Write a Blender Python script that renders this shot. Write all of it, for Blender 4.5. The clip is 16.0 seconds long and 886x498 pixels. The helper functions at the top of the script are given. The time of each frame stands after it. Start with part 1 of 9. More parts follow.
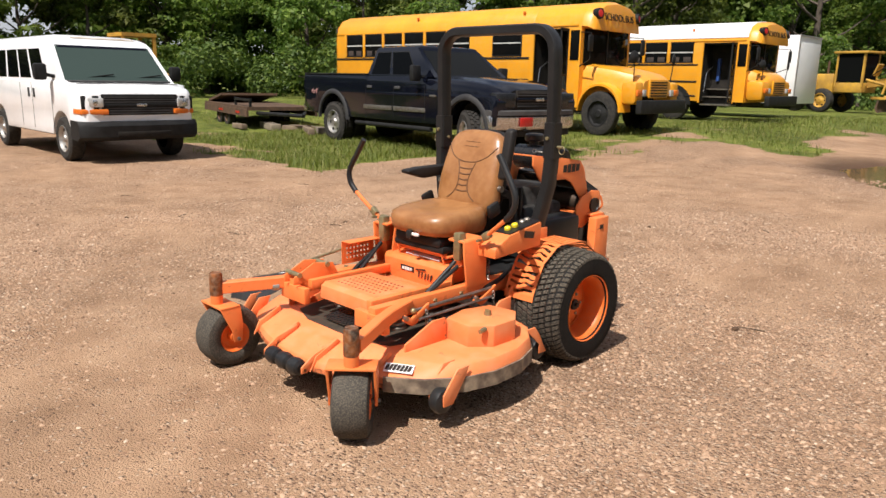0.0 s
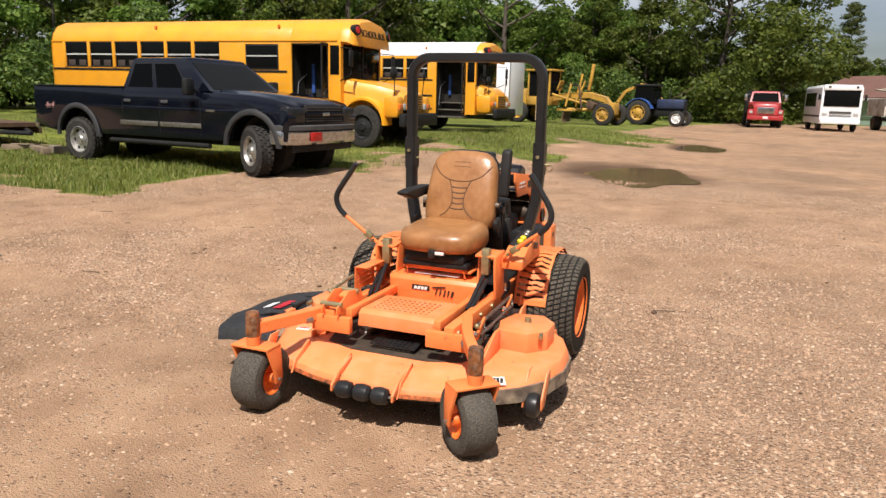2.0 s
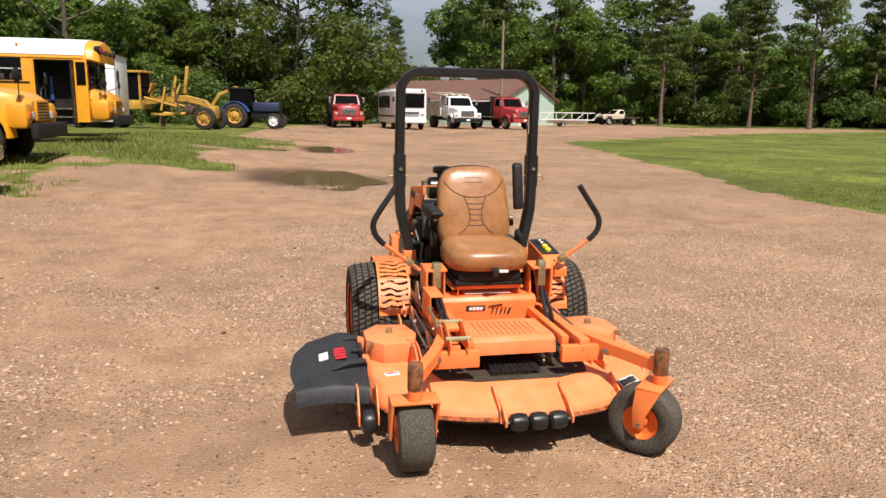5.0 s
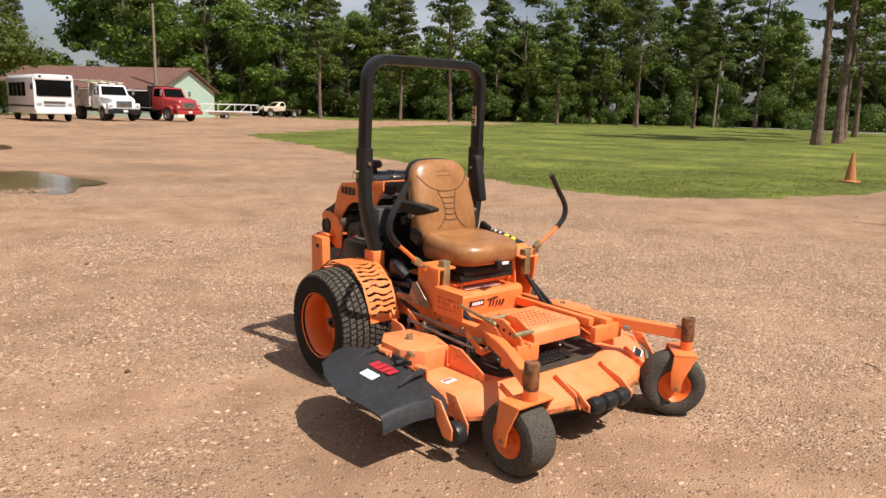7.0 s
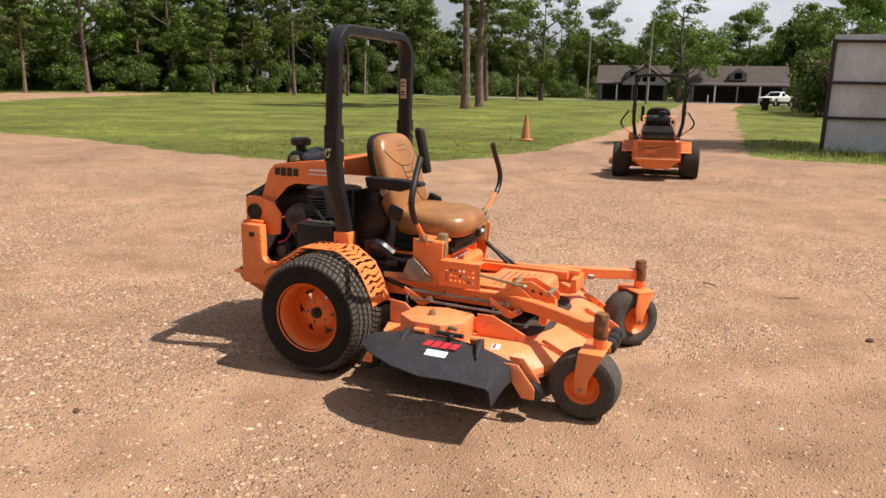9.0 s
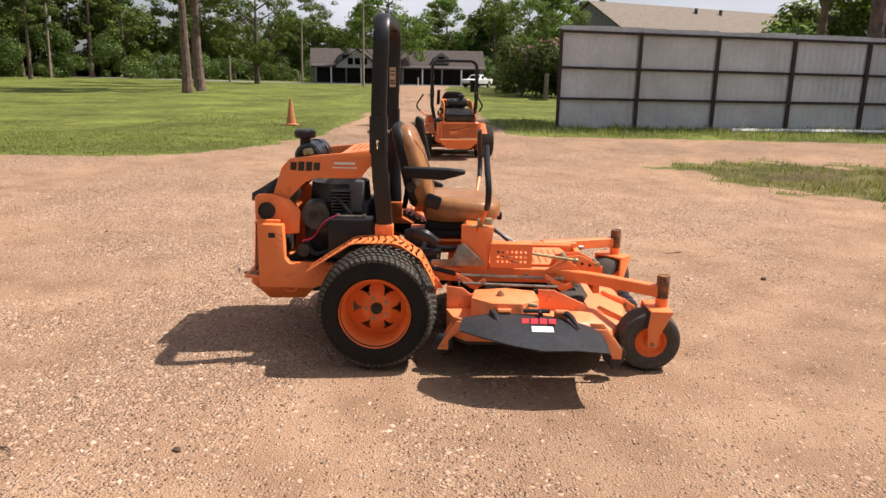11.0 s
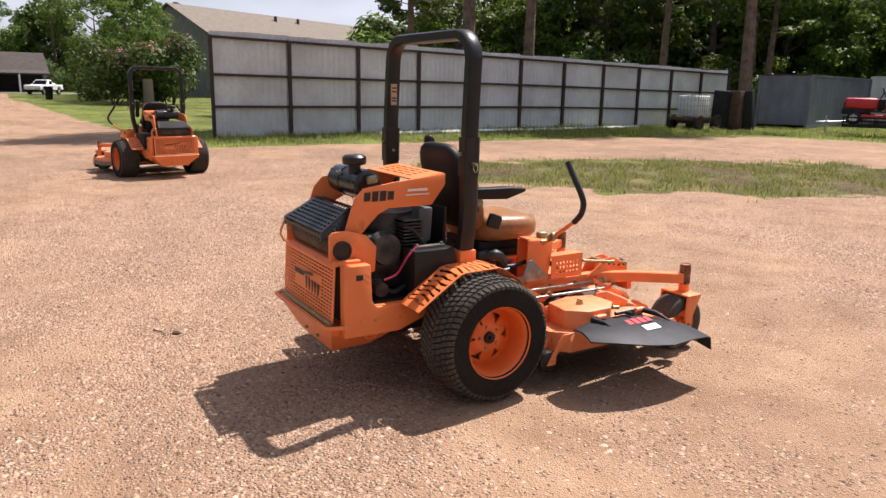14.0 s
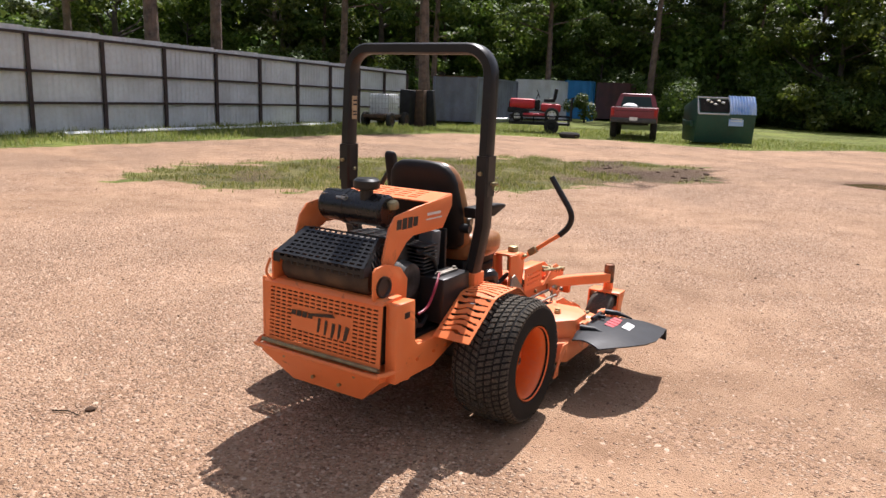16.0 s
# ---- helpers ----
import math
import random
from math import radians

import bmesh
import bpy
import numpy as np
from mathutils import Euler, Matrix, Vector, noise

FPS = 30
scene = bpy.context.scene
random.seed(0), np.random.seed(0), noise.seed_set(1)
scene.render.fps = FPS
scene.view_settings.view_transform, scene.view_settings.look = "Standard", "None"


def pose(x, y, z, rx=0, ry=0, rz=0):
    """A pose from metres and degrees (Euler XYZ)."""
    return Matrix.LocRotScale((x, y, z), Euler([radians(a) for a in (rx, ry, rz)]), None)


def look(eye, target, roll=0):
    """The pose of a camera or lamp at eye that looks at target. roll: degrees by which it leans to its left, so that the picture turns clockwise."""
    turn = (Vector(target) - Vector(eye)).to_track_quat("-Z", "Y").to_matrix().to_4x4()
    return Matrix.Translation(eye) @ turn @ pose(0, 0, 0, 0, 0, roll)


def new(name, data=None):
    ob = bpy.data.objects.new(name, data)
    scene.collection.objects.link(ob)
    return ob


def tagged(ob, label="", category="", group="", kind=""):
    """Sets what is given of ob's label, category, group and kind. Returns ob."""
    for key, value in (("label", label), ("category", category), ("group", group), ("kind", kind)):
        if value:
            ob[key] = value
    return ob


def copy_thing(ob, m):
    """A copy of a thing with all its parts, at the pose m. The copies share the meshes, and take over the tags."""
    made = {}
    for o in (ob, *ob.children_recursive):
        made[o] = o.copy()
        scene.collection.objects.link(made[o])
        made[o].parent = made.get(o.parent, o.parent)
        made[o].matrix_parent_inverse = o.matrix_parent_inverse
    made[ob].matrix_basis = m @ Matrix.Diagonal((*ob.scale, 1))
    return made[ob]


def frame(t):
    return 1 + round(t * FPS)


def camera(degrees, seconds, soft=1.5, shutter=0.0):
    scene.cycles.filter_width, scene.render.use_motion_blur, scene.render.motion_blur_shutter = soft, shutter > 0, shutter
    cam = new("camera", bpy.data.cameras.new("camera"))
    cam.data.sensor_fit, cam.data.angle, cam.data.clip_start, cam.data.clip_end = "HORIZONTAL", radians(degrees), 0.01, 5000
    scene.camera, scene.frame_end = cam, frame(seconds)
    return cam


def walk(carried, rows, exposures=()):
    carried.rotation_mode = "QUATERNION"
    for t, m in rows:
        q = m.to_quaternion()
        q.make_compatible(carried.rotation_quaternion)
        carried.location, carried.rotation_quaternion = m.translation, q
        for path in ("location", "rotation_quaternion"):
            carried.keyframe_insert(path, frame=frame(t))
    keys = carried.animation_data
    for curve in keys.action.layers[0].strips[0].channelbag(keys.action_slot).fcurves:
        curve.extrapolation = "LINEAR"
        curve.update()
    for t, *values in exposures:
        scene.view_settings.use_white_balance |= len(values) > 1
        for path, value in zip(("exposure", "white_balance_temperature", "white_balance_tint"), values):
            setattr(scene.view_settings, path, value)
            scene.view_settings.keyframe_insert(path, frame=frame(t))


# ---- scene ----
cam = camera(63.2, 16.0, soft=1.5)
PATH = [
    (0, (2.71, -2.644, 1.447), (1.326, -1.274, 0.992), 1.2),
    (0.5, (2.448, -2.988, 1.441), (1.242, -1.471, 0.948), 1.2),
    (1, (2.155, -3.231, 1.448), (1.011, -1.633, 1.078), -0.4),
    (1.5, (1.836, -3.401, 1.474), (0.902, -1.667, 1.123), 1.4),
    (2, (1.456, -3.65, 1.479), (0.723, -1.834, 1.071), 1.5),
    (2.5, (1.079, -3.77, 1.491), (0.557, -1.88, 1.097), -0.2),
    (3, (0.679, -3.892, 1.506), (0.375, -1.953, 1.119), -1.4),
    (3.5, (0.245, -3.927, 1.495), (0.089, -1.967, 1.129), -0.0),
    (4, (-0.191, -3.948, 1.475), (-0.114, -1.986, 1.094), -0.2),
    (4.5, (-0.607, -3.891, 1.509), (-0.373, -1.943, 1.122), 0.2),
    (7, (-2.549, -2.892, 1.459), (-1.314, -1.365, 1.081), 1.6),
    (7.5, (-2.879, -2.604, 1.456), (-1.47, -1.261, 0.997), 1.6),
    (8, (-3.164, -2.308, 1.453), (-1.632, -1.101, 1.011), 1.4),
    (8.5, (-3.39, -1.957, 1.444), (-1.72, -0.944, 1.015), 1.2),
    (11, (-4.066, 0.041, 1.45), (-2.123, 0.076, 0.98), 1.1),
    (11.5, (-4.059, 0.471, 1.431), (-2.11, 0.381, 0.992), 1.1),
    (12, (-3.957, 0.858, 1.442), (-2.037, 0.519, 0.996), 1.2),
    (12.5, (-3.835, 1.245, 1.463), (-1.978, 0.667, 0.999), 2.1),
    (13, (-3.666, 1.608, 1.459), (-1.86, 0.874, 1.012), 2.8),
    (13.5, (-3.519, 2.017, 1.48), (-1.79, 1.118, 1.029), 3.2),
    (14, (-3.312, 2.346, 1.47), (-1.647, 1.328, 1.034), 1.1),
    (14.5, (-3.08, 2.662, 1.501), (-1.546, 1.454, 1.069), 0.1),
    (15, (-2.762, 2.907, 1.494), (-1.377, 1.526, 1.077), 1.1),
    (15.5, (-2.386, 3.127, 1.506), (-1.159, 1.594, 1.125), 2.7),
    (16, (-2.029, 3.351, 1.52), (-0.99, 1.695, 1.096), 2.2),
]
walk(cam, [(t, look(eye, target, roll)) for t, eye, target, roll in PATH], [(0.0, 0.31, 6500, 12), (2.0, 0.33, 6520, 12), (4.5, 0.28, 6540, 13), (8.5, 0.36, 6680, 14), (12.0, 0.54, 6440, 17), (14.5, 0.62, 6260, 18), (16.0, 0.60, 6190, 17)])

# ---- sky and sun ----
SUN_WAY = Vector((0.15, -0.645, 1.0)).normalized()
world = bpy.data.worlds.new("sky")
scene.world = world
world.use_nodes = True
wn = world.node_tree.nodes
sky = wn.new("ShaderNodeTexSky")
sky.sky_type, sky.sun_disc = "NISHITA", False
sky.sun_elevation, sky.sun_rotation = math.asin(SUN_WAY.z), math.atan2(SUN_WAY.x, SUN_WAY.y)
sky.dust_density, sky.air_density = 2.0, 1.0
# soft white clouds drift over the whole sky
wl = world.node_tree.links.new
wtc, wmap, cloud, thick, cmix = wn.new("ShaderNodeTexCoord"), wn.new("ShaderNodeMapping"), wn.new("ShaderNodeTexNoise"), wn.new("ShaderNodeMapRange"), wn.new("ShaderNodeMix")
wmap.inputs["Scale"].default_value = (1.0, 1.0, 2.6)
wl(wtc.outputs["Generated"], wmap.inputs[0])
wl(wmap.outputs[0], cloud.inputs["Vector"])
cloud.inputs["Scale"].default_value, cloud.inputs["Detail"].default_value, cloud.inputs["Roughness"].default_value = 1.9, 5, 0.48
thick.inputs[1].default_value, thick.inputs[2].default_value, thick.inputs[4].default_value = 0.36, 0.70, 0.8
wl(cloud.outputs[0], thick.inputs[0])
cmix.data_type = "RGBA"
cmix.inputs[7].default_value = (11.5, 12.0, 13.0, 1)
wl(thick.outputs[0], cmix.inputs["Factor"])
wl(sky.outputs[0], cmix.inputs[6])
wl(cmix.outputs[2], wn["Background"].inputs[0])
wn["Background"].inputs[1].default_value = 0.058
sun = new("sun", bpy.data.lights.new("sun", "SUN"))
sun.data.energy, sun.data.angle, sun.data.color = 5.0, radians(0.5), (1.0, 0.955, 0.88)
sun.matrix_world = look(SUN_WAY * 50, (0, 0, 0))

# ---- mesh helpers ----
class B:
    """Gathers shapes into one mesh."""

    def __init__(self):
        self.bm = bmesh.new()

    def _new(self, verts, faces, bevel=0.0, seg=2):
        vs = [self.bm.verts.new(v) for v in verts]
        fs = [self.bm.faces.new([vs[i] for i in f]) for f in faces]
        if bevel > 0:
            bmesh.ops.recalc_face_normals(self.bm, faces=fs)
            edges = {e for f in fs for e in f.edges if len(e.link_faces) == 2 and e.calc_face_angle(0) > 0.5}
            bmesh.ops.bevel(self.bm, geom=list(edges), offset=bevel, segments=seg, profile=0.5, affect="EDGES", clamp_overlap=True)
        return self

    def box(self, c, s, rot=(0, 0, 0), bevel=0.0):
        m = Euler([radians(a) for a in rot]).to_matrix()
        vs = [Vector(c) + m @ Vector((x * s[0] / 2, y * s[1] / 2, z * s[2] / 2)) for x in (-1, 1) for y in (-1, 1) for z in (-1, 1)]
        return self._new(vs, [(0, 1, 3, 2), (4, 6, 7, 5), (0, 4, 5, 1), (2, 3, 7, 6), (0, 2, 6, 4), (1, 5, 7, 3)], bevel)

    def prism(self, poly, axis, lo, hi, bevel=0.0, seg=2):
        """A flat outline pushed along an axis. x: (y, z) pairs, y: (x, z) pairs, z: (x, y) pairs."""
        n = len(poly)

        def at(p, h):
            return {"x": (h, p[0], p[1]), "y": (p[0], h, p[1]), "z": (p[0], p[1], h)}[axis]
        vs = [at(p, lo) for p in poly] + [at(p, hi) for p in poly]
        fs = [tuple(range(n)), tuple(range(2 * n - 1, n - 1, -1))] + [(i, n + i, n + (i + 1) % n, (i + 1) % n) for i in range(n)]
        return self._new(vs, fs, bevel, seg)

    def loft(self, rings, cap=True, closed=True):
        n, vs, fs = len(rings[0]), [], []
        for r in rings:
            vs += list(r)
        for k in range(len(rings) - 1):
            for i in range(n if closed else n - 1):
                j = (i + 1) % n
                fs.append((k * n + i, k * n + j, (k + 1) * n + j, (k + 1) * n + i))
        if cap:
            fs += [tuple(range(n - 1, -1, -1)), tuple(range((len(rings) - 1) * n, len(rings) * n))]
        return self._new(vs, fs)

    def _frame(self, d):
        d = Vector(d).normalized()
        a = d.orthogonal().normalized() if abs(d.z) > 0.9 else d.cross(Vector((0, 0, 1))).normalized()
        return d, a, d.cross(a)

    def cyl(self, p0, p1, r0, r1=None, seg=16):
        r1 = r0 if r1 is None else r1
        p0, p1 = Vector(p0), Vector(p1)
        _, a, b = self._frame(p1 - p0)
        ring = [(math.cos(2 * math.pi * i / seg), math.sin(2 * math.pi * i / seg)) for i in range(seg)]
        return self.loft([[p0 + (a * c + b * s) * r0 for c, s in ring], [p1 + (a * c + b * s) * r1 for c, s in ring]])

    def lathe(self, o, way, prof, seg=32, cap=False):
        """prof: (radius, distance along way) pairs."""
        o = Vector(o)
        d, a, b = self._frame(way)
        ring = [(math.cos(2 * math.pi * i / seg), math.sin(2 * math.pi * i / seg)) for i in range(seg)]
        return self.loft([[o + d * h + (a * c + b * s) * max(r, 1e-4) for c, s in ring] for r, h in prof], cap=cap)

    def tube(self, pts, r, seg=10, flat=1.0):
        pts = [Vector(p) for p in pts]
        rings, up = [], None
        for i, p in enumerate(pts):
            d = (pts[min(i + 1, len(pts) - 1)] - pts[max(i - 1, 0)]).normalized()
            if up is None:
                _, a, _ = self._frame(d)
            else:
                a = (up - d * up.dot(d)).normalized()
            up = a
            b = d.cross(a)
            rr = r[i] if isinstance(r, (list, tuple)) else r
            rings.append([p + (a * math.cos(2 * math.pi * k / seg) + b * math.sin(2 * math.pi * k / seg) * flat) * rr for k in range(seg)])
        return self.loft(rings)

    def ball(self, c, s, u=16, v=10):
        rings = []
        for k in range(v + 1):
            f = math.pi * k / v
            rr = max(math.sin(f), 1e-3)
            rings.append([Vector(c) + Vector((s[0] * rr * math.cos(2 * math.pi * i / u), s[1] * rr * math.sin(2 * math.pi * i / u), -s[2] * math.cos(f))) for i in range(u)])
        return self.loft(rings)

    def move(self, m):
        bmesh.ops.transform(self.bm, matrix=m, verts=self.bm.verts)
        return self

    def mesh(self, name, mat, angle=35):
        bmesh.ops.recalc_face_normals(self.bm, faces=self.bm.faces)
        for f in self.bm.faces:
            f.smooth = True
        for e in self.bm.edges:
            e.smooth = len(e.link_faces) != 2 or e.calc_face_angle(0) < radians(angle)
        me = bpy.data.meshes.new(name)
        self.bm.to_mesh(me)
        self.bm.free()
        me.materials.append(mat)
        return me


def smooth_path(pts, n=6):
    """A rounded line through the points."""
    p = [Vector(a) for a in pts]
    p = [p[0] * 2 - p[1]] + p + [p[-1] * 2 - p[-2]]
    out = []
    for i in range(1, len(p) - 2):
        for k in range(n):
            t = k / n
            a, b, c, d = p[i - 1], p[i], p[i + 1], p[i + 2]
            out.append(0.5 * (2 * b + (c - a) * t + (2 * a - 5 * b + 4 * c - d) * t * t + (3 * b - a - 3 * c + d) * t ** 3))
    return out + [p[-2]]


def part(name, b, mat, parent, label="", angle=35):
    """One mesh object under a thing or a part."""
    ob = new(name, b.mesh(name, mat, angle))
    ob.parent = parent
    if label:
        tagged(ob, label)
    return ob


def thing(name, m, label, category, group=""):
    """An Empty at a thing's base."""
    ob = new(name)
    ob.empty_display_size = 0.2
    ob.matrix_world = m
    return tagged(ob, label, category, group)


def solid(name, b, mat, label, category, kind="", group="", m=None, angle=35):
    """A thing that is one mesh."""
    ob = new(name, b.mesh(name, mat, angle))
    if m is not None:
        ob.matrix_world = m
    return tagged(ob, label, category, group, kind)


def letters(name, text, size, mat, parent, m, depth=0.002, shear=0.0, label=""):
    """Raised or painted writing as a mesh; it lies in its own xy plane, centred."""
    cu = bpy.data.curves.new(name, "FONT")
    cu.body, cu.size, cu.extrude, cu.align_x, cu.align_y, cu.shear = text, size, depth, "CENTER", "CENTER", shear
    tmp = new(name, cu)
    me = bpy.data.meshes.new_from_object(tmp.evaluated_get(bpy.context.evaluated_depsgraph_get()))
    bpy.data.objects.remove(tmp)
    me.materials.clear()
    me.materials.append(mat)
    ob = new(name, me)
    ob.parent = parent
    ob.matrix_basis = m
    if label:
        tagged(ob, label)
    return ob


def marks(name, n, w, h, mat, parent, m, slant=0.25, depth=0.002, label=""):
    """A printed mark as a row of slanted plain blocks, centred in its own xy plane."""
    b = B()
    step = w / n
    for k in range(n):
        x = -w / 2 + step * k
        hh = h * (1.0 if k % 3 else 0.86)
        b.prism([(x - slant * hh / 2, -hh / 2), (x + step * 0.8 - slant * hh / 2, -hh / 2), (x + step * 0.8 + slant * hh / 2, hh / 2), (x + slant * hh / 2, hh / 2)], "z", 0, depth)
    ob = part(name, b, mat, parent, label)
    ob.matrix_basis = m
    return ob


def swoosh(name, w, h, mat, parent, m, depth=0.002):
    """A printed brush-stroke flourish as tapered strokes, centred in its own xy plane."""
    b = B()
    for x, l, z in ((-0.42, 0.62, 0.30), (-0.30, 0.10, 0.05), (-0.12, 0.10, 0.0), (0.06, 0.12, -0.05), (0.24, 0.10, -0.02), (0.38, 0.16, -0.06)):
        if l > 0.3:
            b.prism([(x * w, z * h), ((x + l) * w, (z + 0.16) * h), ((x + l * 0.9) * w, (z + 0.30) * h), (x * w, (z + 0.12) * h)], "z", 0, depth)
        else:
            b.prism([(x * w, (z - 0.45) * h), ((x + l * 0.55) * w, (z - 0.42) * h), ((x + l * 1.2) * w, (z + 0.22) * h), ((x + l * 0.6) * w, (z + 0.26) * h)], "z", 0, depth)
    ob = part(name, b, mat, parent)
    ob.matrix_basis = m
    return ob


# ---- materials ----
def surf(name, col, col2=None, rough=0.5, metal=0.0, scale=6.0, bump=0.0, fine=60.0, dust=0.0, dustcol=(0.42, 0.31, 0.22), coat=0.0, vary=0.0, rough2=None, spec=0.5, wear=0.0, wearcol=(0.10, 0.045, 0.025)):
    """A worn surface: two scales of colour change, dust in patches, fine relief."""
    m = bpy.data.materials.new(name)
    m.use_nodes = True
    nt, p = m.node_tree, m.node_tree.nodes["Principled BSDF"]
    L = nt.links.new
    tc = nt.nodes.new("ShaderNodeTexCoord")
    n1, n2 = nt.nodes.new("ShaderNodeTexNoise"), nt.nodes.new("ShaderNodeTexNoise")
    n1.inputs["Scale"].default_value, n1.inputs["Detail"].default_value = scale, 5
    n2.inputs["Scale"].default_value, n2.inputs["Detail"].default_value = fine, 4
    for n in (n1, n2):
        L(tc.outputs["Object"], n.inputs["Vector"])
    col2 = col2 or tuple(c * 0.75 for c in col)
    ramp = nt.nodes.new("ShaderNodeMapRange")
    ramp.inputs[1].default_value, ramp.inputs[2].default_value = 0.35, 0.68
    L(n1.outputs[0], ramp.inputs[0])
    mix = nt.nodes.new("ShaderNodeMix")
    mix.data_type = "RGBA"
    L(ramp.outputs[0], mix.inputs["Factor"])
    mix.inputs[6].default_value, mix.inputs[7].default_value = (*col, 1), (*col2, 1)
    out = mix.outputs[2]
    if dust > 0:
        d = nt.nodes.new("ShaderNodeMapRange")
        d.inputs[1].default_value, d.inputs[2].default_value, d.inputs[4].default_value = 0.42, 0.72, dust
        L(n2.outputs[0], d.inputs[0])
        mx = nt.nodes.new("ShaderNodeMix")
        mx.data_type = "RGBA"
        L(d.outputs[0], mx.inputs["Factor"])
        L(out, mx.inputs[6])
        mx.inputs[7].default_value = (*dustcol, 1)
        out = mx.outputs[2]
    if wear > 0:
        n3 = nt.nodes.new("ShaderNodeTexNoise")
        n3.inputs["Scale"].default_value, n3.inputs["Detail"].default_value, n3.inputs["Roughness"].default_value = 9.0, 9, 0.66
        n3.inputs["Distortion"].default_value = 1.2
        L(tc.outputs["Object"], n3.inputs["Vector"])
        wr = nt.nodes.new("ShaderNodeMapRange")
        wr.inputs[1].default_value, wr.inputs[2].default_value, wr.inputs[4].default_value = 0.615, 0.70, wear
        L(n3.outputs[0], wr.inputs[0])
        mw = nt.nodes.new("ShaderNodeMix")
        mw.data_type = "RGBA"
        L(wr.outputs[0], mw.inputs["Factor"])
        L(out, mw.inputs[6])
        mw.inputs[7].default_value = (*wearcol, 1)
        out = mw.outputs[2]
    if vary > 0:
        oi = nt.nodes.new("ShaderNodeObjectInfo")
        mr = nt.nodes.new("ShaderNodeMapRange")
        mr.inputs[3].default_value, mr.inputs[4].default_value = 1 - vary, 1 + vary
        L(oi.outputs["Random"], mr.inputs[0])
        hs = nt.nodes.new("ShaderNodeHueSaturation")
        L(mr.outputs[0], hs.inputs["Value"])
        L(out, hs.inputs["Color"])
        out = hs.outputs[0]
    L(out, p.inputs["Base Color"])
    rr = nt.nodes.new("ShaderNodeMapRange")
    rr.inputs[3].default_value, rr.inputs[4].default_value = rough, min(1.0, rough + 0.18) if rough2 is None else rough2
    L(n2.outputs[0], rr.inputs[0])
    L(rr.outputs[0], p.inputs["Roughness"])
    p.inputs["Metallic"].default_value = metal
    p.inputs["Specular IOR Level"].default_value = spec
    p.inputs["Coat Weight"].default_value = coat
    if bump > 0:
        bp = nt.nodes.new("ShaderNodeBump")
        bp.inputs["Strength"].default_value, bp.inputs["Distance"].default_value = 0.6, bump
        L(n2.outputs[0], bp.inputs["Height"])
        L(bp.outputs[0], p.inputs["Normal"])
    return m


def glass(name, tint=(0.75, 0.82, 0.8), dark=0.0):
    m = bpy.data.materials.new(name)
    m.use_nodes = True
    p = m.node_tree.nodes["Principled BSDF"]
    p.inputs["Base Color"].default_value = (*tint, 1)
    p.inputs["Roughness"].default_value = 0.03
    p.inputs["Transmission Weight"].default_value = 1.0 - dark
    p.inputs["IOR"].default_value = 1.1 if dark < 0.5 else 1.2
    p.inputs["Specular IOR Level"].default_value = 0.16
    return m


M_ORANGE = surf("orange_paint", (0.86, 0.225, 0.06), (0.80, 0.195, 0.048), 0.36, scale=5, fine=26, dust=0.10, dustcol=(0.7, 0.36, 0.18), bump=0.0004, wear=0.45)
M_ORANGE_D = surf("orange_deck_paint", (0.86, 0.25, 0.085), (0.78, 0.21, 0.065), 0.42, scale=4, fine=13, dust=0.20, dustcol=(0.72, 0.42, 0.26), bump=0.0008, wear=0.8)
M_RIM = surf("orange_rim_paint", (0.84, 0.17, 0.022), (0.75, 0.14, 0.018), 0.4, scale=8, dust=0.12)
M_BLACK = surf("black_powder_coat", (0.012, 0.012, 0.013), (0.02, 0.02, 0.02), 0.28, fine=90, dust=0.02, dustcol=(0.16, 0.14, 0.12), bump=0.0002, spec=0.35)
M_RUBBER = surf("tyre_rubber", (0.008, 0.0078, 0.0075), (0.014, 0.013, 0.012), 0.66, scale=8, fine=55, dust=0.10, dustcol=(0.10, 0.08, 0.06), bump=0.001, spec=0.2)
M_CASTER = surf("dusty_caster_rubber", (0.040, 0.037, 0.033), (0.062, 0.056, 0.048), 0.85, scale=7, fine=170, dust=0.6, dustcol=(0.19, 0.16, 0.12), bump=0.0008, spec=0.2)
M_TREAD = surf("dusty_tread_rubber", (0.042, 0.037, 0.031), (0.07, 0.061, 0.05), 0.85, scale=9, fine=120, dust=0.65, dustcol=(0.20, 0.165, 0.12), bump=0.001, spec=0.2)
M_LABEL = surf("faded_tan_label", (0.52, 0.40, 0.24), (0.44, 0.33, 0.2), 0.5, scale=20)
M_GLOSSK = surf("glossy_black_plastic", (0.010, 0.010, 0.011), (0.016, 0.016, 0.017), 0.2, fine=60, dust=0.03, dustcol=(0.1, 0.09, 0.08), spec=0.5)
M_VINYL = surf("tan_vinyl", (0.345, 0.158, 0.058), (0.25, 0.105, 0.036), 0.25, scale=9, fine=34, dust=0.35, dustcol=(0.42, 0.22, 0.09), bump=0.0016)
M_VINYLB = surf("black_vinyl", (0.014, 0.013, 0.013), (0.022, 0.02, 0.019), 0.42, fine=120, bump=0.0005, spec=0.2)
M_STEEL = surf("dull_steel", (0.36, 0.34, 0.3), (0.2, 0.17, 0.14), 0.4, 0.9, scale=20, fine=80)
M_ZINC = surf("yellow_zinc_steel", (0.42, 0.36, 0.2), (0.28, 0.23, 0.13), 0.42, 0.8, scale=25)
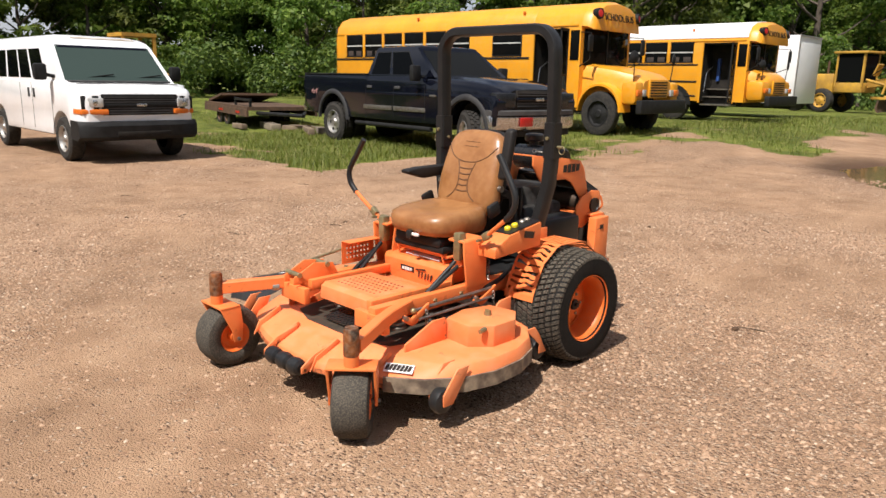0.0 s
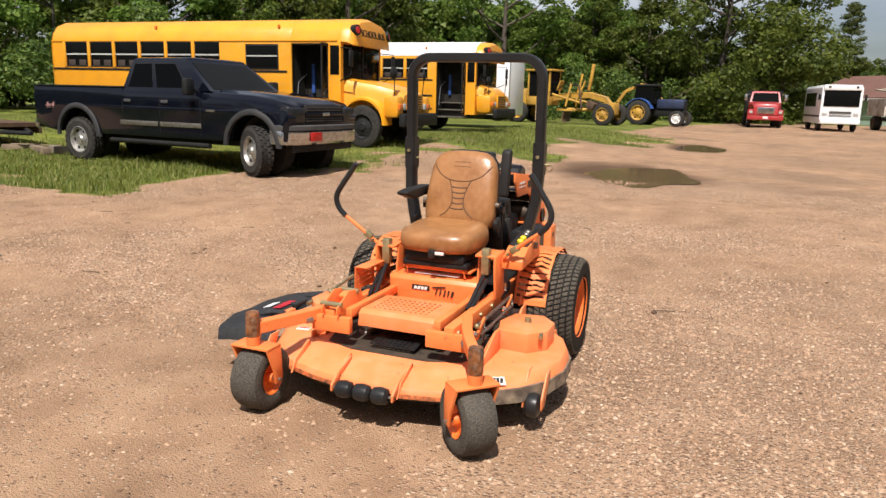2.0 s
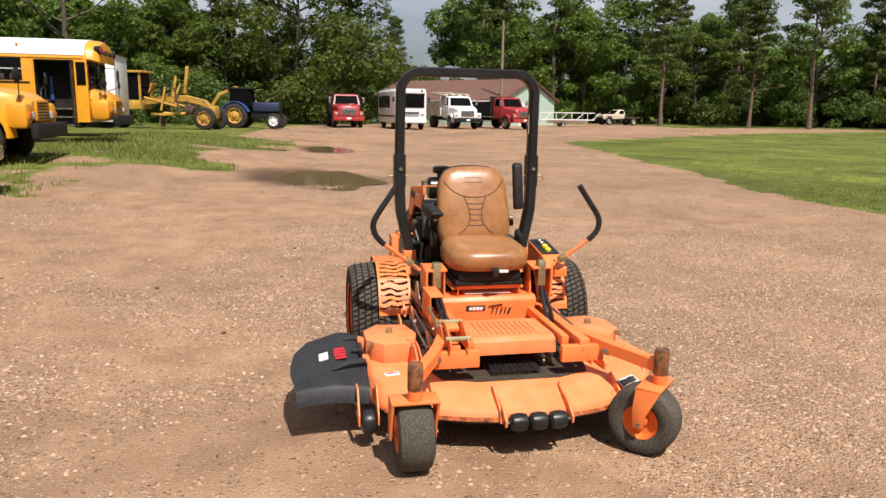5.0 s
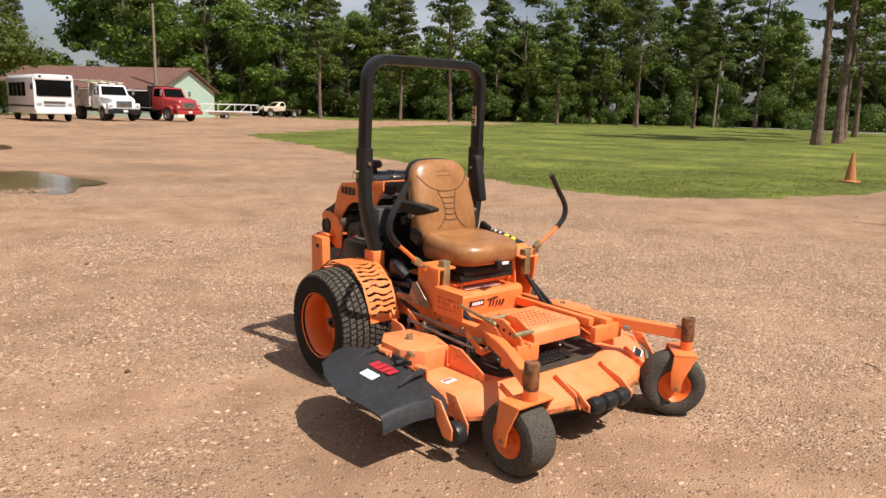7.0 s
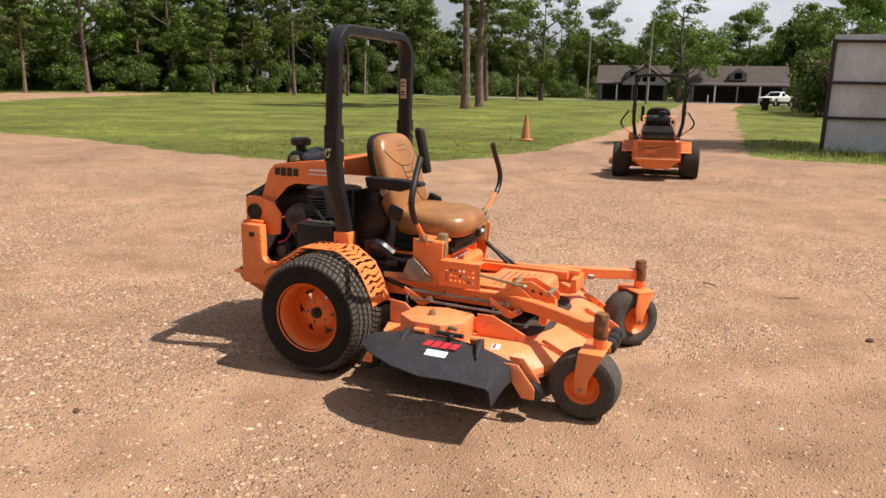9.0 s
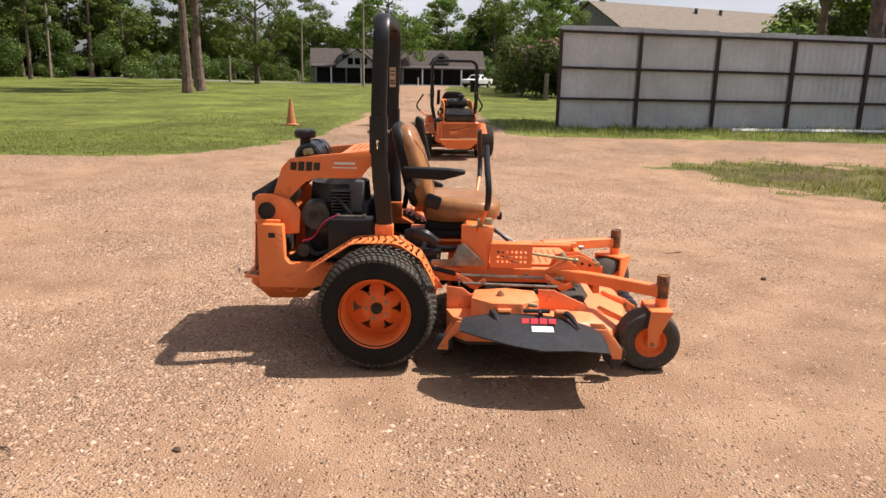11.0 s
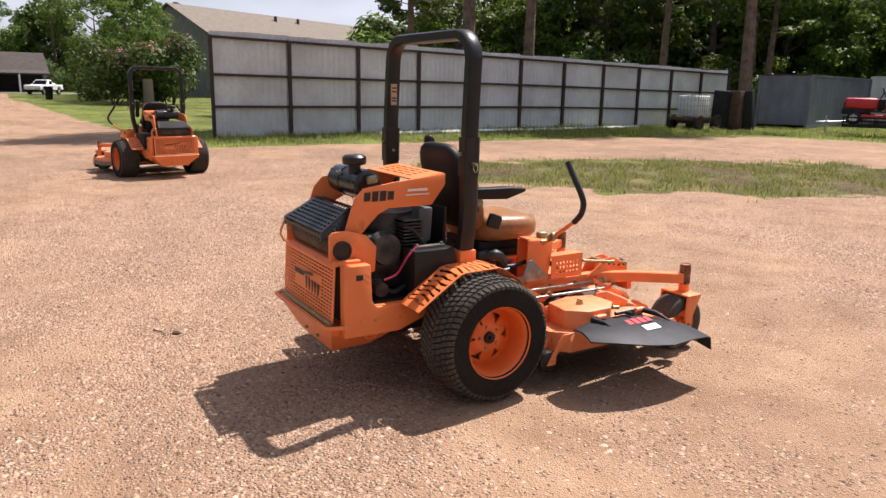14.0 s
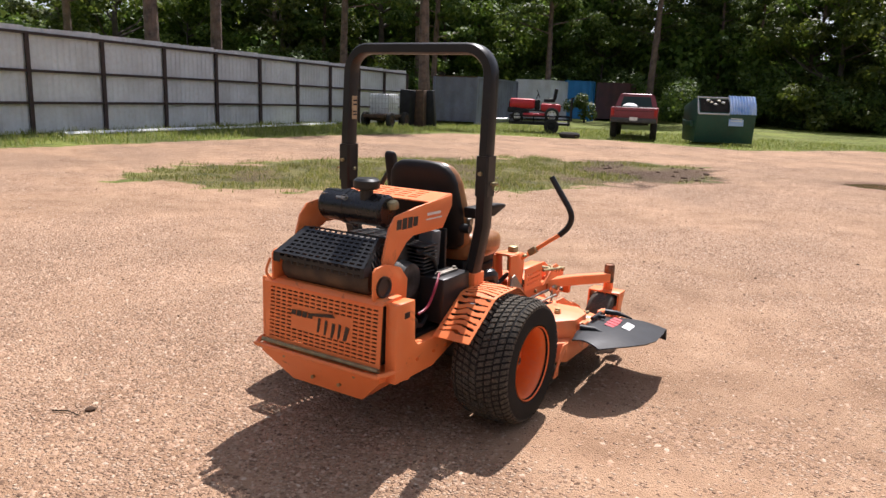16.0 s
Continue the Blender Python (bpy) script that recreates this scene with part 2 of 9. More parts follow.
M_ENGINE = surf("grey_engine_casting", (0.10, 0.095, 0.09), (0.018, 0.017, 0.016), 0.45, 0.4, scale=11, fine=40, dust=0.3, dustcol=(0.03, 0.025, 0.02), bump=0.002)
M_CHUTE = surf("black_chute_rubber", (0.022, 0.023, 0.025), (0.03, 0.032, 0.036), 0.42, scale=8, fine=50, dust=0.2, dustcol=(0.1, 0.09, 0.08), bump=0.0006, spec=0.2)
M_SKID = surf("scraped_deck_edge", (0.12, 0.09, 0.07), (0.35, 0.28, 0.2), 0.6, 0.3, scale=18, fine=60, bump=0.001)
M_CHIP = surf("chipped_orange_edge", (0.80, 0.22, 0.07), (0.07, 0.035, 0.022), 0.5, scale=38, fine=90, dust=0.3, dustcol=(0.16, 0.08, 0.05))
M_WHITE = surf("white_sticker", (0.8, 0.8, 0.78), (0.72, 0.7, 0.68), 0.45, scale=20)
M_DECAL = surf("black_decal", (0.015, 0.012, 0.012), (0.03, 0.02, 0.015), 0.4, scale=30)
M_REDDECAL = surf("red_print", (0.55, 0.02, 0.03), (0.4, 0.02, 0.03), 0.45, scale=30)
M_YELLOWCAP = surf("yellow_plastic", (0.8, 0.6, 0.02), None, 0.35)
M_WIRE = surf("red_cable", (0.3, 0.01, 0.04), None, 0.4)

# ---- ground ----
def ease(a, b, x):
    t = min(1.0, max(0.0, (x - a) / (b - a)))
    return t * t * (3 - 2 * t)


def rise(x, y):
    """Height of the ground: level round the mower, swelling gently under the buses."""
    h = 0.34 * ease(6.5, 16, y) * ease(1, -6, x) * (1 - 0.4 * ease(24, 45, y))
    h += 0.14 * ease(30, 46, y) * ease(-6, 4, x)
    h -= 0.12 * ease(-14, -28, y)
    h -= 0.05 * ease(6, 16, x) * ease(20, 4, abs(y))
    return h


def n2(x, y, s, o=0.0):
    return noise.noise(Vector((x * s + o, y * s - o, o * 0.37)))


def poly_in(poly, x, y):
    """Signed distances of many places to an outline, positive inside."""
    best, inside = np.full(x.shape, 1e18), np.zeros(x.shape, dtype=bool)
    for i in range(len(poly)):
        (x0, y0), (x1, y1) = poly[i], poly[i - 1]
        dx, dy = x1 - x0, y1 - y0
        t = np.clip(((x - x0) * dx + (y - y0) * dy) / (dx * dx + dy * dy), 0, 1)
        best = np.minimum(best, (x - x0 - t * dx) ** 2 + (y - y0 - t * dy) ** 2)
        if y0 != y1:
            inside ^= ((y0 > y) != (y1 > y)) & (x < dx * (y - y0) / dy + x0)
    d = np.sqrt(best)
    return np.where(inside, d, -d)


LAWN = [(12.4, 31.5), (9.3, 14.0), (7.9, 7.9), (8.3, 5.3), (10.2, 4.2), (12.9, 3.5), (21.5, 3.4), (69, 6.5), (240, 20), (240, 190), (70, 66), (30, 44)]
WEEDS = [(8.3, -3.7), (6.6, -4.0), (5.6, -4.6), (4.4, -5.6), (3.2, -7.6), (2.2, -9.6), (1.5, -11.0), (1.3, -13.0), (1.9, -14.3), (3.8, -14.1), (6.0, -13.0), (7.6, -10.5), (8.6, -8.0), (9.3, -5.8), (9.0, -4.2)]
VERGE = [(-11.6, 4.0), (-9.5, 4.3), (-7.0, 4.3), (-7.6, 7.7), (-5.3, 8.8), (-6.4, 14.8), (-3.2, 17.6), (-4.2, 22), (-3.2, 36), (-3.0, 46), (1.0, 62), (40, 84), (40, 300), (-300, 300), (-300, 9), (-16, 6)]
FENCEGRASS = [(14.7, -1.6), (14.7, -4.4), (14.2, -13), (13.4, -22), (8.0, -25), (2.8, -24.4), (-0.8, -30), (-6, -30), (-40, -40), (-40, -300), (300, -300), (300, 0), (70, 1.5), (16, -1.2)]


FAR = [(36, 62), (52, 68), (60, 64), (72, 62), (240, 150), (240, 300), (40, 300), (40, 84)]
PATCHES = [[(-6.2, 12.5), (-4.6, 12.2), (-3.0, 13.2), (-2.6, 15.5), (-4.0, 17.2), (-6, 17)], [(-4.6, 20), (-2.2, 21), (-1.0, 24), (-1.6, 28), (-4.5, 30)]]


def grassy(x, y):
    """Positive where grass grows, for many places."""
    x, y = np.asarray(x, dtype=float), np.asarray(y, dtype=float)
    w = np.array([0.35 * n2(a, b, 0.9) + 0.25 * n2(a, b, 2.7, 5) for a, b in zip(x.ravel(), y.ravel())]).reshape(x.shape)
    patchy = np.array([n2(a, b, 0.55, 11) for a, b in zip(x.ravel(), y.ravel())]).reshape(x.shape)
    fine = np.array([n2(a, b, 1.9, 19) for a, b in zip(x.ravel(), y.ravel())]).reshape(x.shape)
    w = w + np.where((x < 1) & (y > 3) & (y < 40), 1.5 * patchy + 0.5 * fine - 0.15, 0.0)
    w = w + np.where((x > 0.5) & (x < 10.5) & (y < -3) & (y > -15.5), 0.7 * patchy + 0.7 * fine + 0.05, 0.0)
    return np.maximum.reduce([poly_in(p, x, y) for p in (LAWN, WEEDS, VERGE, FENCEGRASS, FAR, *PATCHES)]) + w


PUDDLES = [((-0.6, 12.1), 1.2, 1.75, 8), ((0.0, 23.4), 0.85, 1.9, 0), ((-2.4, -13.7), 1.3, 0.7, 0)]


def puddle(x, y):
    """Positive inside a puddle."""
    v = -9.0
    for (px, py), a, b, r in PUDDLES:
        c, s = math.cos(radians(r)), math.sin(radians(r))
        u, w = (x - px) * c + (y - py) * s, -(x - px) * s + (y - py) * c
        v = max(v, 1 - math.hypot(u / a, w / b) + 0.25 * n2(x, y, 1.3, 9))
    return v


RUTS = ((3.0, 6.0, 9.5, 0.75), (-6.0, -9.0, 11.5, 0.75), (14.0, -3.0, 15.5, 0.8), (-9.0, 2.0, 7.6, 0.7), (1.0, -14.0, 11.2, 0.75), (9.5, 9.0, 12.6, 0.7), (-16.0, -10.0, 18.6, 0.8))


def ruts(x, y):
    """How deep a wheel track is pressed in here, 0 to about 1."""
    v = 0.0
    for cx, cy, tr, half in RUTS:
        q = math.hypot(x - cx, y - cy) - tr + 0.35 * n2(x, y, 0.35, 23)
        if abs(q) < 2.0:
            fade = 0.55 + 0.9 * n2(x, y, 0.3, cx)
            v += max(0.0, fade) * (math.exp(-((q - half) / 0.23) ** 2) + math.exp(-((q + half) / 0.23) ** 2))
    return min(1.0, v)


def bare(x, y):
    """How far the gravel is worn down to packed earth, 0 to 1."""
    r = math.hypot(x, y + 0.3)
    v = 0.75 * n2(x * 0.8 + y * 0.25, y * 1.3, 0.42, 3.3) + 0.45 * n2(x, y, 1.1, 7.7) + 0.2 * n2(x, y, 3.0, 1.3)
    v += 0.30 * math.exp(-((r - 7.2) / 1.6) ** 2) + 0.6 * math.exp(-((x + 0.3) ** 2 + (y + 1.1) ** 2) / 1.2)
    v += 0.4 * ease(8, 26, r) - 0.10 + 0.34 * ruts(x, y)
    return min(1.0, max(0.0, 0.36 + 1.9 * v))


def muddy(x, y):
    """Wet bare earth at the far end of the weeds, 0 to 1."""
    return ease(0.0, 1.0, 1.4 - math.hypot((x - 2.4) / 1.9, (y + 12.3) / 2.2) + 0.9 * n2(x, y, 0.9, 13)) + 0.6 * ease(0.25, 0.4, n2(x, y, 0.7, 17)) * ease(8, 4, abs(x - 5.5)) * ease(-2, -5, y) * ease(-16, -13, y)


def spaced():
    a = [0.0]
    while a[-1] < 1500:
        d = a[-1]
        a.append(d + (0.16 if d < 6 else 0.3 if d < 16 else 0.5 if d < 32 else d * 0.055))
    return [-v for v in a[:0:-1]] + a


GX = spaced()
GRASS = grassy(*np.meshgrid(GX, GX))
DRY = poly_in(WEEDS, *np.meshgrid(GX, GX))
gverts, gfaces, gmask = [], [], []
for gj, gy in enumerate(GX):
    for gi, gx in enumerate(GX):
        pd = puddle(gx, gy)
        z = rise(gx, gy) + 0.012 * n2(gx, gy, 0.7, 2) + (0.006 * n2(gx, gy, 3.1, 4) if abs(gx) < 12 and abs(gy) < 16 else 0) - 0.05 * ease(-0.25, 0.35, pd) - (0.007 * ruts(gx, gy) if abs(gx) < 16 and abs(gy) < 18 else 0)
        gverts.append((gx, gy, z))
        gr = ease(-0.35, 0.3, GRASS[gj, gi])
        gmask.append((gr, bare(gx, gy), min(1.0, ease(-0.5, 0.2, pd) + (muddy(gx, gy) if GRASS[gj, gi] > -0.3 else 0.0)), 1.0 - ease(-0.4, 0.3, DRY[gj, gi])))
NG = len(GX)
for j in range(NG - 1):
    for i in range(NG - 1):
        k = j * NG + i
        gfaces.append((k, k + 1, k + NG + 1, k + NG))
gme = bpy.data.meshes.new("ground")
gme.from_pydata(gverts, [], gfaces)
att = gme.color_attributes.new("cover", "FLOAT_COLOR", "POINT")
att.data.foreach_set("color", np.array(gmask, dtype=np.float32).ravel())
gme.polygons.foreach_set("use_smooth", [True] * len(gme.polygons))


def ground_material():
    m = bpy.data.materials.new("gravel_and_grass")
    m.use_nodes = True
    nt, p = m.node_tree, m.node_tree.nodes["Principled BSDF"]
    L, N = nt.links.new, nt.nodes.new
    tc, at = N("ShaderNodeTexCoord"), N("ShaderNodeAttribute")
    at.attribute_name = "cover"
    sep = N("ShaderNodeSeparateColor")
    L(at.outputs["Color"], sep.inputs[0])

    def nz(scale, detail=4):
        n = N("ShaderNodeTexNoise")
        n.inputs["Scale"].default_value, n.inputs["Detail"].default_value = scale, detail
        L(tc.outputs["Object"], n.inputs["Vector"])
        return n.outputs[0]

    def ramp(src, *stops):
        r = N("ShaderNodeValToRGB")
        L(src, r.inputs[0])
        while len(r.color_ramp.elements) < len(stops):
            r.color_ramp.elements.new(0.5)
        for e, (pos, c) in zip(r.color_ramp.elements, stops):
            e.position, e.color = pos, (*c, 1)
        return r.outputs[0]

    def mixc(f, a, b):
        x = N("ShaderNodeMix")
        x.data_type = "RGBA"
        L(f, x.inputs["Factor"])
        L(a, x.inputs[6])
        L(b, x.inputs[7])
        return x.outputs[2]

    def math_(op, a, b):
        x = N("ShaderNodeMath")
        x.operation, x.use_clamp = op, op == "ADD"
        L(a, x.inputs[0])
        if isinstance(b, (int, float)):
            x.inputs[1].default_value = b
        else:
            L(b, x.inputs[1])
        return x.outputs[0]
    v = N("ShaderNodeTexVoronoi")
    v.inputs["Scale"].default_value = 58
    L(tc.outputs["Object"], v.inputs["Vector"])
    v2 = N("ShaderNodeTexVoronoi")
    v2.inputs["Scale"].default_value = 90
    L(tc.outputs["Object"], v2.inputs["Vector"])
    cs = N("ShaderNodeSeparateColor")
    L(v.outputs["Color"], cs.inputs[0])
    stone = ramp(cs.outputs[0], (0.0, (0.22, 0.131, 0.081)), (0.3, (0.385, 0.239, 0.152)), (0.7, (0.475, 0.311, 0.203)), (1.0, (0.55, 0.40, 0.285)))
    earth = ramp(nz(2.3, 10), (0.28, (0.285, 0.169, 0.098)), (0.5, (0.378, 0.233, 0.140)), (0.72, (0.448, 0.288, 0.178)))
    # stones lie thin on packed earth
    thin = math_("GREATER_THAN", math_("SUBTRACT", cs.outputs[1], math_("MULTIPLY", sep.outputs[1], 0.80)), 0.03)
    thin = math_("MULTIPLY", thin, math_("LESS_THAN", v.outputs["Distance"], 0.55))
    col = mixc(thin, earth, stone)
    grass = ramp(nz(3.1, 8), (0.28, (0.085, 0.108, 0.018)), (0.5, (0.145, 0.177, 0.027)), (0.72, (0.24, 0.225, 0.058)))
    dry = ramp(nz(2.3, 7), (0.3, (0.085, 0.085, 0.024)), (0.55, (0.16, 0.14, 0.042)), (0.75, (0.27, 0.19, 0.085)))
    grass = mixc(at.outputs["Alpha"], dry, grass)
    sward = N("ShaderNodeMapRange")
    sward.inputs[1].default_value, sward.inputs[2].default_value, sward.inputs[3].default_value, sward.inputs[4].default_value = 0.35, 0.68, 0.72, 1.25
    L(nz(0.28, 6), sward.inputs[0])
    gh = N("ShaderNodeHueSaturation")
    L(sward.outputs[0], gh.inputs["Value"])
    L(grass, gh.inputs["Color"])
    grass = gh.outputs[0]
    gedge = math_("ADD", sep.outputs[0], math_("MULTIPLY", math_("SUBTRACT", nz(5.5, 6), 0.5), 0.9))
    gmask_ = N("ShaderNodeMapRange")
    gmask_.inputs[1].default_value, gmask_.inputs[2].default_value = 0.4, 0.62
    L(gedge, gmask_.inputs[0])
    col = mixc(gmask_.outputs[0], col, grass)
    mud = N("ShaderNodeRGB")
    mud.outputs[0].default_value = (0.095, 0.052, 0.029, 1)
    col = mixc(math_("MULTIPLY", sep.outputs[2], 0.92), col, mud.outputs[0])
    # broad changes of tone where the yard is damp or dusty
    tone = N("ShaderNodeMapRange")
    tone.inputs[1].default_value, tone.inputs[2].default_value, tone.inputs[3].default_value, tone.inputs[4].default_value = 0.32, 0.68, 0.86, 1.13
    L(nz(0.55, 7), tone.inputs[0])
    hv = N("ShaderNodeHueSaturation")
    L(tone.outputs[0], hv.inputs["Value"])
    L(col, hv.inputs["Color"])
    L(hv.outputs[0], p.inputs["Base Color"])
    p.inputs["Roughness"].default_value = 0.9
    p.inputs["Specular IOR Level"].default_value = 0.25
    hgt = math_("ADD", math_("MULTIPLY", math_("MULTIPLY", math_("SUBTRACT", v.outputs["Distance"], 1.0), -0.9), thin), math_("MULTIPLY", nz(110, 6), 0.5))
    bp = N("ShaderNodeBump")
    bp.inputs["Strength"].default_value, bp.inputs["Distance"].default_value = 1.0, 0.034
    L(hgt, bp.inputs["Height"])
    L(bp.outputs[0], p.inputs["Normal"])
    return m


M_GROUND = ground_material()
gme.materials.append(M_GROUND)
tagged(new("ground", gme), "tan pea gravel yard worn to packed earth, grass beyond", "ground", kind="structure")

# ---- the mower ----
def sweep(b, pts, side, w, h, r=0.25):
    """A bar of rounded box section along a line that bends square to side. w lies along side, h across it."""
    pts, side, rings = [Vector(p) for p in pts], Vector(side).normalized(), []
    cr = [(-1, -1 + r), (-1 + r, -1), (1 - r, -1), (1, -1 + r), (1, 1 - r), (1 - r, 1), (-1 + r, 1), (-1, 1 - r)]
    for i, p in enumerate(pts):
        d = (pts[min(i + 1, len(pts) - 1)] - pts[max(i - 1, 0)]).normalized()
        o = d.cross(side)
        rings.append([p + side * (u * w / 2) + o * (v * h / 2) for u, v in cr])
    return b.loft(rings)


def arc(c, r, a0, a1, n, plane="xz", y=0.0):
    out = []
    for i in range(n + 1):
        a = radians(a0 + (a1 - a0) * i / n)
        out.append((c[0] + r * math.cos(a), y, c[1] + r * math.sin(a)))
    return out


def pierced(b, point, nu, nv, hole, thick):
    """A sheet over a grid; point(i, j) gives place and normal; cells for which hole is true are left open."""
    top = [[None] * (nv + 1) for _ in range(nu + 1)]
    bot = [[None] * (nv + 1) for _ in range(nu + 1)]
    for i in range(nu + 1):
        for j in range(nv + 1):
            p, n = point(i, j)
            top[i][j], bot[i][j] = b.bm.verts.new(p), b.bm.verts.new(Vector(p) - Vector(n) * thick)
    solid_ = [[0 <= i < nu and 0 <= j < nv and not hole(i, j) for j in range(-1, nv + 1)] for i in range(-1, nu + 1)]
    for i in range(nu):
        for j in range(nv):
            if not solid_[i + 1][j + 1]:
                continue
            b.bm.faces.new((top[i][j], top[i + 1][j], top[i + 1][j + 1], top[i][j + 1]))
            b.bm.faces.new((bot[i][j], bot[i][j + 1], bot[i + 1][j + 1], bot[i + 1][j]))
            for (ni, nj), (p, q) in (((i, j + 1), ((i, j), (i, j + 1))), ((i + 2, j + 1), ((i + 1, j + 1), (i + 1, j))), ((i + 1, j), ((i + 1, j), (i, j))), ((i + 1, j + 2), ((i, j + 1), (i + 1, j + 1)))):
                if not solid_[ni][nj]:
                    b.bm.faces.new((top[p[0]][p[1]], top[q[0]][q[1]], bot[q[0]][q[1]], bot[p[0]][p[1]]))
    return b


def cuts(lo, hi, bar, slot, edge):
    """Grid lines for a row of slots with bars between; the list of line places and which gaps are open."""
    lines, open_, x = [lo, lo + edge], [False], lo + edge
    while x + slot <= hi - edge + 1e-6:
        x += slot
        lines.append(x)
        open_.append(True)
        if x + bar + slot <= hi - edge + 1e-6:
            x += bar
            lines.append(x)
            open_.append(False)
        else:
            break
    lines.append(hi)
    open_.append(False)
    return lines, open_


def slotted_plate(b, place, u, v, thick, keep=None):
    """A flat plate with rows of slots; place(a, c) gives the 3D point and normal of the plate's own coordinates."""
    (ul, uo), (vl, vo) = u, v

    def hole(i, j):
        if not (uo[i] and vo[j]):
            return False
        return keep is None or not keep((ul[i] + ul[i + 1]) / 2, (vl[j] + vl[j + 1]) / 2)
    return pierced(b, lambda i, j: place(ul[i], vl[j]), len(ul) - 1, len(vl) - 1, hole, thick)


def turf_tyre(b, c, s, r, w):
    """The carcass of a wide turf tyre; s is the outer side."""
    h = w / 2
    prof = [(r * 0.56, -h * 0.86), (r * 0.62, -h * 0.97), (r * 0.78, -h * 1.0), (r * 0.9, -h * 0.95), (r * 0.95, -h * 0.82), (r * 0.965, -h * 0.5), (r * 0.97, 0), (r * 0.965, h * 0.5), (r * 0.95, h * 0.82), (r * 0.9, h * 0.95), (r * 0.78, h), (r * 0.62, h * 0.97), (r * 0.56, h * 0.86)]
    return b.lathe(c, (s, 0, 0), prof, 48)


def turf_tread(b, c, s, r, w):
    """Rows of raised blocks, staggered, with long lugs on the shoulders."""
    c = Vector(c)
    rows = [(-0.88, 0.20, 62, 0.0), (-0.63, 0.22, 62, 0.5), (-0.38, 0.22, 62, 0.1), (-0.125, 0.22, 62, 0.6), (0.125, 0.22, 62, 0.2), (0.38, 0.22, 62, 0.7), (0.63, 0.22, 62, 0.3), (0.88, 0.20, 62, 0.8)]
    for u, wid, n, off in rows:
        for k in range(n):
            a = 2 * math.pi * (k + off) / n
            slant = 0.35 * (1 if u > 0 else -1) * s
            rr = r * (0.97 if abs(u) < 0.3 else 0.962 if abs(u) < 0.6 else 0.945)
            drop = 0.0 if abs(u) < 0.6 else 0.020
            vs = []
            for h, k1 in ((-0.004, 1.0), (r * 0.028, 0.86)):
                for du, da in ((-1, -1), (1, -1), (1, 1), (-1, 1)):
                    x = (u + du * wid / 2 * k1) * w / 2
                    aa = a + da * math.pi / n * 0.76 * k1 + du * slant * math.pi / n
                    rad = rr + h - drop * max(0, (abs(u + du * wid / 2) - 0.75)) / 0.25
                    vs.append(c + Vector((x, math.sin(aa) * rad, math.cos(aa) * rad)))
            b._new(vs, [(4, 5, 6, 7), (0, 1, 5, 4), (1, 2, 6, 5), (2, 3, 7, 6), (3, 0, 4, 7)])
    return b


def drive_wheel(mower, s):
    c = (s * 0.565, 0.435, 0.302)
    tyre = part("tyre", turf_tyre(B(), c, s, 0.302, 0.29), M_RUBBER, mower, "wide black turf tyre")
    part("tread", turf_tread(B(), c, s, 0.302, 0.29), M_TREAD, tyre, "dusty staggered tread blocks")
    rim = part("rim", B().lathe(c, (s, 0, 0), [(0.172, 0.135), (0.178, 0.140), (0.178, 0.128), (0.166, 0.118), (0.156, 0.10), (0.150, 0.06), (0.146, 0.0), (0.15, -0.1), (0.172, -0.135)], 40), M_RIM, mower, "orange steel rim")
    disc = B()
    n = 96
    rr = [0.03, 0.055, 0.075, 0.083, 0.091, 0.099, 0.107, 0.115, 0.122, 0.149]

    def place(i, j):
        a = 2 * math.pi * j / n
        dish = 0.030 - 0.034 * ease(0.055, 0.149, rr[i])
        return (c[0] + s * (0.012 + dish), c[1] + rr[i] * math.sin(a), c[2] + rr[i] * math.cos(a)), (s, 0, 0)
    pierced(disc, place, 9, n, lambda i, j: 2 <= i <= 7 and abs(j % 16 - 7.5) < (i - 1) * 0.62, 0.006)
    part("wheel_disc", disc, M_RIM, rim)
    part("hub", B().lathe((c[0] + s * 0.035, c[1], c[2]), (s, 0, 0), [(0.03, 0), (0.028, 0.02), (0.012, 0.022), (0.012, 0.035), (0.0, 0.035)], 16), M_BLACK, rim, "black axle hub")
    for k in range(5):
        a = 2 * math.pi * k / 5 + 0.3
        q = (c[0] + s * 0.035, c[1] + 0.055 * math.sin(a), c[2] + 0.055 * math.cos(a))
        part("wheel_nut", B().cyl(q, (q[0] + s * 0.014, q[1], q[2]), 0.009, 0.008, 6), M_STEEL, rim)


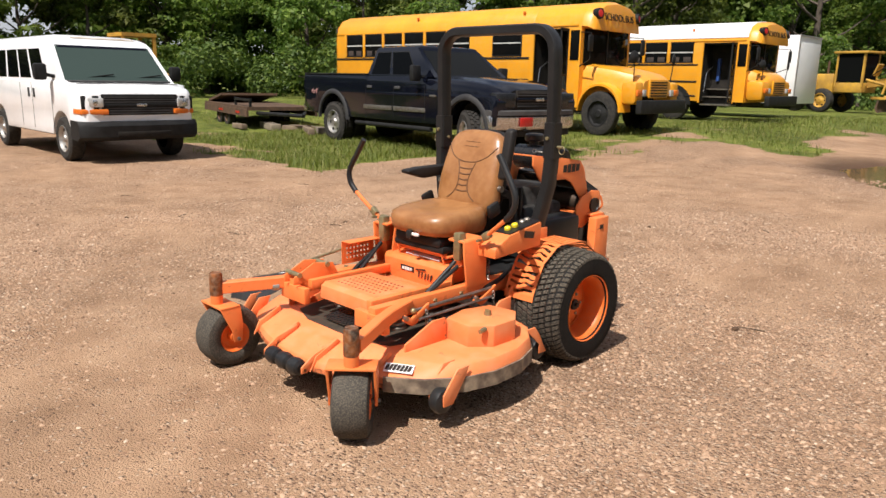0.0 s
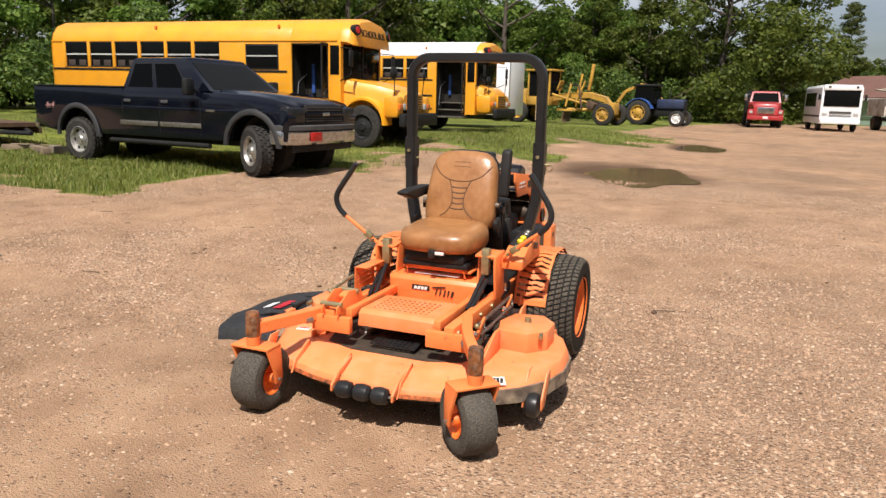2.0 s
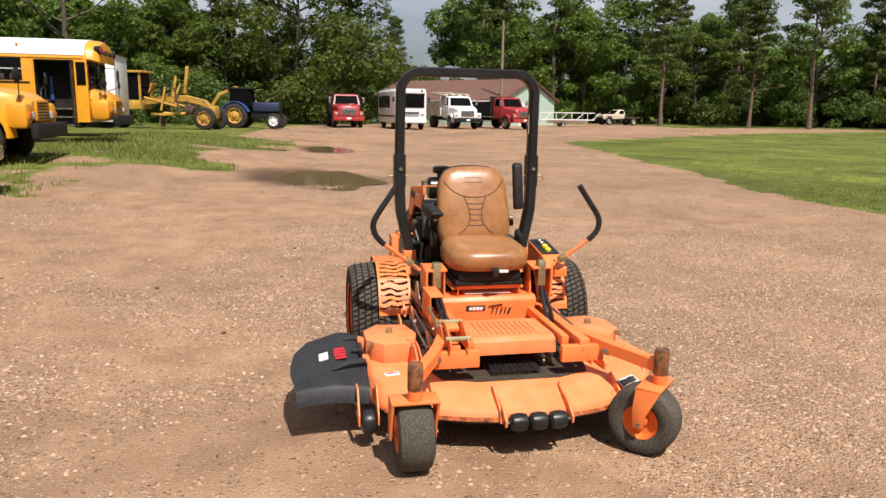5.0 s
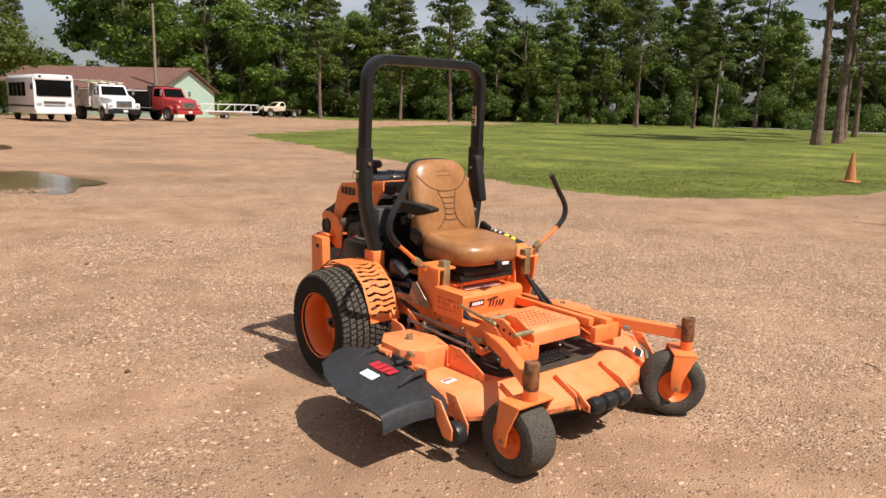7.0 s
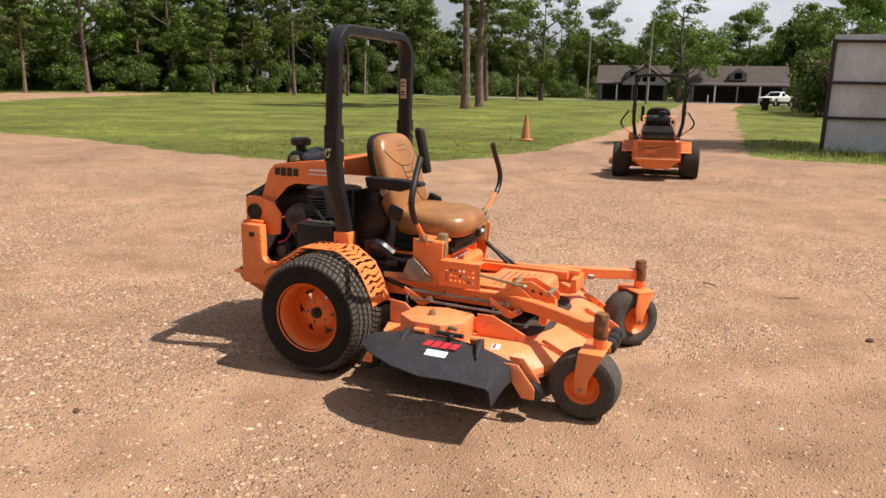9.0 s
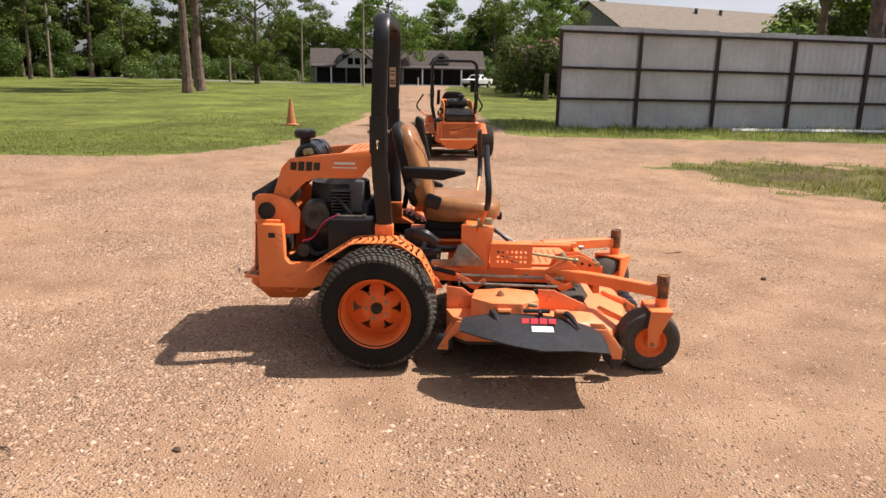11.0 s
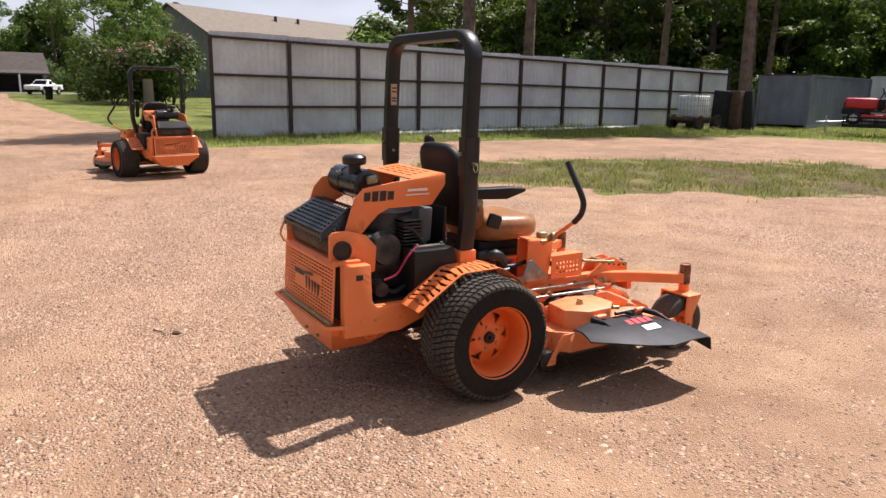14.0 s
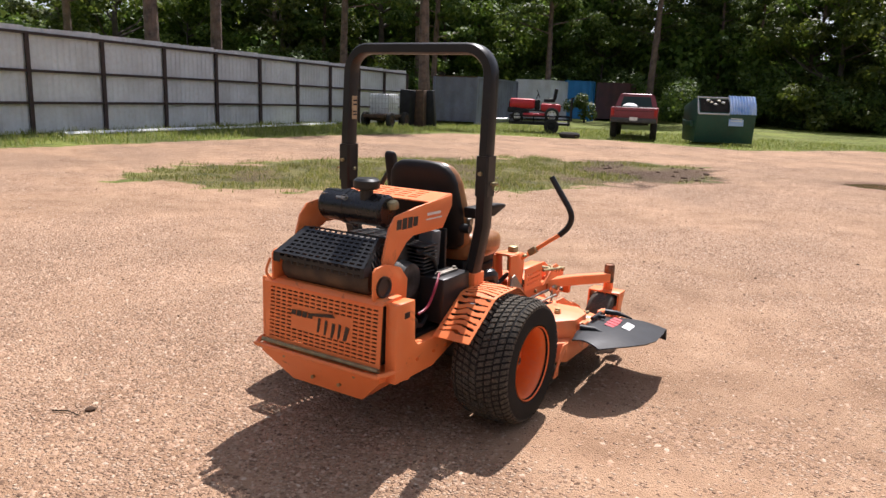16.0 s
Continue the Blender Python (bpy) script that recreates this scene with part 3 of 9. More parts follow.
def caster(mower, s, yaw):
    """A front caster: spindle tube with worn cap, bent fork, and a ribless wheel."""
    m = pose(s * 0.55, -1.005, 0, 0, 0, yaw)
    top, tr, r, w = 0.325, 0.055, 0.158, 0.155
    fork = B()
    fork.box((0, 0.02, top), (w + 0.05, 0.11, 0.012), bevel=0.004)
    for q in (-1, 1):
        x = q * (w / 2 + 0.018)
        fork.prism([(-0.035, top), (0.075, top), (tr + 0.03, 0.23), (tr + 0.022, 0.14), (tr - 0.022, 0.14), (tr - 0.03, 0.2)], "x", x - 0.006, x + 0.006, 0.002)
    f = part("caster_fork", fork.move(m), M_ORANGE, mower)
    wheel = part("caster_wheel", B().lathe((0, tr, r), (1, 0, 0), [(0.075, -w * 0.40), (0.09, -w * 0.47), (0.125, -w * 0.5), (0.146, -w * 0.44), (0.155, -w * 0.3), (0.158, 0), (0.155, w * 0.3), (0.146, w * 0.44), (0.125, w * 0.5), (0.09, w * 0.47), (0.075, w * 0.40)], 40).move(m), M_CASTER, mower, "smooth dusty caster tyre")
    for q in (-1, 1):
        part("caster_rim", B().lathe((q * w * 0.42, tr, r), (q, 0, 0), [(0.078, 0), (0.08, 0.004), (0.07, -0.004), (0.06, -0.02), (0.03, -0.024), (0.024, 0.008), (0, 0.008)], 28).move(m), M_RIM, wheel, "orange caster rim")
    part("axle", B().cyl((-w / 2 - 0.034, tr, r), (w / 2 + 0.034, tr, r), 0.009, seg=8).move(m), M_STEEL, f)
    part("spindle", B().lathe((0, 0, top), (0, 0, 1), [(0.03, 0), (0.031, 0.005), (0.030, 0.11), (0, 0.11)], 20).move(m), M_ORANGE, mower)
    part("spindle_cap", B().lathe((0, 0, 0.375), (0, 0, 1), [(0.031, 0), (0.0325, 0.004), (0.0325, 0.105), (0.029, 0.116), (0.026, 0.112), (0, 0.111)], 20).move(m), surf_cap, mower, "scraped blackened spindle cap")


surf_cap = surf("scraped_black_paint", (0.03, 0.024, 0.02), (0.32, 0.1, 0.02), 0.5, 0.2, scale=22, fine=60, dust=0.35)


def seat(mower):
    """High-backed tan seat on a black suspension base."""
    def pad(cx, rings):
        out = []
        for (y, z, hx, hy, yaw) in rings:
            ring = []
            for k in range(32):
                a = 2 * math.pi * k / 32
                cs, sn = math.cos(a), math.sin(a)
                px = hx * math.copysign(abs(cs) ** 0.55, cs)
                py = hy * math.copysign(abs(sn) ** 0.62, sn)
                ring.append(Vector((cx + px, y + py * math.cos(yaw), z + py * math.sin(yaw))))
            out.append(ring)
        return out
    # cushion: stacked outlines from below to a dished top
    part("seat_cushion", B().loft(pad(0, [(0.02, 0.668, 0.185, 0.17, 0), (0.02, 0.672, 0.212, 0.2, 0), (0.015, 0.70, 0.225, 0.217, 0.02), (0.012, 0.745, 0.226, 0.22, 0.04), (0.012, 0.775, 0.218, 0.212, 0.05), (0.02, 0.795, 0.19, 0.185, 0.06), (0.03, 0.797, 0.13, 0.13, 0.05), (0.035, 0.788, 0.06, 0.06, 0.03), (0.035, 0.785, 0.01, 0.01, 0)])), M_VINYL, mower, "cracked tan vinyl seat cushion", 60)
    rows = [(0.215, 0.742, 0.165, 0.045), (0.222, 0.765, 0.20, 0.058), (0.24, 0.83, 0.212, 0.066), (0.262, 0.92, 0.213, 0.066), (0.285, 1.0, 0.207, 0.062), (0.31, 1.08, 0.199, 0.057), (0.324, 1.125, 0.184, 0.053), (0.335, 1.158, 0.158, 0.044), (0.342, 1.177, 0.12, 0.030), (0.345, 1.184, 0.06, 0.012), (0.346, 1.185, 0.01, 0.003)]
    back = part("backrest", B().loft(pad(0, [(y, z, hx, hy, -0.22) for y, z, hx, hy in rows])), M_VINYL, mower, "tan vinyl backrest with stitched panels", 60)
    shell = B().loft(pad(0, [(y + 0.037, z + 0.004, hx * 0.985, hy * 0.80, -0.22) for y, z, hx, hy in rows]))
    part("backrest_shell", shell, M_VINYLB, back, "black backrest shell", 60)

    def face(x, z):
        """The front face of the backrest at a height and distance from its middle."""
        zz, depth, y = z, 0.05, 0.25
        for _ in range(3):
            for (y0, z0, a0, h0), (y1, z1, a1, h1) in zip(rows, rows[1:]):
                if z0 <= zz <= z1:
                    t = (zz - z0) / (z1 - z0)
                    y, hx, hy = y0 + (y1 - y0) * t, a0 + (a1 - a0) * t, h0 + (h1 - h0) * t
                    c = min(0.98, (abs(x) / hx) ** (1 / 0.55))
                    depth = hy * math.sqrt(1 - c * c) ** 0.62
            zz = z - depth * math.sin(0.22)
        return y - depth * math.cos(0.22)

    def seam(name, pts, r=0.0036):
        part(name, B().tube([(p.x, face(p.x, p.z) + 0.0004, p.z) for p in smooth_path([(x, 0, z) for x, z in pts], 5)], r, 6), M_SEAM, back)
    seam("seam", [(-0.175, 1.105), (-0.13, 1.055), (-0.07, 1.025), (0, 1.017), (0.07, 1.025), (0.13, 1.055), (0.175, 1.105)])
    for q in (-1, 1):
        seam("seam", [(q * 0.068, 1.025), (q * 0.050, 0.985), (q * 0.036, 0.93), (q * 0.038, 0.885), (q * 0.062, 0.845), (q * 0.10, 0.815)])
    for z, hw in ((0.985, 0.05), (0.955, 0.04), (0.925, 0.033), (0.895, 0.033), (0.865, 0.04)):
        seam("seam", [(-hw, z), (0, z - 0.004), (hw, z)], 0.0044)
    for x0, x1, z in ((-0.05, 0.05, 1.125), (-0.05, 0.05, 1.10)):
        seam("seam", [(x0, z), (0, z), (x1, z)], 0.002)
    part("suspension", B().box((0, 0.03, 0.64), (0.35, 0.36, 0.06), bevel=0.02).box((0, 0.04, 0.60), (0.38, 0.36, 0.04), bevel=0.015), M_VINYLB, mower, "black rubber seat suspension")
    lat = part("seat_latch", B().box((0.01, -0.205, 0.672), (0.035, 0.03, 0.045), bevel=0.008), M_BLACK, mower)
    part("latch_tag", B().box((0.055, -0.207, 0.677), (0.05, 0.012, 0.016), bevel=0.003), M_WHITE, lat)
    # armrests: one folded down, one folded up against the backrest
    for q, up in ((-1, False), (1, True)):
        x = q * 0.262
        arm = B()
        if up:
            arm.prism([(0.20, 0.95), (0.245, 0.94), (0.30, 1.19), (0.285, 1.215), (0.25, 1.20)], "x", x - 0.028, x + 0.028, 0.014, 3)
        else:
            arm.prism([(0.33, 0.975), (0.32, 0.92), (0.12, 0.91), (0.0, 0.945), (0.0, 0.962), (0.1, 0.972)], "x", x - 0.034, x + 0.034, 0.013, 3)
        part("armrest", arm, M_VINYLB, mower, "black padded armrest")
        part("armrest_pivot", B().cyl((q * 0.20, 0.29, 0.86), (q * 0.25, 0.29, 0.86), 0.026, 0.022, 14), M_BLACK, mower)
        part("recline_knob", B().box((q * 0.25, 0.17, 0.79), (0.03, 0.085, 0.075), (20, 0, 0), 0.014), M_BLACK, mower)
        part("seat_bolt", B().cyl((q * 0.214, 0.25, 0.89), (q * 0.235, 0.25, 0.89), 0.018, seg=12), M_STEEL, mower)
    part("seat_belt", B().prism([(0.34, 0.66), (0.37, 0.66), (0.345, 0.84), (0.31, 0.85)], "x", 0.225, 0.232, 0.002), M_VINYLB, mower, "black webbing seat belt")


M_SEAM = surf("dark_seam", (0.13, 0.055, 0.02), (0.10, 0.044, 0.017), 0.5)
# near-black for the shaded, grimy deck top and the added under-plate
M_GRIME_SHADE = surf("grime_and_shade_black", (0.02, 0.016, 0.012), (0.05, 0.036, 0.022), 0.7, scale=14, fine=50, dust=0.2, dustcol=(0.12, 0.08, 0.04), bump=0.002)
M_RIMHOLE = surf("shadowed_orange_hole", (0.32, 0.08, 0.02), (0.22, 0.06, 0.02), 0.7)
# near-black stands in for the shade inside slots and holes
M_SLOT = surf("slot_shade_black", (0.02, 0.012, 0.008), (0.03, 0.02, 0.012), 0.8)


def rops(mower):
    """Folding roll bar: two sleeved posts and a bent hoop."""
    hoop = [(-0.405, 0.445, 1.04), (-0.405, 0.442, 1.3), (-0.403, 0.432, 1.56)]
    hoop += [(-0.283 + 0.12 * math.cos(radians(a)), 0.43, 1.60 + 0.12 * math.sin(radians(a))) for a in range(180, 89, -10)]
    hoop += [(-x, y, z) for x, y, z in reversed(hoop)]
    frame_ = part("roll_bar", sweep(B(), hoop, (0, 1, 0), 0.075, 0.052, 0.3), M_BLACK, mower, "black steel roll bar hoop", 50)
    for s in (-1, 1):
        post = [(s * 0.345, 0.42, 0.60), (s * 0.352, 0.42, 0.70), (s * 0.375, 0.425, 0.80), (s * 0.40, 0.435, 0.92), (s * 0.405, 0.442, 1.05), (s * 0.405, 0.444, 1.13)]
        part("roll_bar_post", sweep(B(), post, (0, 1, 0), 0.08, 0.058, 0.3), M_BLACK, mower, "", 50)
        part("sleeve", sweep(B(), [(s * 0.405, 0.444, 1.06), (s * 0.405, 0.443, 1.245)], (0, 1, 0), 0.088, 0.066, 0.25), M_BLACK, frame_)
        part("latch_pin", B().cyl((s * 0.36, 0.445, 1.12), (s * 0.47, 0.445, 1.12), 0.008, seg=8).cyl((s * 0.405, 0.39, 1.165), (s * 0.405, 0.50, 1.165), 0.01, seg=8).tube([(s * (0.465 + 0.018 * math.cos(a)), 0.445, 1.105 + 0.022 * math.sin(a)) for a in [k * math.pi / 7 for k in range(15)]], 0.0025, 6), M_ZINC, frame_, "zinc hinge pin with wire clip")
        part("post_socket", B().box((s * 0.35, 0.42, 0.635), (0.075, 0.095, 0.10), bevel=0.006).prism([(0.47, 0.59), (0.37, 0.59), (0.30, 0.55), (0.49, 0.55)], "x", s * 0.35 - 0.035, s * 0.35 + 0.035, 0.004), M_ORANGE, mower)
    part("warning_label", B().box((0.374, 0.44, 1.43), (0.004, 0.036, 0.115)), M_LABEL, frame_, "faded tan warning label with dark lines")
    for z in (1.465, 1.445, 1.41, 1.395):
        part("label_print", B().box((0.3712, 0.44, z), (0.002, 0.028, 0.008)), M_DECAL, frame_)


def lever(mower, s):
    grip = smooth_path([(s * 0.502, -0.095, 1.115), (s * 0.55, -0.098, 1.045), (s * 0.607, -0.105, 0.96), (s * 0.622, -0.108, 0.91), (s * 0.606, -0.108, 0.86), (s * 0.565, -0.105, 0.815)], 5)
    l = part("steering_lever", B().tube(smooth_path([(s * 0.57, -0.105, 0.82), (s * 0.47, -0.09, 0.745), (s * 0.37, -0.07, 0.665)], 3), 0.011, 8, 1.0), M_ORANGE, mower)
    part("grip", B().tube(grip, 0.0155, 10), M_BLACK, l, "black foam lever grip")
    part("lever_bolt", B().box((s * 0.43, -0.08, 0.715), (0.05, 0.03, 0.035), (0, s * -35, 0), 0.004).cyl((s * 0.40, -0.12, 0.69), (s * 0.40, -0.03, 0.69), 0.007, seg=8), M_ZINC, l)


def mower_thing(m, label):
    mo = thing("riding_mower", m, label, "lawn mower", "zero-turn mowers")
    for s in (-1, 1):
        drive_wheel(mo, s)
    caster(mo, -1, 0)
    caster(mo, 1, 45)

    # main rails, front arms and cross plates
    for s in (-1, 1):
        part("frame_rail", B().box((s * 0.315, -0.22, 0.415), (0.05, 0.98, 0.075), bevel=0.004), M_ORANGE, mo)
        part("front_arm", sweep(B(), [(s * 0.33, -0.50, 0.428), (s * 0.385, -0.66, 0.424), (s * 0.43, -0.76, 0.42), (s * 0.55, -0.985, 0.41)], (0, 0, 1), 0.058, 0.05, 0.15), M_ORANGE, mo)
        part("cross_plate", B().box((s * 0.305, -0.70, 0.385), (0.21, 0.035, 0.08), bevel=0.004), M_ORANGE, mo)
        part("arm_bolt", B().cyl((s * 0.40, -0.735, 0.40), (s * 0.415, -0.765, 0.40), 0.018, 0.016, 10), M_STEEL, mo)
        part("inner_rail", B().box((s * 0.235, -0.40, 0.435), (0.035, 0.52, 0.045), bevel=0.003), M_ORANGE, mo)
        part("rear_rail", B().box((s * 0.30, 0.45, 0.40), (0.05, 0.5, 0.09), bevel=0.004), M_ORANGE, mo)
    pan = B()
    pan.prism([(-0.62, 0.365), (-0.605, 0.365), (-0.60, 0.418), (-0.58, 0.432), (-0.30, 0.428), (-0.27, 0.395), (-0.13, 0.382), (-0.13, 0.394), (-0.262, 0.407), (-0.292, 0.441), (-0.585, 0.445), (-0.612, 0.428)], "x", -0.205, 0.205, 0.002)
    foot = part("foot_pan", pan, M_ORANGE_D, mo, "worn orange foot pan")
    u, v = cuts(-0.165, 0.165, 0.017, 0.011, 0.008), cuts(-0.56, -0.33, 0.022, 0.014, 0.012)
    for i in range(len(u[1])):
        for j in range(len(v[1])):
            if u[1][i] and v[1][j] and (i + j) % 4 < 3:
                part("tread_hole", B().cyl(((u[0][i] + u[0][i + 1]) / 2, (v[0][j] + v[0][j + 1]) / 2, 0.4448), ((u[0][i] + u[0][i + 1]) / 2, (v[0][j] + v[0][j + 1]) / 2, 0.4462), 0.0065, 0.0055, 7), M_RIMHOLE, foot)
    dash = part("front_panel", B().prism([(-0.135, 0.38), (-0.145, 0.50), (-0.13, 0.522), (-0.02, 0.53), (-0.02, 0.518), (-0.122, 0.510), (-0.133, 0.498), (-0.123, 0.38)], "x", -0.262, 0.262, 0.002), M_ORANGE, mo)
    marks("panel_mark", 4, 0.08, 0.018, M_WHITE, dash, pose(-0.072, -0.1463, 0.462, 94.5, 0, 0))
    part("lettering_ground", B().box((-0.075, -0.1432, 0.463), (0.105, 0.004, 0.03), (4.5, 0, 0)), M_DECAL, dash)
    swoosh("panel_flourish", 0.13, 0.055, M_DECAL, dash, pose(0.05, -0.1462, 0.452, 94.5, 0, 0))
    part("seat_plate", B().box((0, 0.1, 0.565), (0.40, 0.42, 0.012), bevel=0.003).box((0, -0.105, 0.575), (0.36, 0.012, 0.03), bevel=0.003), M_ORANGE, mo)
    part("hinge_wire", B().tube([(-0.17, -0.115, 0.535), (-0.165, -0.13, 0.585), (0.165, -0.13, 0.585), (0.17, -0.115, 0.535)], 0.005, 6), M_ORANGE, mo)
    part("instruction_sticker", B().box((0, -0.06, 0.534), (0.26, 0.09, 0.003)), M_WHITE, mo, "white instruction sticker")
    part("engine_deck", B().box((0, 0.55, 0.455), (0.6, 0.8, 0.02), bevel=0.003), M_BLACK, mo)
    part("under_pan", B().box((0, 0.55, 0.33), (0.5, 0.7, 0.12), bevel=0.02), M_BLACK, mo)
    part("transmission", B().cyl((-0.42, 0.435, 0.302), (0.42, 0.435, 0.302), 0.06, seg=16).box((0, 0.40, 0.30), (0.4, 0.22, 0.15), bevel=0.02), M_ENGINE, mo)

    # towers for the levers, and what hangs on them
    for s in (-1, 1):
        t = part("lever_tower", B().prism([(0.015, 0.44), (0.015, 0.688), (-0.155, 0.676), (-0.15, 0.60), (-0.125, 0.44)], "x", s * 0.345 - 0.006, s * 0.345 + 0.006, 0.003).box((s * 0.29, -0.08, 0.679), (0.11, 0.14, 0.012), (4, 0, 0), 0.003).prism([(0.0, 0.44), (0.0, 0.68), (-0.09, 0.68), (-0.12, 0.44)], "x", s * 0.24 - 0.005, s * 0.24 + 0.005, 0.002), M_ORANGE, mo)
        part("pivot_block", B().box((s * 0.29, -0.125, 0.645), (0.045, 0.05, 0.14), bevel=0.008).cyl((s * 0.25, -0.13, 0.675), (s * 0.33, -0.13, 0.675), 0.01, seg=8), M_ZINC, t)
        part("gas_strut", B().cyl((s * 0.285, -0.15, 0.57), (s * 0.265, -0.33, 0.43), 0.011, seg=10).cyl((s * 0.305, -0.15, 0.55), (s * 0.29, -0.36, 0.43), 0.011, seg=10), M_BLACK, mo, "black damper strut")
        part("link_rod", B().cyl((s * 0.385, 0.02, 0.425), (s * 0.385, -0.52, 0.415), 0.008, seg=8), M_STEEL, mo)
        for y in (-0.05, -0.52):
            l = part("lift_link", B().prism([(y + 0.09, 0.415), (y + 0.09, 0.44), (y - 0.02, 0.385), (y - 0.06, 0.41), (y - 0.075, 0.385), (y - 0.02, 0.35), (y + 0.01, 0.355)], "x", s * 0.392 - 0.006, s * 0.392 + 0.006, 0.002), M_ORANGE, mo)
            part("link_bolt", B().cyl((s * 0.375, y - 0.06, 0.395), (s * 0.41, y - 0.06, 0.395), 0.012, seg=8), M_STEEL, l)
            chain = B()
            for k in range(5):
                chain.tube([(s * 0.40 + (0.007 * math.cos(a) if k % 2 else 0), y + 0.07 + (0 if k % 2 else 0.007 * math.cos(a)), 0.40 - k * 0.019 + 0.012 * math.sin(a)) for a in [q * math.pi / 5 for q in range(11)]], 0.003, 5)
            part("lift_chain", chain, M_STEEL, mo, "steel deck lift chain")
        part("rod_end", B().ball((s * 0.385, -0.52, 0.415), (0.015, 0.015, 0.015), 8, 6), M_ZINC, mo)
    # pierced side guard, pedal and height crank on the chute side
    g = B()
    slotted_plate(g, lambda a, c: ((-0.366, a, c), (-1, 0, 0)), cuts(-0.362, -0.14, 0.012, 0.012, 0.03), cuts(0.462, 0.59, 0.014, 0.012, 0.028), 0.004)
    part("side_guard", g, M_ORANGE, mo, "pierced orange side guard")
    part("side_guard_return", B().box((-0.33, -0.25, 0.59), (0.07, 0.22, 0.004), bevel=0.001), M_ORANGE, mo)
    part("deck_pedal", B().box((-0.30, -0.56, 0.50), (0.06, 0.075, 0.02), (15, 0, 0), 0.005).prism([(-0.42, 0.44), (-0.53, 0.515), (-0.57, 0.50), (-0.66, 0.43)], "x", -0.355, -0.343, 0.003), M_ORANGE, mo)
    part("height_rod", B().cyl((-0.375, -0.36, 0.545), (-0.375, -0.58, 0.515), 0.008, seg=8).ball((-0.375, -0.59, 0.513), (0.013, 0.018, 0.013), 8, 6), M_ZINC, mo)
    part("steel_bracket", B().prism([(0.17, 0.47), (0.17, 0.50), (0.06, 0.505), (0.03, 0.58), (-0.0, 0.59), (-0.11, 0.49), (-0.11, 0.47)], "x", -0.374, -0.366, 0.002), M_STEEL, mo, "bare rusty steel bracket")
    part("hose", B().tube(smooth_path([(-0.30, 0.2, 0.56), (-0.31, 0.08, 0.55), (-0.30, -0.05, 0.57)]), 0.012, 8).tube(smooth_path([(-0.28, 0.30, 0.60), (-0.34, 0.22, 0.63), (-0.32, 0.15, 0.58)]), 0.03, 8), M_BLACK, mo)

    # control box on the other side
    cb = part("control_box", B().prism([(-0.06, 0.60), (0.30, 0.62), (0.30, 0.745), (0.05, 0.705), (-0.06, 0.65)], "x", 0.355, 0.47, 0.006), M_ORANGE, mo)
    part("dash_face", B().prism([(0.295, 0.748), (0.055, 0.708), (0.055, 0.712), (0.295, 0.752)], "x", 0.362, 0.463), M_BLACK, cb)
    for y, mat in ((0.10, M_YELLOWCAP), (0.155, M_YELLOWCAP), (0.215, M_STEEL), (0.255, M_STEEL)):
        z = 0.712 + (y - 0.055) * 0.167
        part("switch_knob", B().lathe((0.41, y, z), (0, -0.16, 1), [(0.018, 0), (0.018, 0.012), (0.012, 0.018), (0, 0.018)], 12), mat, cb)
    part("box_decal", B().box((0.4715, 0.2, 0.69), (0.002, 0.08, 0.035), (-10, 0, 0)), M_DECAL, cb)

    # fenders with clawed stripe cut-outs
    side = [(0.80, 0.468), (0.70, 0.535), (0.60, 0.60), (0.575, 0.617), (0.54, 0.625), (0.36, 0.628), (0.32, 0.617), (0.22, 0.55), (0.17, 0.46), (0.14, 0.39), (0.135, 0.36)]
    line = []
    for (y0, z0), (y1, z1) in zip(side, side[1:]):
        n = max(1, int(math.hypot(y1 - y0, z1 - z0) / 0.0042))
        line += [(y0 + (y1 - y0) * k / n, z0 + (z1 - z0) * k / n) for k in range(n)]
    line.append(side[-1])
    for s in (-1, 1):
        fen = B()
        nv = 26

        def place(i, j):
            y, z = line[i]
            ya, za = line[max(0, i - 1)]
            yb, zb = line[min(len(line) - 1, i + 1)]
            d = Vector((0, zb - za, -(yb - ya))).normalized()
            return (s * (0.375 + 0.185 * j / nv), y, z), d if d.z > 0 or abs(d.z) < 0.05 else -d

        def stripe(i, j):
            if not (9 <= i <= len(line) - 10 and 2 <= j <= nv - 3):
                return False
            wob = noise.noise(Vector((i * 0.045, j * 0.10, 3.1 + s)))
            v = math.sin(i * 0.74 + wob * 3.4 + 0.13 * abs(j - 12) + 0.5 * math.sin(j * 0.5))
            return v > 0.42 + 0.75 * noise.noise(Vector((i * 0.12, j * 0.20, 8.3)))
        pierced(fen, place, len(line) - 1, nv, stripe, 0.004)
        part("fender", fen, M_ORANGE, mo, "orange fender with clawed stripe cut-outs")
        part("fender_bracket", B().prism([(0.20, 0.42), (0.14, 0.42), (0.10, 0.36), (0.20, 0.36)], "x", s * 0.42 - 0.006, s * 0.42 + 0.006, 0.002), M_ORANGE, mo)

    # cutter deck: flat top, slanting front, deep rim
    plan = [(-0.69, -0.62), (-0.64, -0.74), (-0.50, -0.83), (-0.30, -0.90), (-0.10, -0.945), (0.12, -0.945), (0.32, -0.90), (0.52, -0.82), (0.66, -0.71), (0.755, -0.56), (0.795, -0.40), (0.785, -0.22), (0.73, -0.07), (0.63, 0.04), (0.50, 0.085), (-0.50, 0.085), (-0.62, 0.05), (-0.69, -0.02)]

    def ring(z, front, side_=0.0):
        out = []
        for x, y in plan:
            k = max(0.0, (-y - 0.45) / 0.5)
            out.append(Vector((x * (1 - side_), y + front * min(1.0, k * 1.3), z)))
        return out
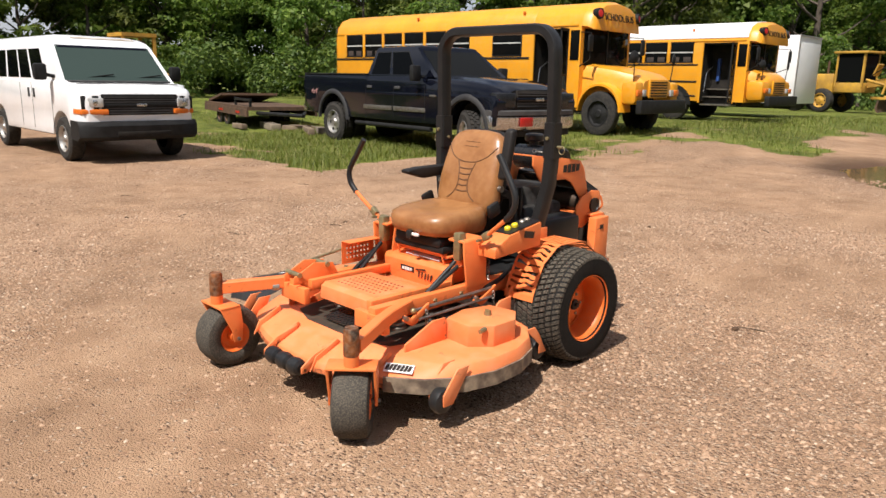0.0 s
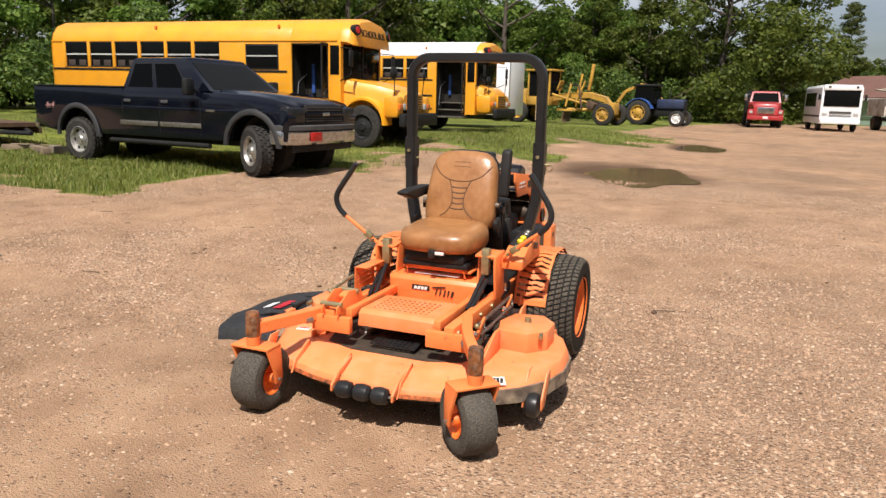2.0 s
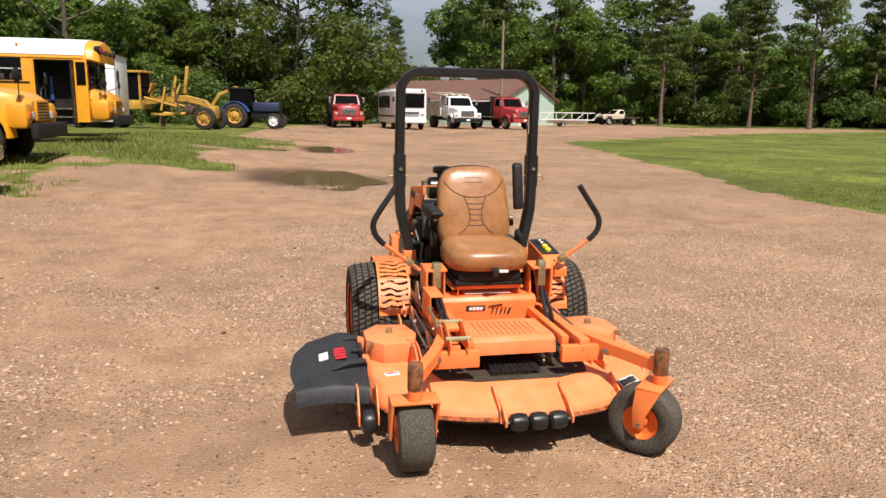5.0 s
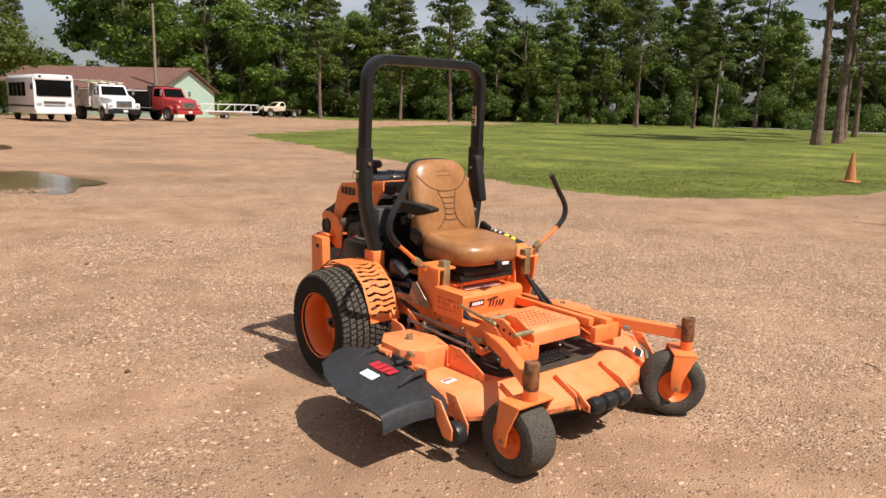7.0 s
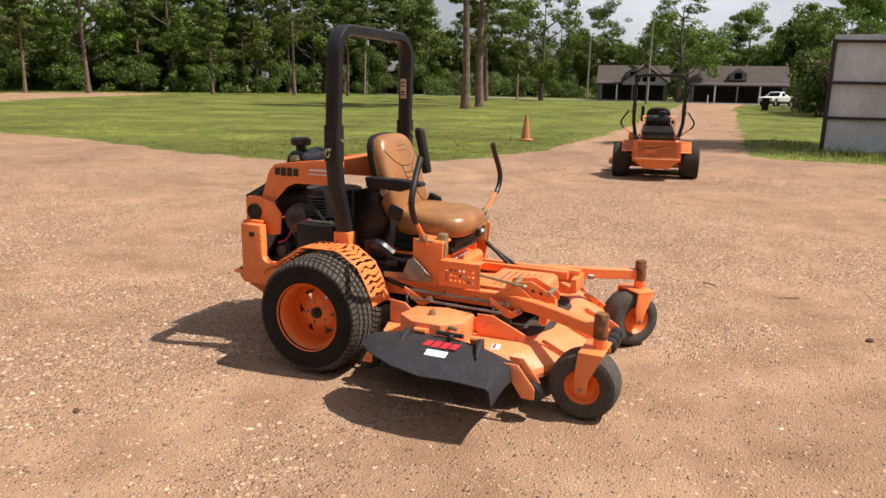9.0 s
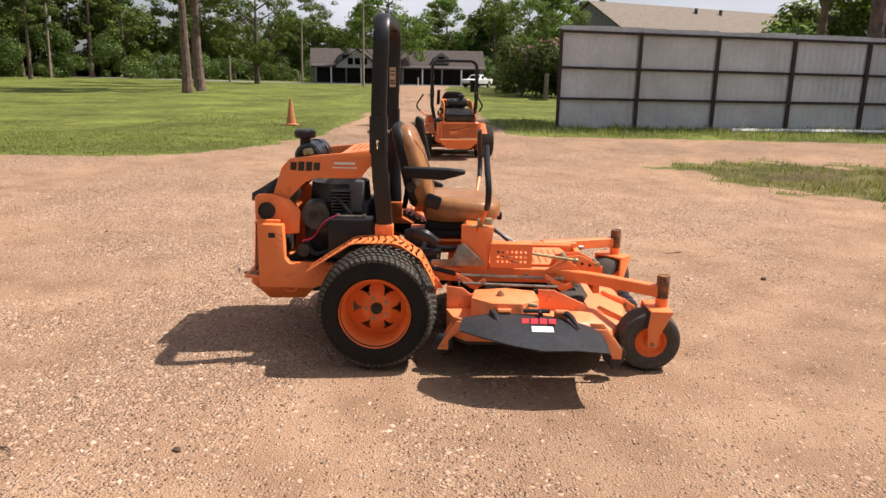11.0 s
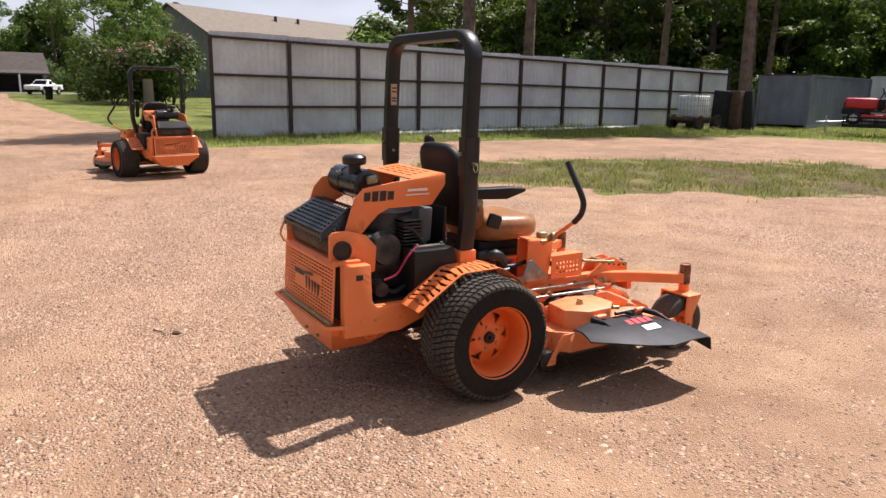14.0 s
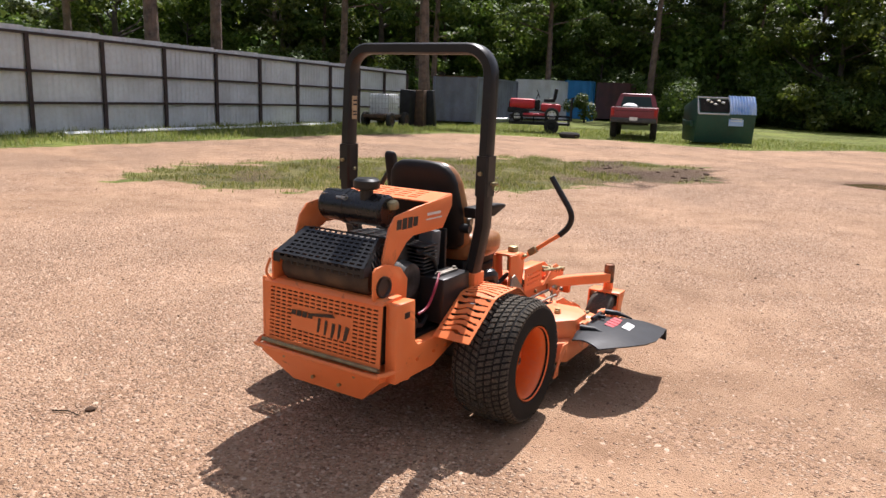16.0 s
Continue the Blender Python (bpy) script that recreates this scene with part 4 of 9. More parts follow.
    part("deck_shell", B().loft([ring(0.168, 0.012), ring(0.185, 0.012), ring(0.207, 0.025), ring(0.258, 0.14, 0.02), ring(0.266, 0.16, 0.03)]), M_ORANGE_D, mo, "scuffed orange cutter deck")
    # dark plate added below the solid deck, cuts bounce light onto the ground
    part("deck_underside", B().prism([(x * 0.985, y * 0.985 + 0.006) for x, y in plan], "z", 0.150, 0.1665), M_GRIME_SHADE, mo, "dark crusted deck underside, plate added to deepen the shade")
    lip = [Vector((x * 1.003, y - 0.003 + 0.012 * min(1.0, max(0.0, (-y - 0.45) / 0.5) * 1.3), 0)) for x, y in plan[1:9]]
    part("chipped_edge", B().loft([[p + Vector((0, 0, z)) for p in lip] + [p + Vector((0, 0.008, z)) for p in reversed(lip)] for z in (0.164, 0.184)]), M_CHIP, mo, "deck edge chipped to dark metal")
    skid = [Vector((x * 1.006 if x > 0.5 else x, y, 0)) for x, y in plan[7:15]]
    part("scraped_rim", B().loft([[p + Vector((0, 0, z)) for p in skid] + [p * 0.985 + Vector((0, 0, z)) for p in reversed(skid)] for z in (0.152, 0.218)]), M_SKID, mo, "deck rim scraped to bare metal")
    for x in (-0.43, -0.155, 0.165, 0.45):
        y0 = -0.90 if abs(x) < 0.3 else -0.83
        part("gusset", B().prism([(y0 - 0.045, 0.165), (y0 - 0.01, 0.232), (y0 + 0.11, 0.288), (y0 + 0.125, 0.272), (y0 + 0.01, 0.20)], "x", x - 0.005, x + 0.005, 0.002), M_ORANGE_D, mo)
    for s in (-1, 1):
        cov = part("pulley_cover", B().prism([(s * 0.45, -0.06), (s * 0.60, -0.04), (s * 0.68, -0.14), (s * 0.68, -0.29), (s * 0.60, -0.38), (s * 0.45, -0.37), (s * 0.41, -0.22)], "z", 0.262, 0.366, 0.006), M_ORANGE_D, mo, "six-sided orange belt cover")
        part("cover_knob", B().cyl((s * 0.55, -0.19, 0.364), (s * 0.55, -0.19, 0.384), 0.02, 0.017, 10).box((s * 0.55, -0.19, 0.388), (0.03, 0.01, 0.008)), M_ZINC, cov)
        part("cover_bolt", B().cyl((s * 0.66, -0.365, 0.35), (s * 0.655, -0.325, 0.355), 0.011, seg=8), M_ZINC, cov)
        part("rear_hanger", B().prism([(0.085, 0.26), (0.085, 0.385), (0.0, 0.375), (-0.08, 0.31), (-0.08, 0.26)], "x", s * 0.46 - 0.005, s * 0.46 + 0.005, 0.002), M_ORANGE_D, mo)
        part("front_hanger", B().prism([(-0.39, 0.26), (-0.39, 0.375), (-0.47, 0.375), (-0.64, 0.30), (-0.64, 0.26)], "x", s * 0.46 - 0.005, s * 0.46 + 0.005, 0.002), M_ORANGE_D, mo)
        part("spindle", B().lathe((s * 0.55, -0.22, 0.255), (0, 0, 1), [(0.07, 0), (0.06, 0.012), (0.0, 0.012)], 16), M_ENGINE, mo)
        part("belt_pulley", B().lathe((s * 0.28, -0.2, 0.268), (0, 0, 1), [(0.09, 0), (0.09, 0.012), (0.07, 0.024), (0.09, 0.036), (0.09, 0.046), (0.02, 0.046), (0.02, 0.07), (0, 0.07)], 24), M_ENGINE, mo)
    part("drive_belt", B().tube([(-0.5, -0.25, 0.292), (-0.1, -0.12, 0.292), (0.1, -0.12, 0.292), (0.5, -0.25, 0.292)], 0.009, 6), M_BLACK, mo)
    # black plate puts the foot pan's shade on the deck top into colour
    part("belt_shade_plate", B().prism([(-0.43, 0.06), (0.43, 0.06), (0.43, -0.40), (0.36, -0.64), (0.2, -0.70), (-0.2, -0.70), (-0.36, -0.64), (-0.43, -0.40)], "z", 0.264, 0.272, 0.002), M_GRIME_SHADE, mo, "grimy deck top under the belts, shade painted black")
    for x, y, r in ((0.0, -0.30, 0.06), (-0.24, -0.44, 0.05), (0.2, -0.46, 0.05)):
        part("idler_pulley", B().lathe((x, y, 0.272), (0, 0, 1), [(r, 0), (r, 0.01), (r * 0.8, 0.018), (r, 0.026), (r, 0.034), (0.015, 0.034), (0.015, 0.05), (0, 0.05)], 20), M_STEEL, mo, "worn steel idler pulley")
    for s in (-1, 1):
        part("idler_spring", B().tube([(s * 0.3 + 0.012 * math.cos(q * 1.1), -0.06 - 0.0035 * q, 0.30 + 0.012 * math.sin(q * 1.1)) for q in range(60)], 0.0028, 5), M_STEEL, mo, "coiled steel spring")
        part("cover_plate", B().prism([(-0.02, 0.262), (-0.02, 0.335), (-0.36, 0.345), (-0.56, 0.285), (-0.56, 0.262)], "x", s * 0.425 - 0.004, s * 0.425 + 0.004, 0.002), M_ORANGE_D, mo)
        part("lower_rod", B().cyl((s * 0.405, 0.0, 0.385), (s * 0.405, -0.50, 0.375), 0.007, seg=8), M_STEEL, mo)
        for y in (-0.16, -0.34, -0.60, -0.66):
            part("frame_bolt", B().cyl((s * 0.338, y, 0.42), (s * 0.35, y, 0.42), 0.011, 0.010, 6), M_ZINC, mo)
        part("hydraulic_hose", B().tube(smooth_path([(s * 0.27, 0.30, 0.47), (s * 0.33, 0.18, 0.45), (s * 0.34, 0.05, 0.42), (s * 0.30, -0.05, 0.40)]), 0.013, 8), M_BLACK, mo)
        part("brake_spring", B().tube([(s * 0.36 + 0.008 * math.cos(q * 1.2), 0.02, 0.46 + 0.0028 * q + 0.0) for q in range(40)], 0.002, 4), M_STEEL, mo)
    part("rack_plate", B().prism([(-0.46, 0.44), (-0.50, 0.52), (-0.62, 0.535), (-0.74, 0.475), (-0.74, 0.44)], "x", -0.262, -0.254, 0.002), M_ORANGE, mo)
    part("rack_plate", B().prism([(-0.46, 0.44), (-0.50, 0.52), (-0.62, 0.535), (-0.74, 0.475), (-0.74, 0.44)], "x", -0.345, -0.337, 0.002), M_ORANGE, mo)
    for y, z in ((-0.71, 0.485), (-0.54, 0.515)):
        part("rack_pin", B().cyl((-0.36, y, z), (-0.245, y, z), 0.013, seg=10), M_ZINC, mo)
    for k in range(4):
        part("rack_hole", B().cyl((-0.3465, -0.55 - 0.04 * k, 0.505 - 0.008 * k), (-0.344, -0.55 - 0.04 * k, 0.505 - 0.008 * k), 0.008, seg=8), M_SLOT, mo)
    grd = B()
    slotted_plate(grd, lambda a, c: ((a, c, 0.292 + (c + 0.7) * 0.1), (0, 0, 1)), cuts(-0.12, 0.12, 0.012, 0.014, 0.01), cuts(-0.66, -0.36, 0.012, 0.014, 0.01), 0.003)
    part("belt_guard", grd, M_BLACK, mo, "black pierced belt guard")
    part("deck_decal", B().box((0.535, -0.738, 0.2405), (0.13, 0.05, 0.003), (25, 0, 31)), M_WHITE, mo, "white and black deck decal")
    marks("decal_print", 7, 0.118, 0.036, M_DECAL, mo, pose(0.535, -0.738, 0.2412, 0, 0, 31) @ pose(0, 0, 0.001, 25, 0, 0), 0.2, 0.0022)
    part("safety_sticker", B().box((-0.58, -0.53, 0.267), (0.07, 0.04, 0.002), (0, 0, 10)), M_WHITE, mo, "white and red safety sticker")
    part("safety_print", B().box((-0.58, -0.523, 0.2685), (0.055, 0.012, 0.002), (0, 0, 10)), M_REDDECAL, mo)

    # anti-scalp rollers
    nose = part("roller_rod", B().cyl((-0.15, -0.968, 0.180), (0.165, -0.968, 0.180), 0.007, seg=8), M_STEEL, mo)
    for x in (-0.085, 0.005, 0.095):
        part("roller", B().lathe((x - 0.043, -0.968, 0.180), (1, 0, 0), [(0, 0), (0.022, 0.001), (0.036, 0.012), (0.041, 0.043), (0.036, 0.074), (0.022, 0.085), (0, 0.086)], 18), M_BLACK, nose, "black plastic roller")
    for x in (-0.145, 0.16):
        part("roller_arm", B().prism([(-0.985, 0.165), (-0.985, 0.195), (-0.92, 0.24), (-0.80, 0.278), (-0.80, 0.255), (-0.91, 0.21), (-0.955, 0.165)], "x", x - 0.005, x + 0.005, 0.002), M_ORANGE_D, mo)
    for x, y in ((0.715, -0.66), (-0.715, -0.745), (0.60, 0.13), (-0.64, 0.10)):
        part("roller", B().lathe((x - 0.035, y, 0.13), (1, 0, 0), [(0, 0), (0.03, 0.001), (0.052, 0.012), (0.058, 0.035), (0.052, 0.058), (0.03, 0.069), (0, 0.07)], 20), M_BLACK, mo, "black plastic roller")
        dy = 0.10 if y < 0 else -0.09
        for q in (-0.043, 0.043):
            part("roller_arm", B().prism([(y - 0.028, 0.12), (y + 0.028, 0.12), (y + dy * 0.7 + 0.03, 0.225), (y + dy + 0.02, 0.27), (y + dy - 0.05, 0.27), (y - 0.03, 0.17)], "x", x + q - 0.004, x + q + 0.004, 0.002), M_ORANGE_D, mo)

    # rubber discharge chute
    out, inn = [(-1.03, -0.645, 0.256), (-1.055, -0.50, 0.268), (-1.055, -0.36, 0.276), (-1.035, -0.22, 0.284), (-0.97, -0.08, 0.29), (-0.87, 0.02, 0.298)], [(-0.70, -0.645, 0.258), (-0.70, -0.50, 0.302), (-0.70, -0.36, 0.322), (-0.70, -0.22, 0.322), (-0.70, -0.10, 0.316), (-0.72, 0.0, 0.302)]
    ch = B()

    def cplace(i, j):
        a, o = Vector(inn[j]), Vector(out[j])
        t = i / 8
        p = a.lerp(o, t)
        p.z += 0.018 * math.sin(math.pi * t) + (0.008 * math.sin(j * 2.1) * t)
        return p, Vector((-0.45, 0, 0.9))
    pierced(ch, cplace, 8, 5, lambda i, j: False, 0.008)
    c = part("discharge_chute", ch, M_CHUTE, mo, "scuffed black rubber discharge chute", 60)
    part("chute_lip", B().loft([[Vector(inn[0]).lerp(Vector(out[0]), t) + Vector((0, dy, 0.018 * math.sin(math.pi * t) + dz)) for dy, dz in ((0, 0), (-0.016, -0.012), (-0.028, -0.075), (-0.02, -0.075), (-0.010, -0.014), (0.008, -0.008))] for t in (0.0, 0.25, 0.5, 0.75, 1.0)]), M_CHUTE, c, "", 60)
    for y, dy in ((-0.14, -0.03), (-0.50, -0.04), (-0.37, -0.01)):
        r0 = 0.016 if y != -0.37 else 0.011
        part("chute_rib", B().tube([(-0.705, y, 0.330), (-0.78, y + dy * 0.5, 0.330), (-0.86, y + dy, 0.308)] if y != -0.37 else [(-0.705, y, 0.337), (-0.76, y, 0.340)], [r0, r0 * 0.9, r0 * 0.25] if y != -0.37 else r0, 8), M_CHUTE, c)
    part("hinge_bar", B().cyl((-0.715, -0.42, 0.342), (-0.715, -0.29, 0.342), 0.011, seg=8), M_BLACK, c)
    marks("chute_mark", 4, 0.17, 0.06, M_REDDECAL, c, Matrix.Translation((-0.815, -0.36, 0.3235)) @ Matrix(((0.0, 0.99, -0.13), (-1.0, 0.0, 0.0), (0.0, 0.13, 0.99))).to_4x4(), 0.1)
    for y in (-0.48, -0.2):
        part("chute_hinge", B().box((-0.69, y, 0.30), (0.012, 0.07, 0.085), bevel=0.002).cyl((-0.705, y - 0.03, 0.335), (-0.705, y + 0.03, 0.335), 0.012, seg=8), M_ORANGE_D, c)
    part("chute_sticker", B().box((-0.895, -0.365, 0.3135), (0.045, 0.10, 0.003), (0, -14, 0)), M_WHITE, c, "white paper sticker")

    # engine house: towers, side plates, grille, tail pan
    for s in (-1, 1):
        tw = part("rear_tower", B().prism([(1.085, 0.33), (1.085, 0.672), (0.952, 0.67), (0.945, 0.49), (0.92, 0.464), (0.62, 0.462), (0.60, 0.40), (0.80, 0.33)], "x", s * 0.352 - 0.028, s * 0.352 + 0.028, 0.005), M_ORANGE, mo)
        part("reflector", B().box((s * 0.381, 1.01, 0.615), (0.004, 0.036, 0.026), bevel=0.002), M_BLACK, tw)
        for y in (0.93, 0.80, 0.70):
            part("frame_bolt", B().cyl((s * 0.379, y, 0.40), (s * 0.387, y, 0.40), 0.008, seg=8), M_RIM, tw)
        br = part("hood_bracket", B().prism([(1.118, 0.68), (1.118, 0.80), (1.10, 0.815), (1.03, 0.82), (0.93, 0.79), (0.876, 0.73), (0.885, 0.61), (0.95, 0.60)], "x", s * 0.280 - 0.005, s * 0.280 + 0.005, 0.002), M_ORANGE, mo)
        part("exhaust_port", B().lathe((s * 0.283, 1.055, 0.728), (s, 0, 0), [(0.046, 0.0), (0.046, 0.014), (0.038, 0.014), (0.035, 0.008), (0, 0.008)], 20), M_BLACK, br)
        hs = part("hood_side", B().prism([(0.93, 1.005), (0.975, 0.957), (1.029, 0.80), (1.032, 0.765), (1.013, 0.741), (0.985, 0.745), (0.967, 0.762), (0.889, 0.843), (0.85, 0.88), (0.80, 0.903), (0.557, 0.906), (0.482, 1.001), (0.482, 1.055), (0.765, 1.028)], "x", s * 0.25 - 0.006, s * 0.25 + 0.006, 0.003), M_ORANGE, mo)
        part("hood_pivot", B().cyl((s * 0.25, 1.008, 0.772), (s * 0.268, 1.008, 0.772), 0.013, seg=10), M_ZINC, hs)
        marks("hood_mark", 4, 0.165, 0.048, M_DECAL, hs, Matrix.Translation((s * 0.2565, 0.845, 0.966)) @ Matrix(((0, 0, s), (s, 0, 0), (0, 1, 0))).to_4x4(), 0.08)
        part("hood_decal", B().box((s * 0.2575, 0.64, 0.985), (0.002, 0.11, 0.012)).box((s * 0.2575, 0.64, 0.962), (0.002, 0.13, 0.006)), M_WHITE, hs)
    top = B()
    slotted_plate(top, lambda a, c: ((a, c, 1.058 - 0.058 * max(0.0, (c - 0.50) / 0.43)), (0, 0, 1)), cuts(-0.25, 0.25, 0.02, 0.055, 0.03), cuts(0.482, 0.66, 0.02, 0.012, 0.03), 0.006, lambda a, c: abs(a) > 0.19)
    part("hood_top", top, M_ORANGE, mo, "louvred orange engine hood")
    gr = B()
    tx = lambda a, c: ((a, 1.125 - (c - 0.39) * 0.06, c), (0, 1, 0))
    slotted_plate(gr, tx, cuts(-0.325, 0.325, 0.008, 0.026, 0.02), cuts(0.40, 0.668, 0.009, 0.008, 0.016), 0.005, lambda a, c: (-0.17 < a < 0.17 and 0.475 < c < 0.585))
    grille = part("rear_grille", gr, M_ORANGE, mo, "slotted orange rear grille")
    # dark box added behind the grille so its slots read as shaded
    part("grille_backing", B().box((0, 1.06, 0.53), (0.62, 0.05, 0.26), bevel=0.005), M_SLOT, mo)
    marks("grille_mark", 4, 0.13, 0.026, M_DECAL, grille, pose(0.1, 1.119, 0.552, 93.4, 0, 180), 0.3)
    swoosh("grille_flourish", 0.21, 0.10, M_DECAL, grille, pose(-0.045, 1.1205, 0.525, 93.4, 0, 180))
    part("grille_hinge", B().cyl((-0.33, 1.135, 0.395), (0.33, 1.135, 0.395), 0.010, seg=8), M_ZINC, mo, "long zinc hinge")
    part("grille_header", B().prism([(1.09, 0.665), (1.12, 0.665), (1.10, 0.685), (0.98, 0.685), (0.98, 0.672)], "x", -0.33, 0.33, 0.002), M_ORANGE, mo)
    part("bumper_bar", B().tube(smooth_path([(-0.36, 0.90, 0.385), (-0.37, 1.08, 0.385), (-0.34, 1.15, 0.38), (-0.28, 1.165, 0.378), (0.28, 1.165, 0.378), (0.34, 1.15, 0.38), (0.37, 1.08, 0.385), (0.36, 0.90, 0.385)], 4), 0.011, 8), M_ORANGE, mo)
    part("tail_pan", B().loft([[Vector(p) for p in ((-0.335, 1.14, 0.375), (0.335, 1.14, 0.375), (0.335, 0.80, 0.375), (-0.335, 0.80, 0.375))], [Vector(p) for p in ((-0.335, 1.135, 0.34), (0.335, 1.135, 0.34), (0.33, 0.80, 0.32), (-0.33, 0.80, 0.32))], [Vector(p) for p in ((-0.20, 1.075, 0.215), (0.20, 1.075, 0.215), (0.20, 0.88, 0.22), (-0.20, 0.88, 0.22))]]), M_ORANGE, mo, "tapered orange tail guard")
    for x, z in ((-0.2, 0.34), (0.2, 0.34), (-0.1, 0.27), (0.05, 0.27)):
        part("tail_bolt", B().cyl((x, 1.09, z), (x, 1.145 - (0.375 - z) * 0.28, z), 0.008, seg=8), M_ZINC, mo)
    for s in (-1, 1):
        part("tow_eye", B().tube([(s * 0.33, 0.93 + 0.03 * math.cos(a), 0.315 + 0.018 * math.sin(a)) for a in [k * math.pi / 6 for k in range(13)]], 0.007, 6), M_ORANGE, mo)

    # muffler, its guard, air cleaner, engine
    part("muffler", B().lathe((-0.24, 1.04, 0.745), (1, 0, 0), [(0, 0), (0.06, 0.0), (0.068, 0.012), (0.068, 0.468), (0.06, 0.48), (0, 0.48)], 24), M_MUFF, mo, "sooty steel muffler")
    guard = B()
    prof = [(0.93, 0.905), (0.985, 0.912), (1.10, 0.838), (1.14, 0.815), (1.142, 0.775)]
    fl = []
    for (y0, z0), (y1, z1) in zip(prof, prof[1:]):
        n = max(2, int(math.hypot(y1 - y0, z1 - z0) / 0.011))
        fl += [(y0 + (y1 - y0) * k / n, z0 + (z1 - z0) * k / n) for k in range(n)]
    fl.append(prof[-1])
    ul, uo = cuts(-0.25, 0.25, 0.011, 0.027, 0.018)
    hip = lambda z: 1.0 - 0.17 * max(0.0, (z - 0.815) / 0.097)
    pierced(guard, lambda i, j: ((ul[j] * hip(fl[i][1]), fl[i][0], fl[i][1]), Vector((0, 0.6, 0.8))), len(fl) - 1, len(ul) - 1, lambda i, j: uo[j] and i % 2 == 1 and 1 < i < len(fl) - 1, 0.003)
    # dark sheet added under the guard, gives its slots a shaded look
    part("guard_backing", B().prism([(0.95, 0.885), (0.985, 0.886), (1.09, 0.82), (1.085, 0.81), (0.98, 0.874), (0.95, 0.873)], "x", -0.225, 0.225), M_SLOT, mo)
    mg = part("muffler_guard", guard, M_BLACK, mo, "black slotted muffler guard")
    for s in (-1, 1):
        part("guard_end", B().loft([[Vector((s * (x + o), y, z)) for x, y, z in ((0.25, 0.945, 0.79), (0.25, 1.142, 0.775), (0.25, 1.14, 0.815), (0.237, 1.10, 0.838), (0.2075, 0.985, 0.912), (0.2075, 0.93, 0.905))] for o in (-0.003, 0.001)]), M_BLACK, mg)
        for k in range(5):
            for r in range(2):
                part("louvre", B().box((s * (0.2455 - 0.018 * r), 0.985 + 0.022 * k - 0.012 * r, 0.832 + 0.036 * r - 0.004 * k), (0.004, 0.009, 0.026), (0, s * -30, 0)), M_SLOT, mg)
    part("guard_wire", B().tube(smooth_path([(0.28, 1.13, 0.78), (0.285, 1.15, 0.72), (0.26, 1.14, 0.68)]), 0.006, 6), M_ORANGE, mo)
    ac = part("air_cleaner", B().lathe((-0.16, 0.855, 1.005), (1, 0, 0), [(0, 0), (0.058, 0.002), (0.072, 0.014), (0.074, 0.20), (0.079, 0.205), (0.079, 0.228), (0.073, 0.233), (0.071, 0.34), (0.058, 0.357), (0, 0.36)], 28), M_GLOSSK, mo, "black air cleaner canister")
    part("air_intake", B().lathe((-0.06, 0.885, 1.05), (0, 0, 1), [(0.03, 0), (0.03, 0.045), (0.055, 0.05), (0.06, 0.06), (0.058, 0.085), (0.045, 0.095), (0, 0.097)], 22), M_BLACK, ac)
    part("cleaner_clip", B().box((0.165, 0.90, 1.055), (0.03, 0.012, 0.012), (0, 0, 20), 0.002), M_STEEL, ac)
    for a in (35, 150, 265):
        ca, sa = math.cos(radians(a)) * 0.079, math.sin(radians(a)) * 0.079
        part("cleaner_clip", B().box((0.055, 0.855 + ca, 1.005 + sa), (0.055, 0.012, 0.012), (a - 90, 0, 0), 0.003).tube([(0.03 + 0.018 * math.cos(q), 0.855 + ca * 1.1, 1.005 + sa * 1.1 + 0.012 * math.sin(q)) for q in [w * math.pi / 5 for w in range(11)]], 0.002, 5), M_STEEL, ac, "bright steel spring clip")
    part("fuel_cap", B().lathe((-0.175, 0.845, 1.02), (0, 0.2, 1), [(0.026, 0), (0.028, 0.02), (0.022, 0.032), (0, 0.034)], 16), M_ZINC, mo)
    eng = part("engine_block", B().box((0, 0.70, 0.62), (0.36, 0.36, 0.28), bevel=0.03).cyl((-0.19, 0.80, 0.70), (-0.25, 0.80, 0.70), 0.085, 0.075, 20).cyl((0, 0.7, 0.76), (0, 0.7, 0.86), 0.17, 0.16, 28), M_ENGINE, mo, "grey twin-cylinder engine")
    for k in range(9):
        part("cooling_fin", B().box((-0.20, 0.66, 0.70 + k * 0.017), (0.12, 0.11, 0.006)), M_ENGINE, eng)
    part("intake_duct", B().prism([(0.62, 0.72), (0.62, 0.89), (0.54, 0.89), (0.55, 0.72)], "x", -0.24, -0.16, 0.01), M_DUCT, eng)
    part("oil_filter", B().cyl((-0.22, 0.86, 0.52), (-0.31, 0.86, 0.52), 0.035, seg=18), M_ENGINE, eng)
    part("engine_hose", B().tube(smooth_path([(-0.25, 0.86, 0.56), (-0.30, 0.80, 0.50), (-0.28, 0.70, 0.52), (-0.31, 0.62, 0.49)]), 0.013, 8).tube(smooth_path([(-0.22, 0.72, 0.82), (-0.27, 0.66, 0.78), (-0.26, 0.60, 0.70)]), 0.009, 8), M_BLACK, eng)
    bat = part("battery", B().box((-0.305, 0.60, 0.60), (0.13, 0.23, 0.21), bevel=0.008), M_BLACK, mo, "black battery in its tray")
    part("terminal", B().cyl((-0.31, 0.53, 0.70), (-0.31, 0.53, 0.725), 0.009, seg=8).cyl((-0.31, 0.67, 0.70), (-0.31, 0.67, 0.725), 0.009, seg=8).box((-0.31, 0.6, 0.712), (0.03, 0.16, 0.008)), M_STEEL, bat)
